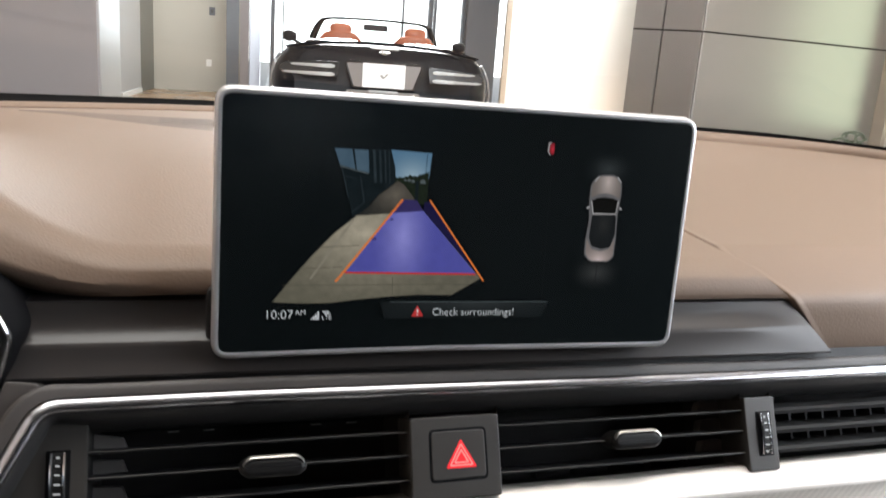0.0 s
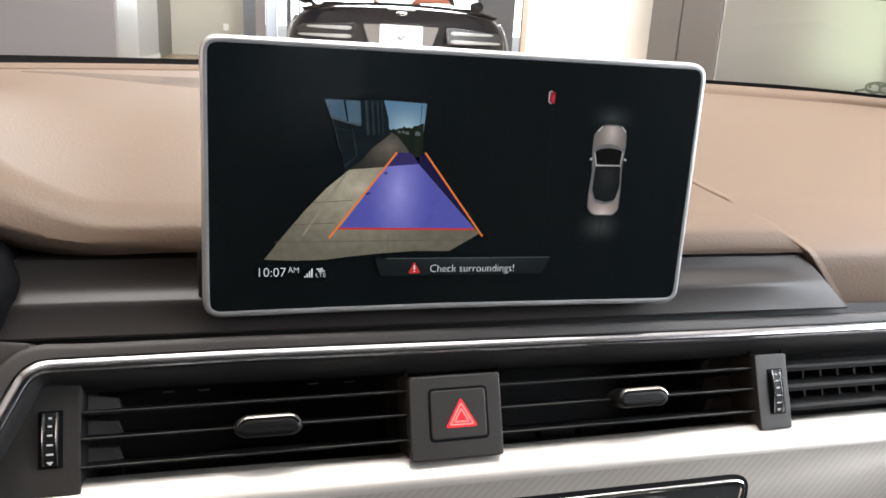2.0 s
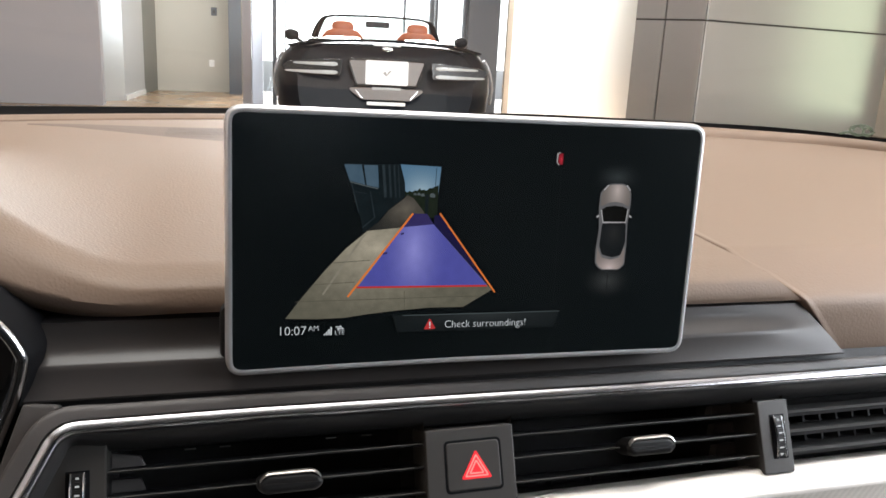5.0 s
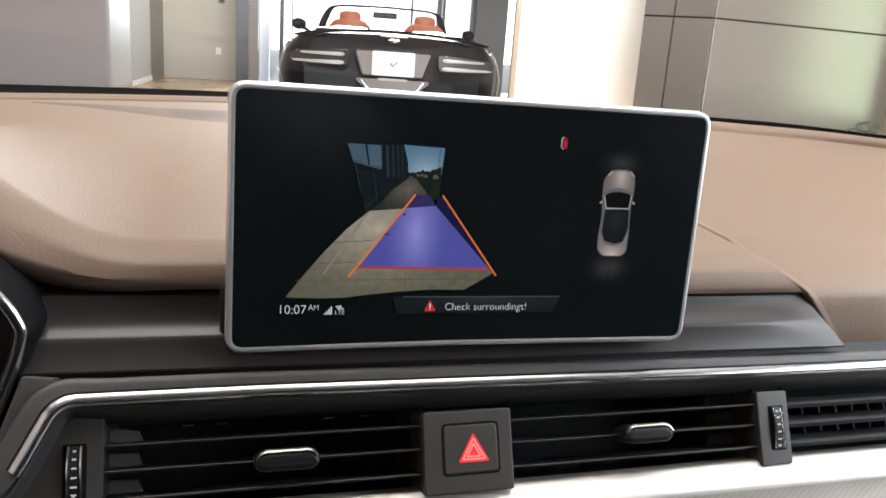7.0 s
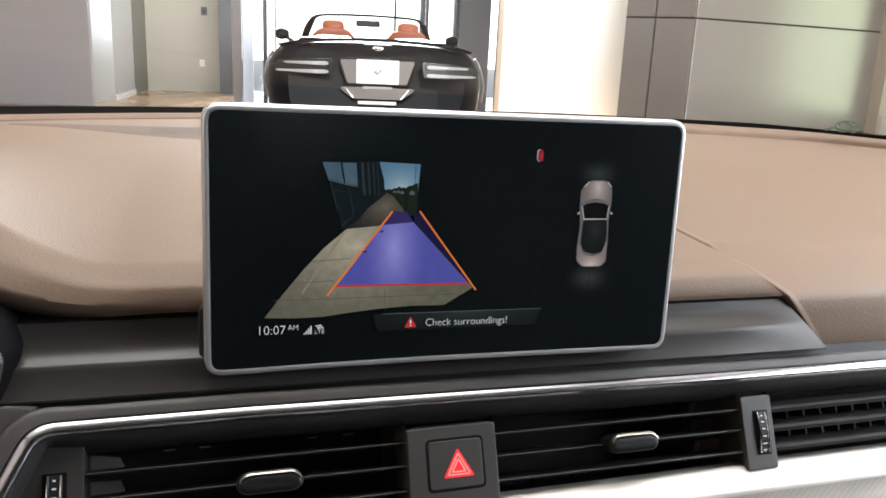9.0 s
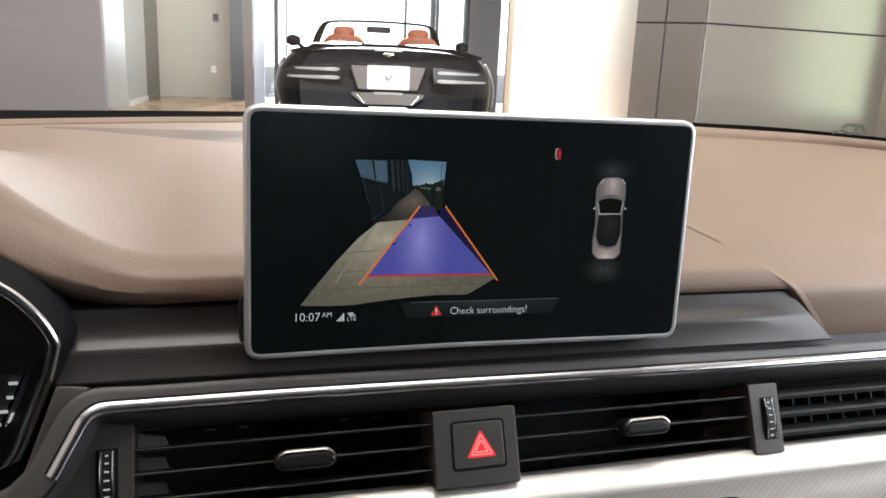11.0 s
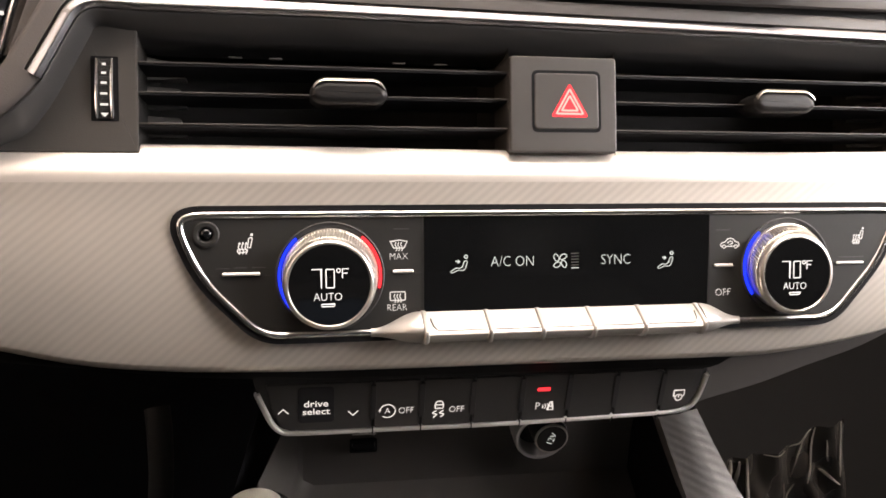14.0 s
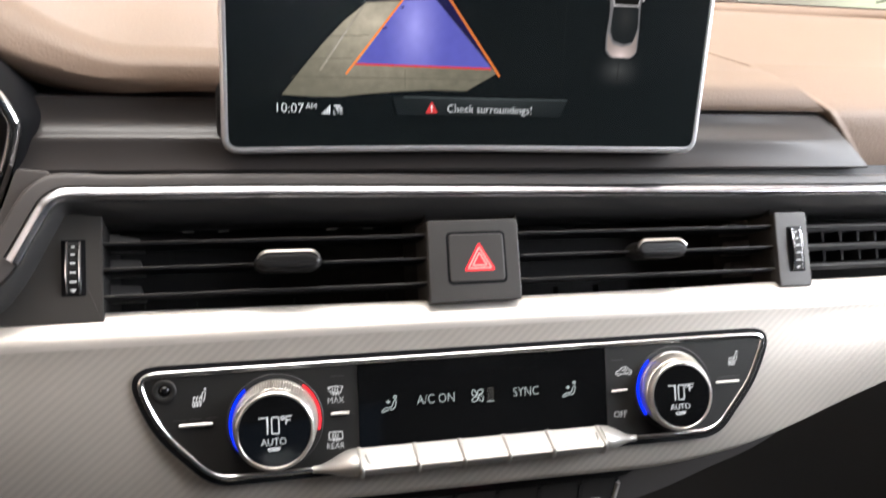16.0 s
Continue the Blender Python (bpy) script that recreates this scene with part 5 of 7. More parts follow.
# ---- keys and console below the inlay ----
row = thing("button_row", "row of black push buttons edged with a silver strip", "buttons", KEYROW)
RAIL = [(-0.1290, 0.0118), (-0.1262, 0.0040), (-0.1225, -0.0050), (-0.1185, -0.0092), (-0.1130, -0.0102), (-0.1017, -0.0104), (-0.0780, -0.0104), (-0.0533, -0.0104), (-0.0285, -0.0106), (-0.0044, -0.0104), (0.0191, -0.0099), (0.0430, -0.0093), (0.0674, -0.0086), (0.0770, -0.0076), (0.0825, -0.0050), (0.0855, 0.0010), (0.0875, 0.0130)]
bm = bmesh.new()
out = [(x, y) for x, y in RAIL] + [(0.0875, 0.022), (-0.131, 0.022)]
plate(bm, ccw(out), -0.03, -0.0014)
part("housing", bm, BLACK_SOFT, row)
bm = bmesh.new()
sweep(bm, [(x, y, 0.0) for x, y in curve(RAIL, 4)], [(-0.0013, -0.003), (-0.0013, 0.0002), (-0.0006, 0.0008), (0.0007, 0.0006), (0.0013, -0.0004), (0.0013, -0.003)], up=(0, 0, 1))
part("silver_rail", bm, BRUSHED, row, "silver edge strip")
cuts = [-0.0767, -0.0540, -0.0296, -0.0058, 0.0175, 0.0411, 0.0652]


def key_shape(u0, u1, top=0.0165):
    return rounded([(u0, -0.0092), (u1, -0.0092), (u1, top), (u0, top)], 0.0008, 2)


keys = []
bounds = [-0.1250] + cuts + [0.0850]
for i, (a, b) in enumerate(zip(bounds, bounds[1:])):
    bm = bmesh.new()
    if i == 0:
        pts = [(-0.1245, 0.0165), (-0.1222, 0.0020), (-0.1188, -0.0062), (-0.1150, -0.0086), (b - 0.0007, -0.0092), (b - 0.0007, 0.0165)]
    elif i == len(bounds) - 2:
        pts = [(a + 0.0007, -0.0078), (0.0765, -0.0064), (0.0810, -0.0038), (0.0836, 0.0020), (0.0852, 0.0165), (a + 0.0007, 0.0165)]
    else:
        pts = key_shape(a + 0.0007, b - 0.0007)
    plate(bm, ccw(list(pts)), -0.006, 0.0, 0.0005)
    keys.append(part("push_button", bm, BUTTON, row))
for c in cuts:
    bm = bmesh.new()
    plate(bm, rounded([(c - 0.0014, -0.0025), (c, -0.0045), (c + 0.0014, -0.0025), (c + 0.0014, 0.0150), (c - 0.0014, 0.0150)], 0.0006, 2), -0.002, 0.0006, 0.0003)
    part("finger_guide", bm, BLACK_SOFT, row)
    bm = bmesh.new()
    box(bm, c - 0.0003, c + 0.0003, -0.0118, -0.0088, -0.002, 0.0009)
    part("rail_gap", bm, BLACK_DEEP, row)
KZ = 0.00002
bm = bmesh.new()
plate(bm, rounded([(-0.1108, -0.0042), (-0.0945, -0.0042), (-0.0945, 0.0150), (-0.1108, 0.0150)], 0.002, 4), -0.001, 0.0003, 0.0002)
dk = part("drive_select_key", bm, SLAT_BLACK, keys[0], "darker raised key")
lettering("drive", "drive", 0.0048, -0.1027, 0.0060, 0.0003, WHITE_INK, dk, stretch=1.16, weight=0.004)
lettering("select", "select", 0.0048, -0.1027, 0.0018, 0.0003, WHITE_INK, dk, stretch=1.12, weight=0.004)
bm = bmesh.new()
stroke(bm, [(-0.1198, 0.0012), (-0.1175, 0.0036), (-0.1152, 0.0012)], 0.00045, KZ, KZ + 0.0001)
part("up_arrow", bm, WHITE_INK, keys[0])
bm = bmesh.new()
stroke(bm, [(-0.0882, 0.0012), (-0.0859, -0.0012), (-0.0836, 0.0012)], 0.00045, KZ, KZ + 0.0001)
part("down_arrow", bm, WHITE_INK, keys[0])
bm = bmesh.new()
stroke(bm, arc(-0.0699, 0.0002, 0.0036, -128, 172, 28), 0.00045, KZ, KZ + 0.0001)
plate(bm, [(-0.0741, 0.0010), (-0.0729, 0.0010), (-0.0735, -0.0004)], KZ, KZ + 0.0001)
part("stop_start_symbol", bm, WHITE_INK, keys[1])
lettering("stop_start_letter", "A", 0.0046, -0.0699, 0.0002, KZ, WHITE_INK, keys[1], stretch=0.9)
lettering("stop_start_off", "OFF", 0.0050, -0.0612, 0.0, KZ, WHITE_INK, keys[1], stretch=0.84)
bm = bmesh.new()
stroke(bm, rounded([(-0.0474, 0.0004), (-0.0438, 0.0004), (-0.0436, 0.0024), (-0.0444, 0.0044), (-0.0468, 0.0044), (-0.0476, 0.0024)], 0.0005, 2), 0.0005, KZ, KZ + 0.0001, True)
stroke(bm, [(-0.0474, 0.0024), (-0.0438, 0.0024)], 0.0005, KZ, KZ + 0.0001)
for x in (-0.0478, -0.0444):
    stroke(bm, curve([(x + 0.001, -0.0008), (x - 0.0008, -0.0022), (x + 0.0012, -0.0030), (x - 0.0004, -0.0046)], 4), 0.0005, KZ, KZ + 0.0001)
part("stability_symbol", bm, WHITE_INK, keys[2])
lettering("stability_off", "OFF", 0.0048, -0.0372, -0.0006, KZ, WHITE_INK, keys[2], stretch=0.9)
bm = bmesh.new()
box(bm, 0.0016, 0.0078, 0.0077, 0.0095, -0.0005, 0.0004, 0.0002, 1)
part("red_indicator", bm, RED_LIT, keys[4], "lit red indicator")
lettering("parking_letter", "P", 0.0060, 0.0024, -0.0012, KZ, WHITE_INK, keys[4], stretch=0.85)
bm = bmesh.new()
for i in range(3):
    stroke(bm, arc(0.0036 + 0.0010 * i, -0.0012, 0.0016 + 0.0003 * i, -42, 42, 6), 0.0004, KZ, KZ + 0.0001)
stroke(bm, [(0.0076, -0.0034), (0.0086, 0.0012), (0.0094, 0.0012), (0.0104, -0.0034)], 0.0005, KZ, KZ + 0.0001, True)
stroke(bm, [(0.0080, -0.0014), (0.0100, -0.0014)], 0.0005, KZ, KZ + 0.0001)
part("parking_symbol", bm, WHITE_INK, keys[4])
bm = bmesh.new()
stroke(bm, [(0.0729, 0.0012), (0.0718, 0.0012), (0.0718, 0.0046), (0.0772, 0.0046), (0.0772, 0.0012), (0.0762, 0.0012)], 0.00045, KZ, KZ + 0.0001)
stroke(bm, arc(0.0746, 0.0004, 0.0018, 110, 430, 16), 0.0005, KZ, KZ + 0.0001)
stroke(bm, [(0.0746, 0.0004), (0.0746, 0.0024)], 0.0005, KZ, KZ + 0.0001)
part("display_off_symbol", bm, WHITE_INK, keys[7])

# dark shell under the inlay
TRAY_BLACK = surface("black_tray_plastic", (0.060, 0.055, 0.051), 0.55, bump=0.1, bump_scale=1200, spec=0.25)
con = thing("centre_console", "dark centre console with an open tray and ribbed silver side strip in a shaded tone", "console")
bm = bmesh.new()
sec = [(0.060, 0.742), (0.022, 0.7395), (0.016, 0.733), (0.026, 0.722), (0.034, 0.715), (0.06, 0.708)]
loft(bm, [[(x, y, z + 0.02 * smooth_step(0.10, 0.3, abs(x))) for y, z in sec] for x in (-0.34, -0.24, -0.16, -0.1, 0, 0.05, 0.089)])
part("upper_lip", bm, CLUSTER_BLACK, con)
# The lip's right end, lightened in colour for light from the passenger's side
bm = bmesh.new()
under = curve([(0.086, 0.688), (0.097, 0.6925), (0.123, 0.7005), (0.147, 0.7105), (0.175, 0.7215), (0.202, 0.7385), (0.25, 0.768), (0.34, 0.79)], 4)
rows = []
for x, z in under:
    top = max(z + 0.004, 0.7905 + 0.93 * low(x - 0.016) - 0.003)
    rows.append([(x - 0.006 * (1 - g), 0.024 + 0.016 * g ** 0.7, top + (z - top) * g) for g in (0, 0.2, 0.4, 0.6, 0.8, 0.95, 1.0)] + [(x + 0.001, 0.060, z - 0.004)])
loft(bm, rows)
part("lower_panel", bm, surface("lit_lower_plastic", (0.100, 0.092, 0.088), 0.5, bump=0.1, bump_scale=2000), con, "panel under the inlay, light from the right in its colour")
bm = bmesh.new()
rows = []
for y, z in ((0.034, 0.690), (0.060, 0.684), (0.082, 0.672), (0.084, 0.640), (0.080, 0.615), (0.055, 0.606), (-0.03, 0.600), (-0.12, 0.592), (-0.3, 0.585)):
    left = -0.114 - 0.30 * max(0.0, 0.080 - y)
    wall = [(left, y, z + 0.030 * smooth_step(0.69, 0.60, z) + 0.03), (left + 0.001, y, z + 0.012), (left + 0.004, y, z + 0.004), (left + 0.010, y, z)]
    rows.append(wall + [(left + 0.010 + (0.070 - left) * i / 8, y, z) for i in range(1, 9)])
loft(bm, rows)
part("tray", bm, TRAY_BLACK, con)
for s, x in ((-1, -0.120), (1, 0.078)):
    bm = bmesh.new()
    loft(bm, [[(x, 0.10, 0.70), (x + s * 0.05, -0.06, 0.60), (x + s * 0.055, -0.30, 0.57)], [(x, 0.10, 0.48), (x + s * 0.05, -0.06, 0.48), (x + s * 0.055, -0.30, 0.48)]])
    part("side_wall", bm, CLUSTER_BLACK, con)
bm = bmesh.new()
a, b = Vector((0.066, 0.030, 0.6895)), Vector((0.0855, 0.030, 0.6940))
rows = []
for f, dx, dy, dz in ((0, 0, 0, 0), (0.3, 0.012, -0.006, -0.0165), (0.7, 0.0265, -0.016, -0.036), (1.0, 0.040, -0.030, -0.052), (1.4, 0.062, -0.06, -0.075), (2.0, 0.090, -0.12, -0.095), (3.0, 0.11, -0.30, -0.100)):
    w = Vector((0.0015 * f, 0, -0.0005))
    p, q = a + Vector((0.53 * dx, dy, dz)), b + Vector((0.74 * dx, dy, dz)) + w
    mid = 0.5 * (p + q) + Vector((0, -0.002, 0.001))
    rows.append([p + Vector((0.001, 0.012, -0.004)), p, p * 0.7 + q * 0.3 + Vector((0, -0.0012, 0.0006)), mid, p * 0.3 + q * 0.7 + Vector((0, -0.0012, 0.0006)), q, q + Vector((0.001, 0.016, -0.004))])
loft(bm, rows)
part("side_strip", bm, DIM_INLAY, con, "ribbed silver side strip in a shaded tone")
bm = bmesh.new()
sweep(bm, curve([(-0.190, 0.11, 0.650), (-0.188, 0.100, 0.636), (-0.189, 0.09, 0.602), (-0.195, 0.06, 0.55)], 5), circle(0.007, 10))
part("knee_edge", bm, BLACK_SOFT, con)

sock = thing("power_socket", "round chrome-ringed twelve volt power socket with cap", "socket", fascia((0.0205, 0.070, 0.6495), 0.0, 0.0))
bm = bmesh.new()
lathe(bm, [(0.0150, -0.012), (0.0150, 0.0), (0.0146, 0.0014), (0.0136, 0.0018), (0.0126, 0.0012), (0.0118, -0.002), (0.0116, -0.01)], (0, 0), 48, cap=False)
part("socket_ring", bm, BEZEL, sock, "bright chrome ring")
bm = bmesh.new()
lathe(bm, [(0.0118, -0.009), (0.0, -0.009)], (0, 0), 32, cap=False)
part("socket_well", bm, BLACK_DEEP, sock)
bm = bmesh.new()
lathe(bm, [(0.0098, -0.012), (0.0096, 0.004), (0.0090, 0.0058), (0.0, 0.0060)], (0.0042, 0.0024), 36, cap=False)
cap = part("socket_cap", bm, BLACK_SOFT, sock, "black cap marked 12V")
bm = bmesh.new()
lathe(bm, [(0.0094, 0.0050), (0.0092, 0.0062), (0.0084, 0.0061)], (0.0042, 0.0024), 36, cap=False)
part("cap_ring", bm, BRUSHED, cap)
lettering("volts", "12V", 0.0052, 0.0042, 0.0024, 0.0062, DIM_INK, cap, turn=70)
usb = thing("usb_port", "small black usb port with a symbol above it", "socket", fascia((-0.0772, 0.0785, 0.6425), 0.0, 0.0))
bm = bmesh.new()
rim(bm, rounded([(-0.0075, -0.0036), (0.0075, -0.0036), (0.0075, 0.0042), (-0.0075, 0.0042)], 0.001, 2), [(0, 0), (0, 0.002), (0.0012, 0.002), (0.0012, -0.002)])
part("port_frame", bm, CLUSTER_BLACK, usb)
bm = bmesh.new()
box(bm, -0.0058, 0.0058, -0.0020, 0.0020, -0.001, 0.0012)
part("port_slot", bm, CLUSTER_BLACK, usb)
bm = bmesh.new()
stroke(bm, [(-0.0062, 0.0088), (0.0050, 0.0088)], 0.0008, 0.002, 0.0022)
stroke(bm, [(-0.003, 0.0088), (0.0, 0.0104), (0.003, 0.0104)], 0.0006, 0.002, 0.0022)
plate(bm, [(0.0050, 0.0100), (0.0070, 0.0088), (0.0050, 0.0076)], 0.002, 0.0022)
part("port_symbol", bm, surface("printed_pale_grey", (0.42, 0.41, 0.40), 0.5), usb)

gear = thing("gear_selector", "gear selector with a satin silver cap", "gear lever", Matrix.Translation((-0.1275, -0.022, 0.6150)))
bm = bmesh.new()
lathe(bm, [(0.016, -0.04), (0.0135, 0.03), (0.0125, 0.055), (0.0130, 0.066)], (0, 0), 32)
part("shaft", bm, BLACK_SOFT, gear)
bm = bmesh.new()
lathe(bm, [(0.0130, 0.064), (0.0165, 0.066), (0.0172, 0.070), (0.0165, 0.0735), (0.0132, 0.0745)], (0, 0), 32, cap=False)
part("collar", bm, GLOSS, gear, "gloss black collar")
bm = bmesh.new()
lathe(bm, [(0.0130, 0.0660), (0.0130, 0.0735), (0.0115, 0.0785), (0.0075, 0.0815), (0.0, 0.0823)], (0, 0), 32, cap=False)
part("cap", bm, surface("satin_silver_cap", (0.72, 0.70, 0.62), 0.38, metal=0.85), gear, "satin silver cap")

# clear wrapping that hangs in the passenger's footwell
FOIL = surface("clear_plastic_film", (0.038, 0.032, 0.027), 0.16, bump=0.35, bump_scale=60, rvar=0.05, spec=0.9)
# Pale colour stands for the light that the film's folds catch
FOLD_GLINT = surface("painted_fold_glint", (0.38, 0.33, 0.28), 0.2, spec=0.9, var=0.3, scale=90)
bag = thing("plastic_film", "crumpled clear plastic film hanging in the footwell", "plastic wrap")


def film_point(f, h):
    """A point of the film: f along its upper edge, h down from it."""
    wave = 0.006 * math.sin(11 * f + 2.0 * h) + 0.004 * math.sin(27 * f - 4 * h) + 0.005 * noise.noise((f * 9, h * 4, 0.3))
    top = 0.585 + 0.014 * f + 0.006 * smooth_step(0.62, 0.72, f) + 0.012 * f * f
    return (0.168 + 0.077 * f + 0.022 * h, 0.115 + wave * (0.4 + 0.6 * h), top - 0.085 * h)


bm = bmesh.new()
loft(bm, [[film_point(i / 60, g / 24) for g in range(25)] for i in range(61)])
sheet = part("film", bm, FOIL, bag, "glossy dark transparent film")
for f0, f1, h0, h1, w in ((0.05, 0.03, 0.02, 0.26, 0.0013), (0.115, 0.10, 0.03, 0.42, 0.0012), (0.17, 0.20, 0.0, 0.75, 0.0012), (0.32, 0.50, 0.0, 0.02, 0.0004), (0.56, 0.74, 0.01, 0.0, 0.0005), (0.66, 0.60, 0.02, 0.34, 0.0005), (0.77, 0.70, 0.0, 0.50, 0.0007), (0.84, 0.86, 0.12, 0.34, 0.0006), (0.96, 0.93, 0.0, 0.48, 0.0007), (0.80, 0.93, 0.42, 0.56, 0.0010), (0.62, 0.54, 0.45, 0.62, 0.0005)):
    bm = bmesh.new()
    pts = []
    for k in range(9):
        q = k / 8
        x, y, z = film_point(f0 + (f1 - f0) * q + 0.004 * math.sin(5 * q + 9 * f0), h0 + (h1 - h0) * q)
        pts.append((x, y - 0.0012, z))
    z0, z1 = pts[0][2], pts[-1][2]
    sweep(bm, pts, lambda q, w=w, z0=z0, z1=z1: circle(w * (0.25 + 0.9 * math.sin(math.pi * min(1.0, max(0.0, 0.12 + 0.8 * (q.z - z0) / ((z1 - z0) or 1e-6))))), 6), up=(0, 1, 0))
    part("fold", bm, FOLD_GLINT, sheet, "film fold with its glint in a pale colour")

# ---- instruments ----
clu = thing("instrument_cluster", "instrument cluster in a black housing with a chrome ring", "instruments")
RING = [(-0.2218, 0.9355), (-0.2131, 0.9285), (-0.2044, 0.9178), (-0.2001, 0.9090), (-0.1999, 0.9041), (-0.2033, 0.8916), (-0.2108, 0.8728), (-0.2196, 0.8526), (-0.2293, 0.8416), (-0.2480, 0.8330), (-0.4015, 0.8270), (-0.4215, 0.9), (-0.4015, 0.955), (-0.3015, 0.961), (-0.2500, 0.9500)]
loop = curve(RING + [RING[0]], 5)[:-1]
bm = bmesh.new()
sweep(bm, [(x, 0.048, z) for x, z in loop], circle(0.0030, 12, 0.0034), up=(0, 1, 0), closed=True)
part("chrome_ring", bm, SATIN_CHROME, clu, "satin chrome ring")
bm = bmesh.new()
sgn = 1 if sum(p[0] * q[1] - q[0] * p[1] for p, q in zip(loop, loop[1:] + loop[:1])) > 0 else -1
pl = loop if sgn > 0 else loop[::-1]
r0 = [(x, 0.050, z) for x, z in inset(pl, 0.001)]
r1 = [(x, 0.068, z) for x, z in inset(pl, 0.005)]
r2 = [(x, 0.088, z) for x, z in inset(pl, 0.010)]
loft(bm, [r0, r1, r2], True)
part("cowl_wall", bm, CLUSTER_BLACK, clu)
bm = bmesh.new()
bm.faces.new([bm.verts.new((x, 0.087, z)) for x, z in inset(pl, 0.0095)])
part("dial_plate", bm, surface("dial_black", (0.070, 0.078, 0.098), 0.4), clu, "dark gauge face")
bm = bmesh.new()
o0 = [(x, 0.050, z) for x, z in inset(pl, -0.001)]
o1 = [(x, 0.047, z) for x, z in inset(pl, -0.003)]
o2 = [(x, 0.058, z) for x, z in inset(pl, -0.0065)]
o3 = [(x, 0.10, z) for x, z in inset(pl, -0.008)]
loft(bm, [o0, o1, o2, o3], True)
part("housing", bm, CLUSTER_BLACK, clu, "soft black cluster hood")
GAUGE = fascia((0, 0.0850, 0.0), 0.0, 0.0)
lettering("fuel_full", "F", 0.0062, -0.2350, 0.8737, 0.0, WHITE_INK, clu).matrix_world = GAUGE @ Matrix.Translation((-0.2350, 0.8737, 0))
for x, y, w in ((-0.2274, 0.8733, 0.0042), (-0.2295, 0.8658, 0.0030), (-0.2331, 0.8584, 0.0042), (-0.2362, 0.8515, 0.0030), (-0.2400, 0.8440, 0.0042)):
    bm = bmesh.new()
    box(bm, x - w / 2, x + w / 2, y - 0.0008, y + 0.0008, 0, 0.0004)
    bmesh.ops.transform(bm, matrix=GAUGE, verts=bm.verts)
    part("gauge_mark", bm, WHITE_INK, clu)
ARC = curve([(-0.2288, 0.8575), (-0.2318, 0.8510), (-0.2350, 0.8448), (-0.2390, 0.8378), (-0.2440, 0.8310)], 6)
for k in range(4):
    bm = bmesh.new()
    stroke(bm, ARC[6 * k:6 * k + 6], 0.0014, 0.0, 0.0004)
    bmesh.ops.transform(bm, matrix=GAUGE, verts=bm.verts)
    part("gauge_arc", bm, WHITE_INK, clu)

# ---- the cabin that closes round the camera ----
DARK_CLOTH = surface("dark_cabin_cloth", (0.016, 0.0145, 0.0135), 0.9, bump=0.2, bump_scale=900)
HEADLINER = surface("grey_headliner", (0.15, 0.135, 0.12), 0.9, bump=0.2, bump_scale=700)
FRIT = surface("black_glass_border", (0.0055, 0.005, 0.005), 0.75, spec=0.05)

bm = bmesh.new()
rows = []
for i in range(61):
    x = -0.74 + 1.48 * i / 60
    yb = screen_base(x)
    rows.append([(x, pad_back(x) + 0.020, 0.950), (x, yb - 0.020, 0.9540), (x, yb - 0.004, 0.9570), (x, yb, 0.9610 + 0.0045 * smooth_step(0.02, 0.30, x)), (x, yb + 0.004, 0.9600 + 0.0045 * smooth_step(0.02, 0.30, x)), (x, yb + 0.10, 0.94)])
loft(bm, rows)
cowl = thing("windscreen", "clear windscreen with a black border and small sticker", "windscreen")
part("black_border", bm, FRIT, cowl, "black ceramic border")
bm = bmesh.new()
rows = []
for i in range(61):
    x = -0.74 + 1.48 * i / 60
    yb = screen_base(x)
    rows.append([(x * (1 - 0.14 * f), yb + (-0.12 - yb) * f, 0.9585 + 0.415 * f + 0.03 * math.sin(math.pi * f)) for f in (0, 0.15, 0.3, 0.5, 0.7, 0.85, 1.0)])
loft(bm, rows)
wp = part("pane", bm, glass("windscreen_glass", (0.97, 0.99, 0.98), 0.0, 0.065), cowl, "clear glass")
wp.visible_shadow = False
STICK = surface("faded_sticker", (0.07, 0.09, 0.055), 0.6)
sm = fascia((0.5349, 0.4145, 0.975), 0.6, -28.0)
bm = bmesh.new()
for pts in (arc(0, 0.001, 0.0075, 20, 320, 14, 0.0055), arc(0.005, 0.0025, 0.009, -20, 200, 14, 0.005), [(-0.018, -0.004), (-0.008, -0.001), (0.0, -0.004), (0.012, -0.003), (0.017, 0.001)], arc(0.010, 0.0, 0.0045, 0, 300, 10)):
    stroke(bm, pts, 0.0026, 0, 0.0003)
bmesh.ops.transform(bm, matrix=sm, verts=bm.verts)
part("sticker", bm, STICK, cowl, "small faded sticker")

cab = thing("car_cabin", "plain dark car cabin with pale grey roof lining", "car interior")
bm = bmesh.new()
box(bm, -0.60, 0.60, -1.9, -0.14, 1.375, 1.41, 0.012)
part("roof_lining", bm, HEADLINER, cab)
for s in (-1, 1):
    bm = bmesh.new()
    sweep(bm, curve([(s * 0.615, 0.36, 0.93), (s * 0.60, 0.28, 1.04), (s * 0.575, 0.10, 1.20), (s * 0.545, -0.12, 1.38)], 5), [(-0.03, -0.02), (0.03, -0.02), (0.03, 0.02), (-0.03, 0.02)])
    part("windscreen_pillar", bm, HEADLINER, cab, "grey windscreen pillar")
    bm = bmesh.new()
    box(bm, s * 0.66, s * 0.74, -1.9, 0.45, 0.30, 0.925, 0.02)
    part("door_panel", bm, DARK_CLOTH, cab)
bm = bmesh.new()
box(bm, -0.74, 0.74, -1.9, 0.75, 0.26, 0.30)
part("cabin_floor", bm, DARK_CLOTH, cab)
# One wall, its shaded driver's half and lit passenger's half put into colour
bm = bmesh.new()
box(bm, -0.72, -0.13, 0.30, 0.34, 0.30, 0.87)
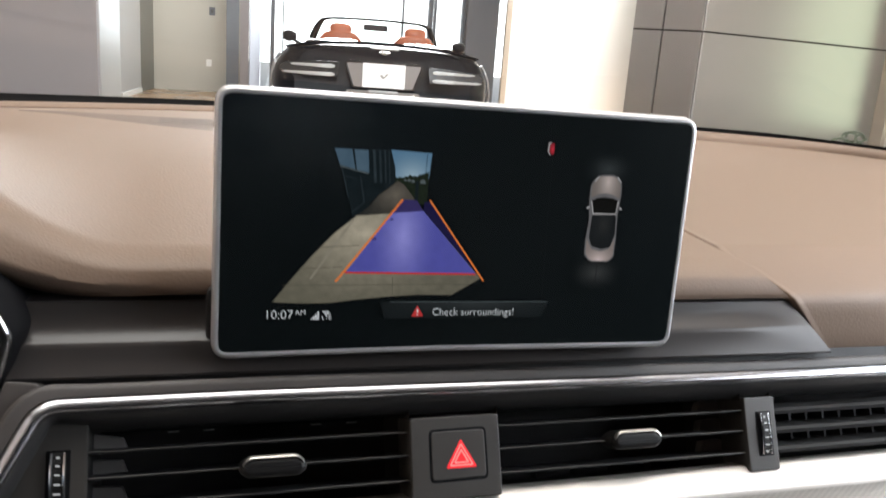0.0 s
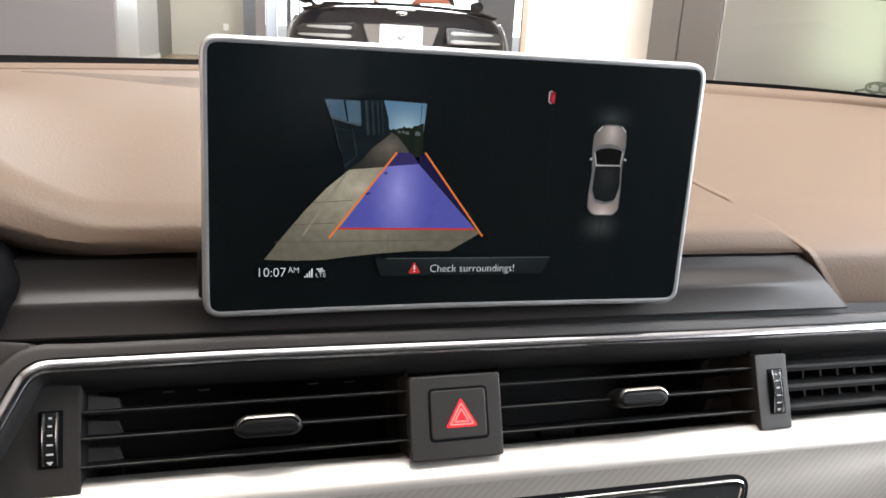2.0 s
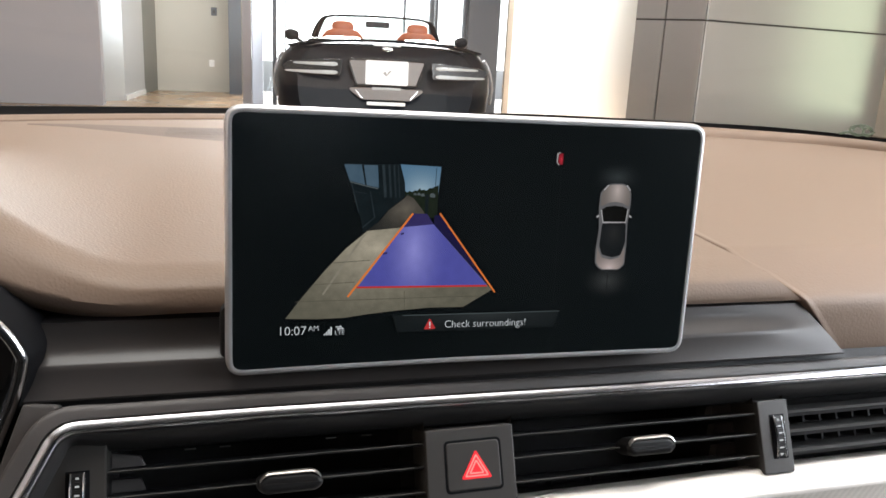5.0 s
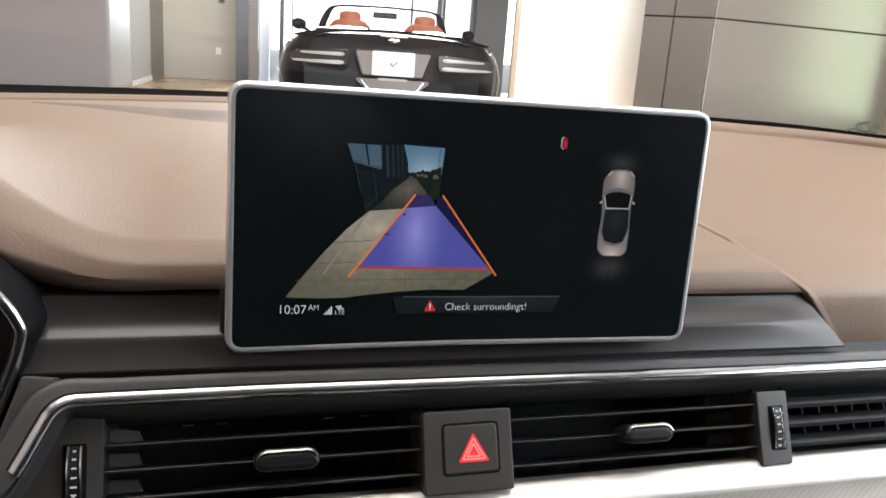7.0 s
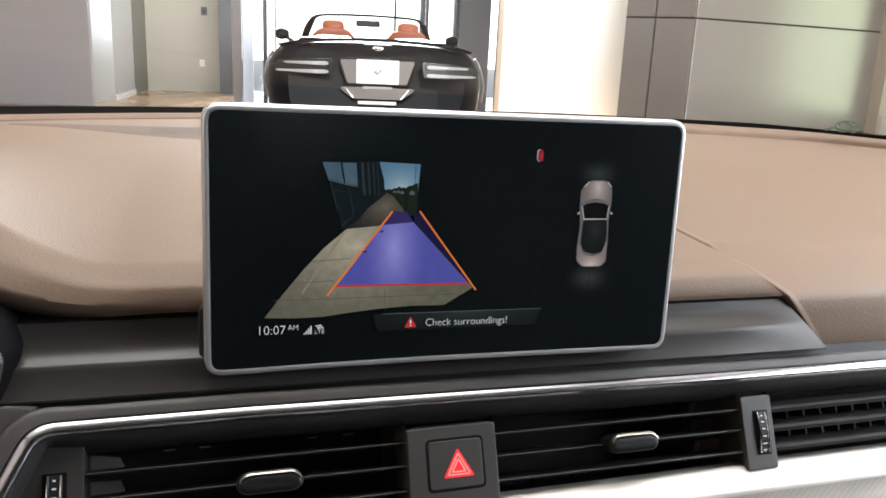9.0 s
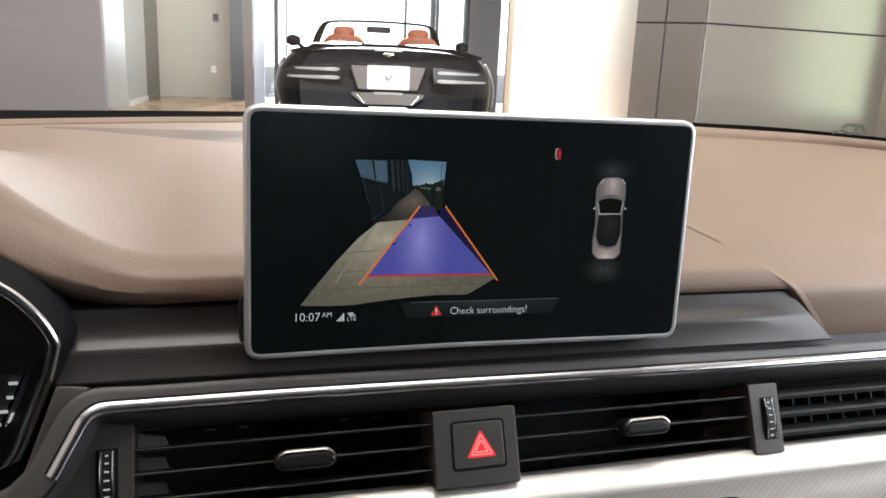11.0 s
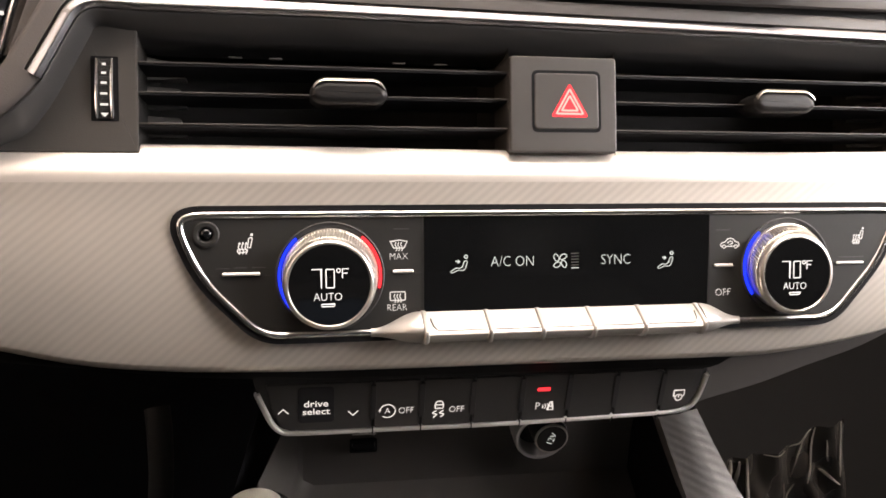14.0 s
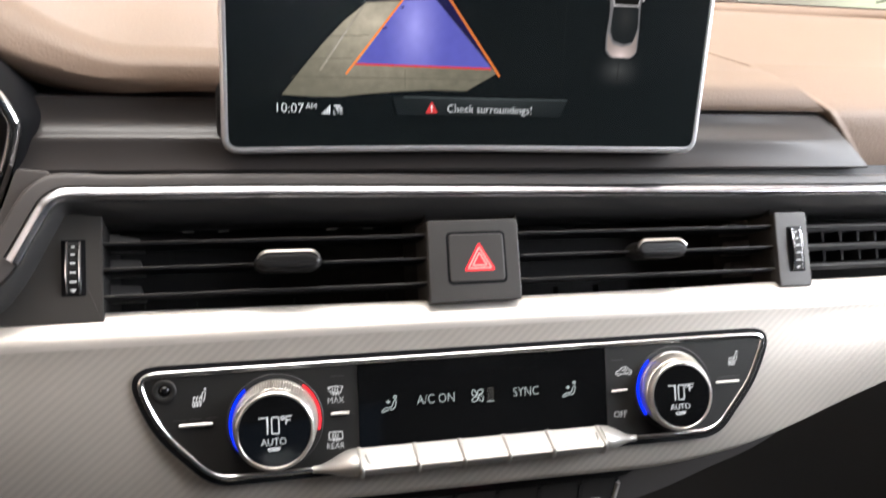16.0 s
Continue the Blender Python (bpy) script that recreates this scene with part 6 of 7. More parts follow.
part("firewall", bm, CLUSTER_BLACK, cab, "driver's half of the footwell wall, its shade in the colour")
bm = bmesh.new()
box(bm, -0.13, 0.72, 0.30, 0.34, 0.30, 0.87)
part("firewall", bm, surface("lightened_footwell_carpet", (0.048, 0.042, 0.037), 0.9, bump=0.25, bump_scale=700), cab, "passenger's half of the footwell wall, lightened in its colour")
bm = bmesh.new()
box(bm, -0.72, 0.72, -1.95, -1.9, 0.30, 1.00)
part("rear_panel", bm, DARK_CLOTH, cab)
bm = bmesh.new()
box(bm, -0.72, 0.72, -1.95, -1.9, 1.27, 1.40)
part("rear_header", bm, HEADLINER, cab)
# Unseen; the tint sets how faintly the display mirrors the light behind
bm = bmesh.new()
box(bm, -0.60, 0.60, -1.93, -1.925, 1.00, 1.27)
part("rear_window", bm, glass("tinted_rear_glass", (0.055, 0.075, 0.095)), cab, "unseen dark tinted rear window")
# Unseen panels, brought forward to keep window reflections off the dials
for s in (-1, 1):
    bm = bmesh.new()
    box(bm, s * 0.60, s * 0.70, -1.9, -0.46, 0.92, 1.40, 0.02)
    part("rear_quarter", bm, HEADLINER, cab)

# Unseen seats, added dark to block reflections in the display
SEAT_LEATHER = surface("black_seat_leather", (0.022, 0.021, 0.020), 0.5, bump=0.1, bump_scale=600)
for s in (-1, 1):
    seat = thing("front_seat", "unseen dark front seat with headrest that blocks reflections", "car seat", Matrix.Translation((s * 0.37, -0.98, 0.30)), "front seats")
    bm = bmesh.new()
    rows = []
    for z, w, d, y in ((0.18, 0.25, 0.09, 0.10), (0.35, 0.25, 0.085, 0.05), (0.55, 0.25, 0.075, -0.01), (0.72, 0.22, 0.065, -0.06), (0.79, 0.15, 0.05, -0.08)):
        rows.append([(w * math.copysign(abs(c) ** 0.6, c), y + d * math.copysign(abs(q) ** 0.7, q), z) for c, q in circle(1.0, 24)])
    loft(bm, rows, True, True)
    part("backrest", bm, SEAT_LEATHER, seat)
    bm = bmesh.new()
    rows = []
    for z, w, d in ((0.79, 0.09, 0.045), (0.83, 0.13, 0.06), (0.93, 0.135, 0.06), (0.98, 0.11, 0.045)):
        rows.append([(w * math.copysign(abs(c) ** 0.6, c), -0.08 + d * q, z) for c, q in circle(1.0, 20)])
    loft(bm, rows, True, True)
    part("headrest", bm, SEAT_LEATHER, seat)
    bm = bmesh.new()
    box(bm, -0.25, 0.25, 0.02, 0.52, 0.02, 0.22, 0.05, 3)
    part("cushion", bm, SEAT_LEATHER, seat)

# ---- showroom ----
FLOOR = surface("polished_tile_floor", (0.35, 0.235, 0.145), 0.25, var=0.1, scale=1.5, rvar=0.05)
WALL_GREY = surface("grey_painted_wall", (0.36, 0.34, 0.345), 0.55, var=0.03, scale=0.8)
WALL_BEIGE = surface("beige_painted_wall", (0.47, 0.44, 0.37), 0.6, var=0.03, scale=0.8)
WALL_WHITE = surface("white_painted_wall", (0.80, 0.78, 0.74), 0.35, var=0.02, scale=0.6)
CEIL = surface("ceiling_paint", (0.75, 0.74, 0.72), 0.8, var=0.03, scale=1)
STEEL = surface("brushed_steel", (0.36, 0.38, 0.42), 0.34, metal=0.8, var=0.03, scale=6, rvar=0.02)
PANEL_METAL = surface("grey_metal_panel", (0.52, 0.51, 0.49), 0.34, metal=0.72, var=0.03, scale=2, rvar=0.02)
COLUMN_STEEL = surface("satin_column_steel", (0.66, 0.66, 0.67), 0.30, metal=0.6, var=0.02, scale=6, rvar=0.0)
FRAME_DARK = surface("dark_window_frame", (0.10, 0.105, 0.115), 0.45, metal=0.3)
TAN = surface("tan_trim", (0.46, 0.39, 0.31), 0.5)
ASPHALT = surface("pale_forecourt", (0.30, 0.29, 0.27), 0.9, var=0.15, scale=2)

bm = bmesh.new()
box(bm, -7, 9.5, -4.6, 15.2, -0.2, 0.0)
structure("floor", bm, FLOOR, "polished pale brown tiled showroom floor", "floor")
bm = bmesh.new()
loft(bm, [[(-400, -400, -0.22), (400, -400, -0.22)], [(-400, 400, -0.22), (400, 400, -0.22)]])
structure("ground", bm, ASPHALT, "pale concrete forecourt outside", "ground")
# The gaps over the dash, column and white wall go with the added lamps
bm = bmesh.new()
box(bm, -7, 9.5, -4.8, -0.7, 4.5, 4.7)
box(bm, -7, -1.3, -0.7, 2.0, 4.5, 4.7)
box(bm, 1.9, 9.5, -0.7, 2.0, 4.5, 4.7)
box(bm, -7, 9.5, 2.0, 8.0, 4.5, 4.7)
box(bm, -7, 3.8, 8.0, 11.4, 4.5, 4.7)
box(bm, -7, -2.1, 11.4, 12.0, 4.5, 4.7)
box(bm, -0.6, 3.8, 11.4, 12.0, 4.5, 4.7)
box(bm, -7, 3.8, 12.0, 15.2, 4.5, 4.7)
box(bm, 5.5, 9.5, 8.0, 13.6, 4.5, 4.7)
box(bm, 3.8, 5.5, 8.0, 10.6, 4.5, 4.7)
box(bm, 3.8, 5.5, 11.02, 13.6, 4.5, 4.7)
structure("ceiling", bm, CEIL, "white showroom ceiling", "ceiling", smooth=False)


def wall(name, x0, x1, y0, y1, z0, z1, mat, label, bevel=0.0):
    bm = bmesh.new()
    box(bm, x0, x1, y0, y1, z0, z1, bevel)
    return structure(name, bm, mat, label, "wall", smooth=bool(bevel))


wall("wall_left_front", -7.0, -1.72, 11.45, 11.7, 0, 4.5, WALL_GREY, "large smooth grey wall panel")
wall("wall_back", -7.2, 9.7, -4.8, -4.6, 3.6, 4.5, WALL_GREY, "plain wall over the open drive-in door")
wall("wall_left", -7.2, -7.0, -4.6, 13.6, 0, 4.5, WALL_GREY, "plain grey showroom side wall")
wall("wall_right", 9.5, 9.7, -4.6, 8.3, 0, 4.5, WALL_WHITE, "plain white showroom side wall")
wall("wall_right_post", 9.42, 9.7, 9.62, 9.86, 0, 4.5, TAN, "tan wall end beside the side window")
wall("wall_right_sill", 9.5, 9.7, 8.3, 9.62, 0, 0.25, WALL_WHITE, "low white sill under the side window")
wall("wall_right_head", 9.5, 9.7, 8.3, 9.62, 2.6, 4.5, WALL_WHITE, "white wall over the side window")
# Unseen glowing sheet, added to turn the metal cladding's reflection green
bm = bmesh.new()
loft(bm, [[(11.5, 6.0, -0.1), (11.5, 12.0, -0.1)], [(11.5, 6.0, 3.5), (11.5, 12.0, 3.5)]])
structure("backdrop_green", bm, glow("pale_green_glow", (0.66, 0.71, 0.50), 1.9), "glowing pale green sheet outside, for its reflection in the cladding", "backdrop")
# White sheet behind the glass: the outdoor glare is put in as emission
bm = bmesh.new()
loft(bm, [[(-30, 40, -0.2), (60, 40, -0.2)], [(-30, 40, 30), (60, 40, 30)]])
structure("backdrop_sky", bm, glow("white_outdoor_glow", (1.0, 1.0, 1.0), 3.0), "glowing white sheet outside the glass, for the outdoor glare", "backdrop")
wall("wall_recess", -1.55, 0.25, 14.7, 14.9, 0, 4.5, WALL_BEIGE, "pale beige wall in a recess")
wall("wall_white", 3.87, 6.6, 11.0, 11.2, 0, 4.5, WALL_WHITE, "bright white wall")
wall("wall_window_right", 3.36, 3.84, 11.45, 11.75, 0, 4.5, FRAME_DARK, "dark framed wall end beside the glass")
wall("trim_tan", 3.80, 3.885, 10.97, 11.03, 0, 4.5, TAN, "narrow tan corner trim", 0.01)
# steel clad column, and the walls of the recess behind it
bm = bmesh.new()
plate(bm, [(-1.90, 12.02), (-1.541, 12.39), (-1.3945, 13.81), (-1.95, 13.85)], 0.0, 4.5)
structure("column", bm, COLUMN_STEEL, "brushed steel clad column", "column", smooth=False)
bm = bmesh.new()
plate(bm, [(-1.538, 12.36), (-1.392, 13.79), (-1.375, 13.79), (-1.518, 12.34)], 0.0, 0.07)
structure("baseboard", bm, WALL_WHITE, "white baseboard along the column", "baseboard", smooth=False)
# The return's side shade is put into its own dark colour
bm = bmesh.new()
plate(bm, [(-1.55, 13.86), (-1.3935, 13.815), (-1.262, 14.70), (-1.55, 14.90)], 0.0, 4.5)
structure("wall_recess_left", bm, surface("shaded_return_grey", (0.20, 0.19, 0.165), 0.55, var=0.03, scale=0.8), "return wall of the recess, its shade in a dark colour", "wall", smooth=False)
# Unseen edge-on pane, added where the recess lamp stands
bm = bmesh.new()
box(bm, 0.195, 0.205, 11.62, 14.2, 0, 4.5)
gl2 = structure("window_2", bm, glass("recess_glass", (0.97, 0.98, 0.98)), "unseen tall clear glass along the recess", "window", smooth=False)
gl2.visible_shadow = False
bm = bmesh.new()
box(bm, -0.057, 0.152, 14.2, 14.7, 0, 4.5)
structure("door_jamb", bm, FRAME_DARK, "dark blue-grey door jamb", "jamb", smooth=False)
bm = bmesh.new()
box(bm, 0.24, 0.39, 11.42, 11.54, 0, 4.5, 0.01)
structure("window_frame", bm, STEEL, "steel glazing frame", "frame")
wall("wall_frame_side", 0.115, 0.235, 11.46, 11.6, 0, 4.5, WALL_GREY, "narrow grey wall end beside the glazing frame")
bm = bmesh.new()
for x, w in ((0.56, 0.055), (0.705, 0.015), (2.42, 0.02), (2.83, 0.06), (2.90, 0.03), (3.33, 0.035)):
    box(bm, x - w / 2, x + w / 2, 11.55, 11.65, 0, 4.5, 0.004, 1)
structure("window_mullions", bm, FRAME_DARK, "slim dark mullions of the glass front", "mullion")
bm = bmesh.new()
box(bm, 0.25, 3.36, 11.595, 11.605, 0, 4.5)
gl = structure("window_1", bm, glass("shop_glass", (0.97, 0.98, 0.98)), "tall clear shopfront glass", "window", smooth=False)
gl.visible_shadow = False

# grey metal cladding in two facets
P0, P1, P2 = Vector((5.235, 9.9, 0)), Vector((5.757, 9.0, 0)), Vector((9.5475, 9.9, 0))
clad = thing("metal_cladding", "satin grey metal wall panels with dark joints", "wall panels", None, "", "structure")


def clad_panel(a, b, f0, f1, z0, z1):
    d = (b - a).normalized()
    nrm = Vector((d.y, -d.x, 0))
    p, q = a + (b - a) * f0 + d * 0.012, a + (b - a) * f1 - d * 0.012
    bm = bmesh.new()
    m = Matrix(((d.x, 0, nrm.x, p.x), (d.y, 0, nrm.y, p.y), (0, 1, 0, 0), (0, 0, 0, 1)))
    plate(bm, [(0, z0 + 0.012), ((q - p).length, z0 + 0.012), ((q - p).length, z1 - 0.012), (0, z1 - 0.012)], -0.03, 0.0, 0.006)
    bmesh.ops.transform(bm, matrix=m, verts=bm.verts)
    part("panel", bm, PANEL_METAL, clad)


for z0, z1 in ((0.0, 1.485), (1.485, 3.0), (3.0, 4.5)):
    clad_panel(P0, P1, 0.0, 0.44, z0, z1)
    clad_panel(P0, P1, 0.44, 0.985, z0, z1)
    clad_panel(P1, P2, 0.004, 1.0, z0, z1)
bm = bmesh.new()
loft(bm, [[(p.x + 0.03, p.y + 0.03, 0) for p in (P0, P1, P2)], [(p.x + 0.03, p.y + 0.03, 4.5) for p in (P0, P1, P2)]])
part("joint_backing", bm, surface("dark_joint", (0.06, 0.055, 0.05), 0.6), clad)

sw = thing("wall_switch", "small dark wall switch plate", "switch", fascia((-0.295, 14.695, 1.372)))
bm = bmesh.new()
plate(bm, rounded([(-0.05, -0.07), (0.05, -0.07), (0.05, 0.07), (-0.05, 0.07)], 0.01, 3), 0, 0.012, 0.004)
part("plate", bm, FRAME_DARK, sw)
bm = bmesh.new()
box(bm, -0.02, 0.02, -0.03, 0.03, 0.012, 0.018, 0.003, 1)
part("rocker", bm, DARK_GREY, sw)
so = thing("wall_outlet", "white wall outlet plate", "outlet", fascia((-0.349, 14.695, 0.4935)))
bm = bmesh.new()
plate(bm, rounded([(-0.045, -0.06), (0.045, -0.06), (0.045, 0.06), (-0.045, 0.06)], 0.008, 3), 0, 0.01, 0.003)
part("plate", bm, WALL_WHITE, so)

# ---- open sports car in front of the glass ----
PAINT = surface("black_car_paint", (0.007, 0.009, 0.013), 0.32, var=0.05, scale=3, coat=0.05, rvar=0.03, spec=0.10)
PAINT_DECK = surface("polished_black_deck", (0.006, 0.007, 0.009), 0.16, var=0.03, scale=3, coat=0.4, rvar=0.04)
TAIL = surface("smoked_lamp_glass", (0.40, 0.41, 0.40), 0.15, rvar=0.04)
TAIL_DARK = surface("dark_lamp_recess", (0.015, 0.015, 0.016), 0.2)
TAN_LEATHER = surface("orange_tan_leather", (0.48, 0.15, 0.075), 0.45, var=0.08, scale=12)
RUBBER = surface("tyre_rubber", (0.015, 0.015, 0.015), 0.8)
ALLOY = surface("alloy_wheel", (0.45, 0.45, 0.46), 0.3, metal=1.0)
PLATE_WHITE = surface("white_dealer_plate", (0.85, 0.85, 0.84), 0.35, var=0.02)
PLATE_ART = surface("grey_plate_emblem", (0.30, 0.30, 0.28), 0.5)
REC = surface("grey_boot_recess", (0.165, 0.145, 0.13), 0.35)

CARM = Matrix.Translation((1.20, 6.5, 0.0)) @ Matrix.Rotation(radians(-8.0), 4, "Z") @ Matrix.Scale(1.03, 4)
sp = thing("sports_car", "black open-top sports car with tan seats, roof folded", "car", CARM)


def body_section(y):
    """Half-width and heights of the body at y metres ahead of the tail."""
    hw = 0.93 * (1 - 0.30 * max(0, 1 - y / 0.55) ** 2.6 * 0.75 - 0.30 * max(0, (y - 3.9) / 0.75) ** 2.2)
    deck = 0.955 + 0.03 * smooth_step(0.0, 0.5, y) - 0.02 * smooth_step(0.7, 1.6, y) - 0.30 * smooth_step(2.9, 4.65, y)
    sill = 0.30 + 0.06 * max(0, 1 - y / 0.4)
    return hw, deck, sill


rows = []
for i in range(47):
    y = 4.65 * (i / 46) ** 1.25
    hw, deck, sill = body_section(y)
    lean = 0.13 * max(0, 1 - y / 0.28) ** 1.5
    sec = [(0.0, sill, 0), (0.72, sill, 0), (0.93, sill + 0.04, 0), (0.985, sill + 0.14, 0), (1.0, 0.62, 0.0), (1.0, 0.70, 0), (0.975, 0.80, 0), (0.925, 0.875, 0), (0.85, deck - 0.032, 0), (0.70, deck - 0.008, 0), (0.4, deck + 0.004, 0), (0.0, deck + 0.012, 0)]
    half = [(hw * a, y + lean * smooth_step(0.72, 0.96, z) * 2.0 + (0.05 * max(0, 1 - y / 0.2)) * smooth_step(0.62, 0.40, z), z) for a, z, _ in sec]
    rows.append(half + [(-x, yy, z) for x, yy, z in half[-2:0:-1]])
bm = bmesh.new()
loft(bm, rows, True, True)
part("body", bm, PAINT, sp, "gloss black body")

# cockpit opening and cabin
bm = bmesh.new()
plate(bm, rounded([(-0.66, 1.25), (0.66, 1.25), (0.70, 2.55), (-0.70, 2.55)], 0.2, 6), 0.90, 0.962, 0.02)
part("cockpit_floor", bm, TAN_LEATHER, sp, "tan cabin trim")
bm = bmesh.new()
plate(bm, rounded([(-0.68, 0.78), (0.68, 0.78), (0.70, 1.26), (-0.70, 1.26)], 0.12, 6), 0.94, 1.004, 0.035, 4)
part("roof_cover", bm, PAINT_DECK, sp, "black folded-roof cover")
for s in (-1, 1):
    bm = bmesh.new()
    rows2 = []
    for y, w, h in ((0.74, 0.08, 0.010), (0.82, 0.15, 0.030), (0.95, 0.19, 0.045), (1.10, 0.20, 0.055), (1.22, 0.18, 0.055), (1.30, 0.12, 0.030)):
        rows2.append([(s * 0.37 + w * math.cos(math.pi * k / 12), y, 0.985 + h * math.sin(math.pi * k / 12)) for k in range(13)])
    loft(bm, rows2)
    part("head_fairing", bm, PAINT_DECK, sp, "black hump behind the seat")
    st = new("seat")
    st.parent = sp
    st["label"] = "orange tan leather bucket seat"
    bm = bmesh.new()
    rows2 = []
    for z, w, d in ((0.80, 0.23, 0.10), (0.95, 0.23, 0.095), (1.03, 0.20, 0.085), (1.08, 0.155, 0.075), (1.10, 0.10, 0.06)):
        rows2.append([(s * 0.37 + w * c, 1.62 - 0.35 * (z - 0.9) + d * q, z) for c, q in circle(1.0, 18)])
    loft(bm, rows2, True, True)
    part("backrest", bm, TAN_LEATHER, st)
    bm = bmesh.new()
    rows2 = []
    for z, w, d in ((1.07, 0.08, 0.05), (1.09, 0.105, 0.06), (1.13, 0.108, 0.062), (1.16, 0.095, 0.052), (1.175, 0.06, 0.035)):
        rows2.append([(s * 0.37 + w * c, 1.56 + d * q, z) for c, q in circle(1.0, 16)])
    loft(bm, rows2, True, True)
    part("headrest", bm, TAN_LEATHER, st)
# windscreen
bm = bmesh.new()
frame_path = [(-0.70, 2.72, 0.95), (-0.665, 2.56, 1.06), (-0.60, 2.40, 1.18), (-0.54, 2.34, 1.225), (-0.40, 2.315, 1.243), (0, 2.30, 1.252), (0.40, 2.315, 1.243), (0.54, 2.34, 1.225), (0.60, 2.40, 1.18), (0.665, 2.56, 1.06), (0.70, 2.72, 0.95)]
sweep(bm, curve(frame_path, 4), lambda q: circle(0.012 + 0.03 * smooth_step(0.50, 0.68, abs(q.x)), 8))
part("windscreen_frame", bm, RUBBER, sp)
bm = bmesh.new()
loft(bm, [[(x * 0.97, y, z - 0.01) for x, y, z in frame_path[1:6]] + [(x * 0.97, y, z - 0.01) for x, y, z in frame_path[6:10]], [(x, 2.78, 0.95) for x in (-0.66, -0.55, -0.42, -0.3, 0.0, 0.3, 0.42, 0.55, 0.66)]])
pn = part("windscreen_pane", bm, glass("car_glass", (0.85, 0.9, 0.88)), sp)
pn.visible_shadow = False
bm = bmesh.new()
box(bm, -0.13, 0.13, 2.28, 2.30, 1.135, 1.200, 0.02)
part("inner_mirror", bm, BLACK_SOFT, sp)
for s in (-1, 1):
    bm = bmesh.new()
    rows2 = []
    for u, w, h in ((0.0, 0.03, 0.03), (0.03, 0.055, 0.05), (0.08, 0.065, 0.062), (0.12, 0.055, 0.052), (0.14, 0.03, 0.03)):
        rows2.append([(s * (0.83 + u), 2.15 + w * c, 1.02 + 0.02 * u + h * q) for c, q in circle(1.0, 14)])
    loft(bm, rows2, True, True)
    mir = part("door_mirror", bm, PAINT, sp)
    bm = bmesh.new()
    sweep(bm, [(s * 0.80, 2.2, 0.95), (s * 0.86, 2.17, 0.99)], circle(0.02, 8))
    part("mirror_foot", bm, PAINT, mir)
# tail: lip, lamps, recess, plate, bumper
bm = bmesh.new()
lip = curve([(-0.80, 0.30, 0.935), (-0.55, 0.16, 0.985), (-0.25, 0.10, 1.005), (0, 0.085, 1.010), (0.25, 0.10, 1.005), (0.55, 0.16, 0.985), (0.80, 0.30, 0.935)], 5)
sweep(bm, lip, [(-0.035, -0.02), (0.035, -0.006), (0.04, 0.006), (-0.035, 0.004)])
part("tail_lip", bm, PAINT, sp, "black boot lip")
bm = bmesh.new()
box(bm, -0.115, 0.115, 0.055, 0.09, 0.962, 0.978, 0.004, 1)
part("brake_lamp", bm, PLATE_WHITE, sp, "pale high brake lamp")
bm = bmesh.new()
plate(bm, rounded([(-0.05, 0.935), (0.0, 0.915), (0.05, 0.935), (0.035, 0.95), (-0.035, 0.95)], 0.006, 3), -0.02, 0.02, 0.004)
bmesh.ops.transform(bm, matrix=fascia((0, 0.045, 0.0)), verts=bm.verts)
part("badge", bm, CHROME, sp, "small chrome badge")
bm = bmesh.new()
RECESS = [(-0.315, 0.850), (-0.245, 0.650), (0.245, 0.650), (0.315, 0.850)]
plate(bm, rounded(RECESS, 0.02, 4), -0.03, 0.026, 0.004)
bmesh.ops.transform(bm, matrix=fascia((0, 0.02, 0.0)), verts=bm.verts)
recess = part("plate_recess", bm, REC, sp, "grey number plate recess")
bm = bmesh.new()
rim(bm, inset(ccw(rounded(RECESS, 0.02, 4)), -0.012), [(0, 0), (0.002, 0.030), (0.010, 0.034), (0.018, 0.030), (0.020, 0.0)])
bmesh.ops.transform(bm, matrix=fascia((0, 0.02, 0.0)), verts=bm.verts)
part("recess_frame", bm, TAIL_DARK, recess, "black frame")
bm = bmesh.new()
plate(bm, rounded([(-0.175, 0.655), (0.175, 0.655), (0.175, 0.848), (-0.175, 0.848)], 0.012, 3), 0.0, 0.008, 0.002)
bmesh.ops.transform(bm, matrix=fascia((0, -0.010, 0.0)), verts=bm.verts)
pl = part("number_plate", bm, PLATE_WHITE, sp, "white dealer plate with a small emblem")
bm = bmesh.new()
plate(bm, [(-0.035, 0.750), (-0.005, 0.722), (0.045, 0.775), (0.015, 0.765), (0.0, 0.740), (-0.015, 0.765)], 0.0, 0.002)
bmesh.ops.transform(bm, matrix=fascia((0, -0.0185, 0.0)), verts=bm.verts)
part("plate_emblem", bm, PLATE_ART, pl)
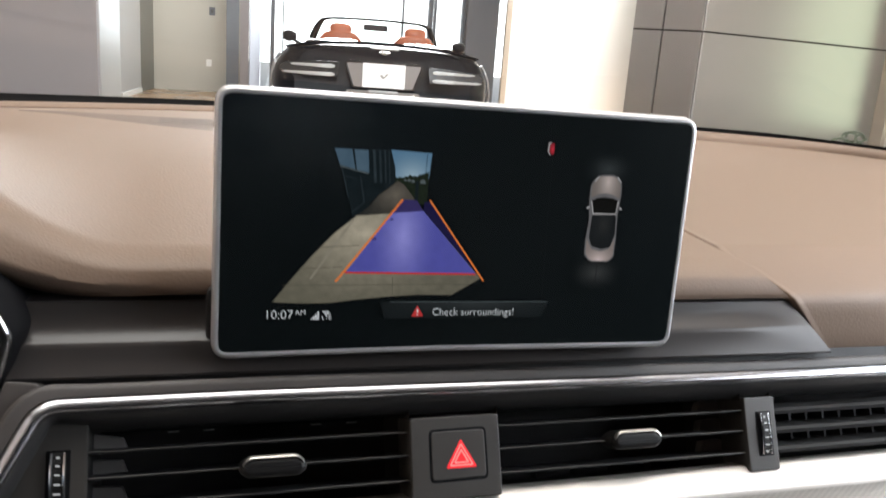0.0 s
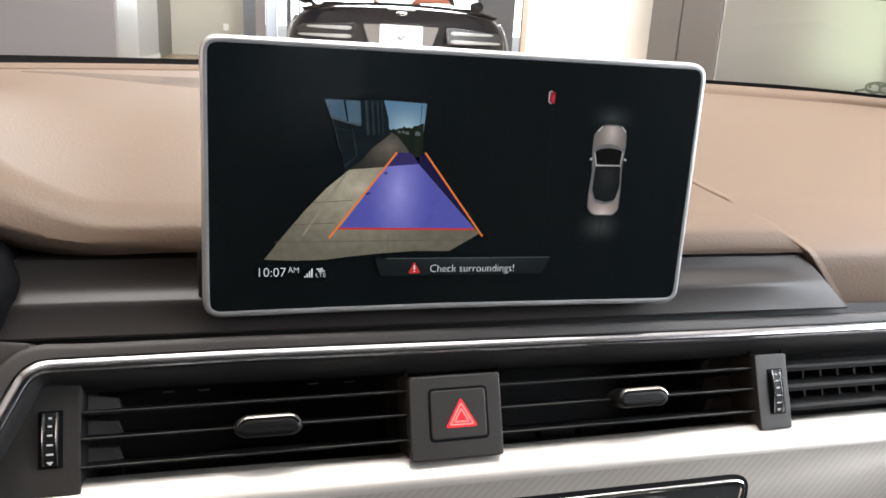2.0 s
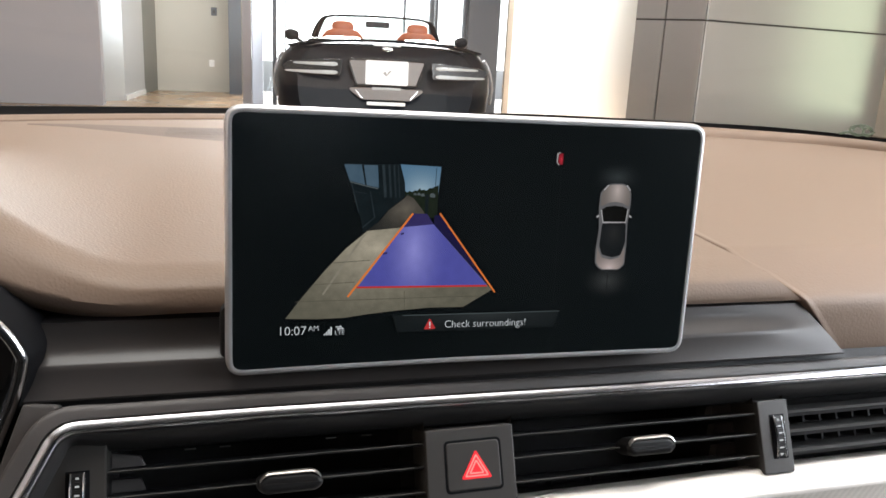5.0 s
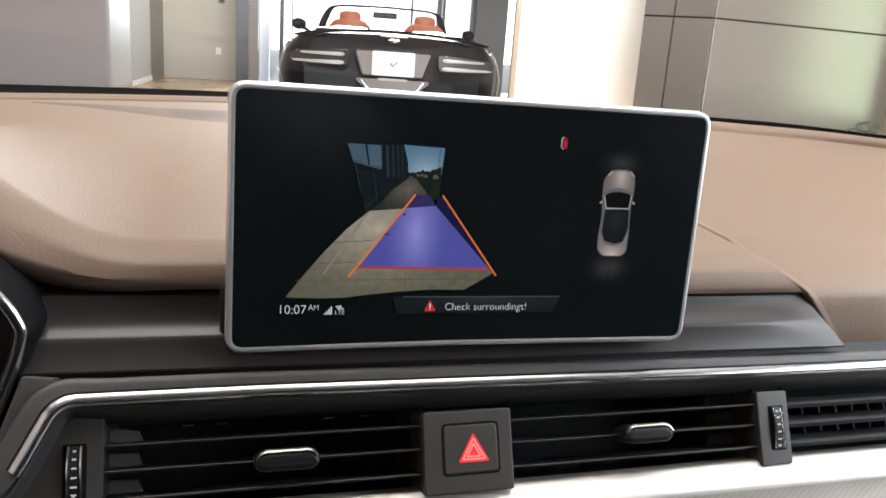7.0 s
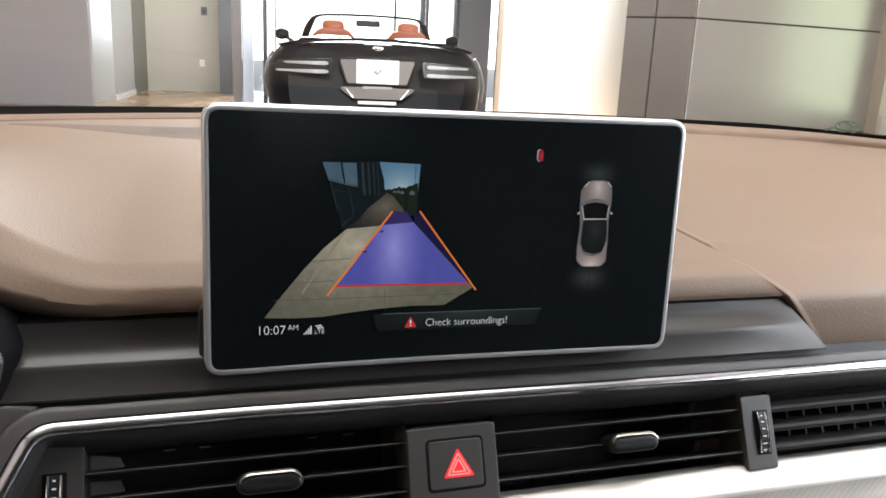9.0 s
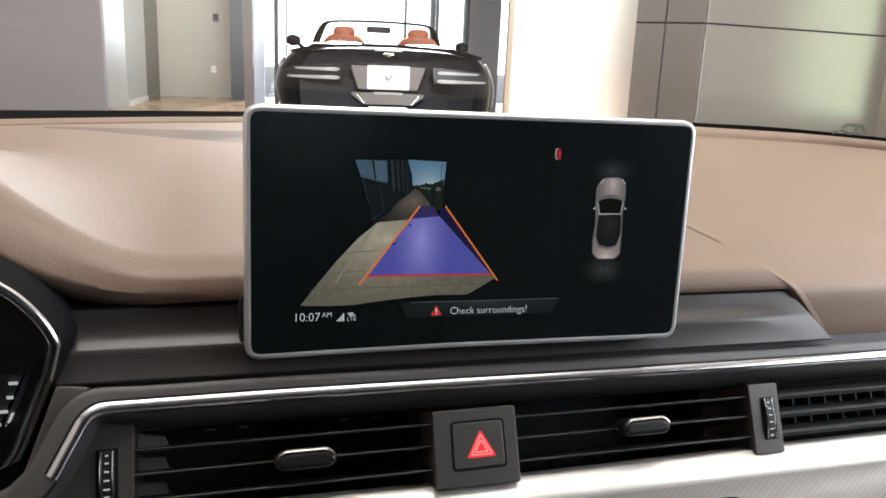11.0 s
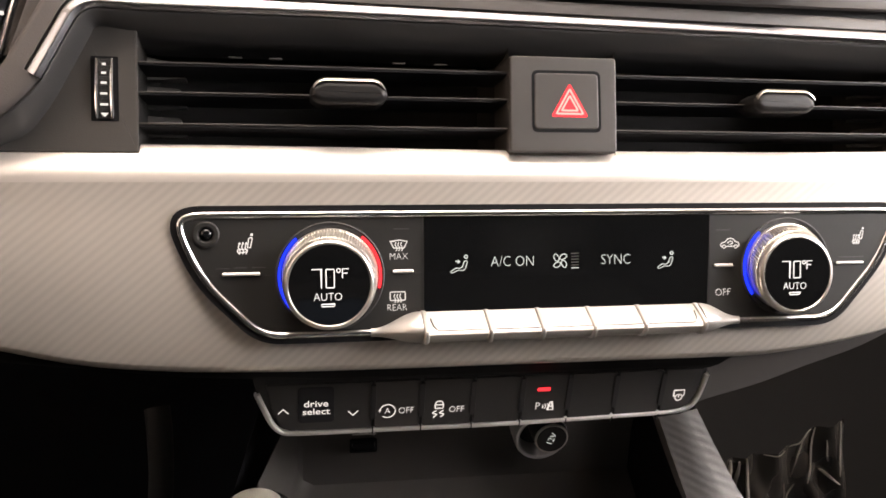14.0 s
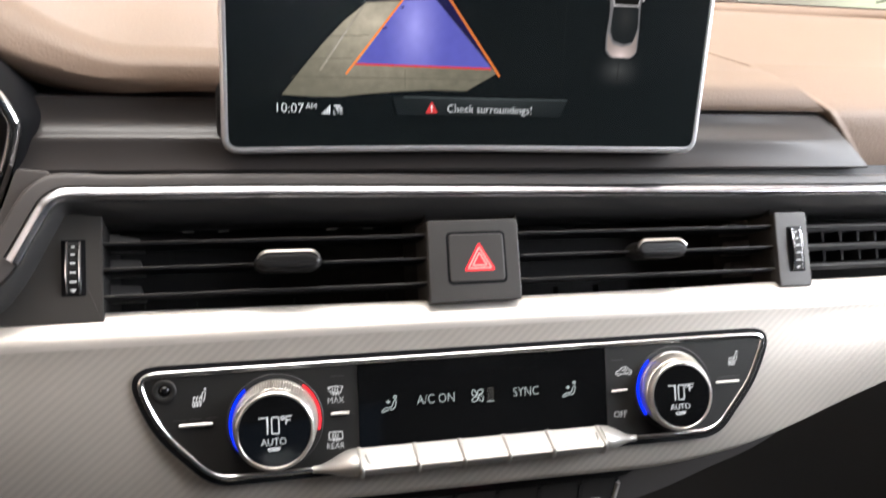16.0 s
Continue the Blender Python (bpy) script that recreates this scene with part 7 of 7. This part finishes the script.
for s in (-1, 1):
    lamp_pts = [(s * 0.36, 0.845), (s * 0.60, 0.835), (s * 0.80, 0.815), (s * 0.86, 0.775), (s * 0.80, 0.722), (s * 0.60, 0.712), (s * 0.38, 0.715)]
    bm = bmesh.new()
    plate(bm, rounded(ccw(lamp_pts), 0.02, 3), -0.10, 0.0, 0.004)
    bmesh.ops.transform(bm, matrix=Matrix.Translation((0, -0.012, 0)) @ fascia((0, 0, 0)), verts=bm.verts)
    for v in bm.verts:
        v.co.y += 0.34 * max(0, abs(v.co.x) - 0.45) ** 2 * 1.9
    lamp = part("tail_lamp", bm, TAIL_DARK, sp, "smoked tail lamp with two pale bars")
    for z0, z1, x0, x1 in ((0.788, 0.822, 0.40, 0.76), (0.722, 0.756, 0.40, 0.83)):
        bm = bmesh.new()
        rows = []
        for k in range(15):
            f = k / 14
            x = x0 + (x1 - x0) * f
            y = -0.030 + 0.646 * max(0, x - 0.45) ** 2
            a, b = z0 + 0.006 * f, z1 - 0.012 * f
            r = 0.3 * (b - a) if k in (0, 14) else 0.0
            rows.append([(s * x, y + 0.03, a + r), (s * x, y + 0.002, a + r), (s * x, y, a + r + 0.003), (s * x, y, b - r - 0.003), (s * x, y + 0.002, b - r), (s * x, y + 0.03, b - r)])
        loft(bm, rows, True, True)
        part("lamp_bar", bm, TAIL, lamp)
    bm = bmesh.new()
    lathe(bm, [(0.30, -0.11), (0.335, -0.09), (0.345, 0.0), (0.335, 0.09), (0.30, 0.11)], (0, 0), 36, cap=False)
    for wy in (0.95, 3.70):
        q = bm.copy()
        bmesh.ops.transform(q, matrix=Matrix.Translation((s * 0.80, wy, 0.345)) @ Matrix.Rotation(radians(90), 4, "Y"), verts=q.verts)
        wh = part("tyre", q, RUBBER, sp)
        q = bmesh.new()
        lathe(q, [(0.30, 0.10), (0.27, 0.06), (0.06, 0.05), (0.05, 0.08), (0.0, 0.08)], (0, 0), 30, cap=False)
        bmesh.ops.transform(q, matrix=Matrix.Translation((s * 0.80, wy, 0.345)) @ Matrix.Rotation(radians(90 * s), 4, "Y"), verts=q.verts)
        part("rim", q, ALLOY, wh)
    bm.free()
    # Metal tube added in place of the highlight along the rear flank
    bm = bmesh.new()
    sweep(bm, curve([(s * 0.90, 0.18, 0.52), (s * 0.935, 0.30, 0.66), (s * 0.91, 0.36, 0.80), (s * 0.86, 0.36, 0.88)], 5), circle(0.012, 8))
    part("flank_highlight", bm, ALLOY, sp, "bright tube in place of the flank's highlight")
bm = bmesh.new()
plate(bm, rounded([(-0.33, 0.625), (-0.20, 0.530), (0.20, 0.530), (0.33, 0.625)], 0.02, 4), -0.04, 0.012, 0.004)
bmesh.ops.transform(bm, matrix=fascia((0, -0.002, 0.0)), verts=bm.verts)
scoop = part("bumper_scoop", bm, REC, sp, "brownish grey scooped bumper panel")
for s in (-1, 1):
    bm = bmesh.new()
    sweep(bm, [(s * 0.255, -0.016, 0.612), (s * 0.195, -0.018, 0.540)], [(-0.010, -0.004), (0.010, -0.004), (0.010, 0.004), (-0.010, 0.004)])
    part("bumper_moulding", bm, CHROME, scoop, "bright slanting moulding")
bm = bmesh.new()
box(bm, -0.12, 0.12, -0.020, 0.0, 0.612, 0.634, 0.005)
part("bumper_light", bm, TAIL, scoop, "pale plate light")
bm = bmesh.new()
box(bm, -0.16, 0.16, -0.012, 0.02, 0.485, 0.515, 0.008)
part("reflector", bm, PLATE_WHITE, sp, "pale lower reflector")
bm = bmesh.new()
box(bm, -0.55, 0.55, 0.0, 0.25, 0.28, 0.40, 0.03)
part("diffuser", bm, BLACK_SOFT, sp)
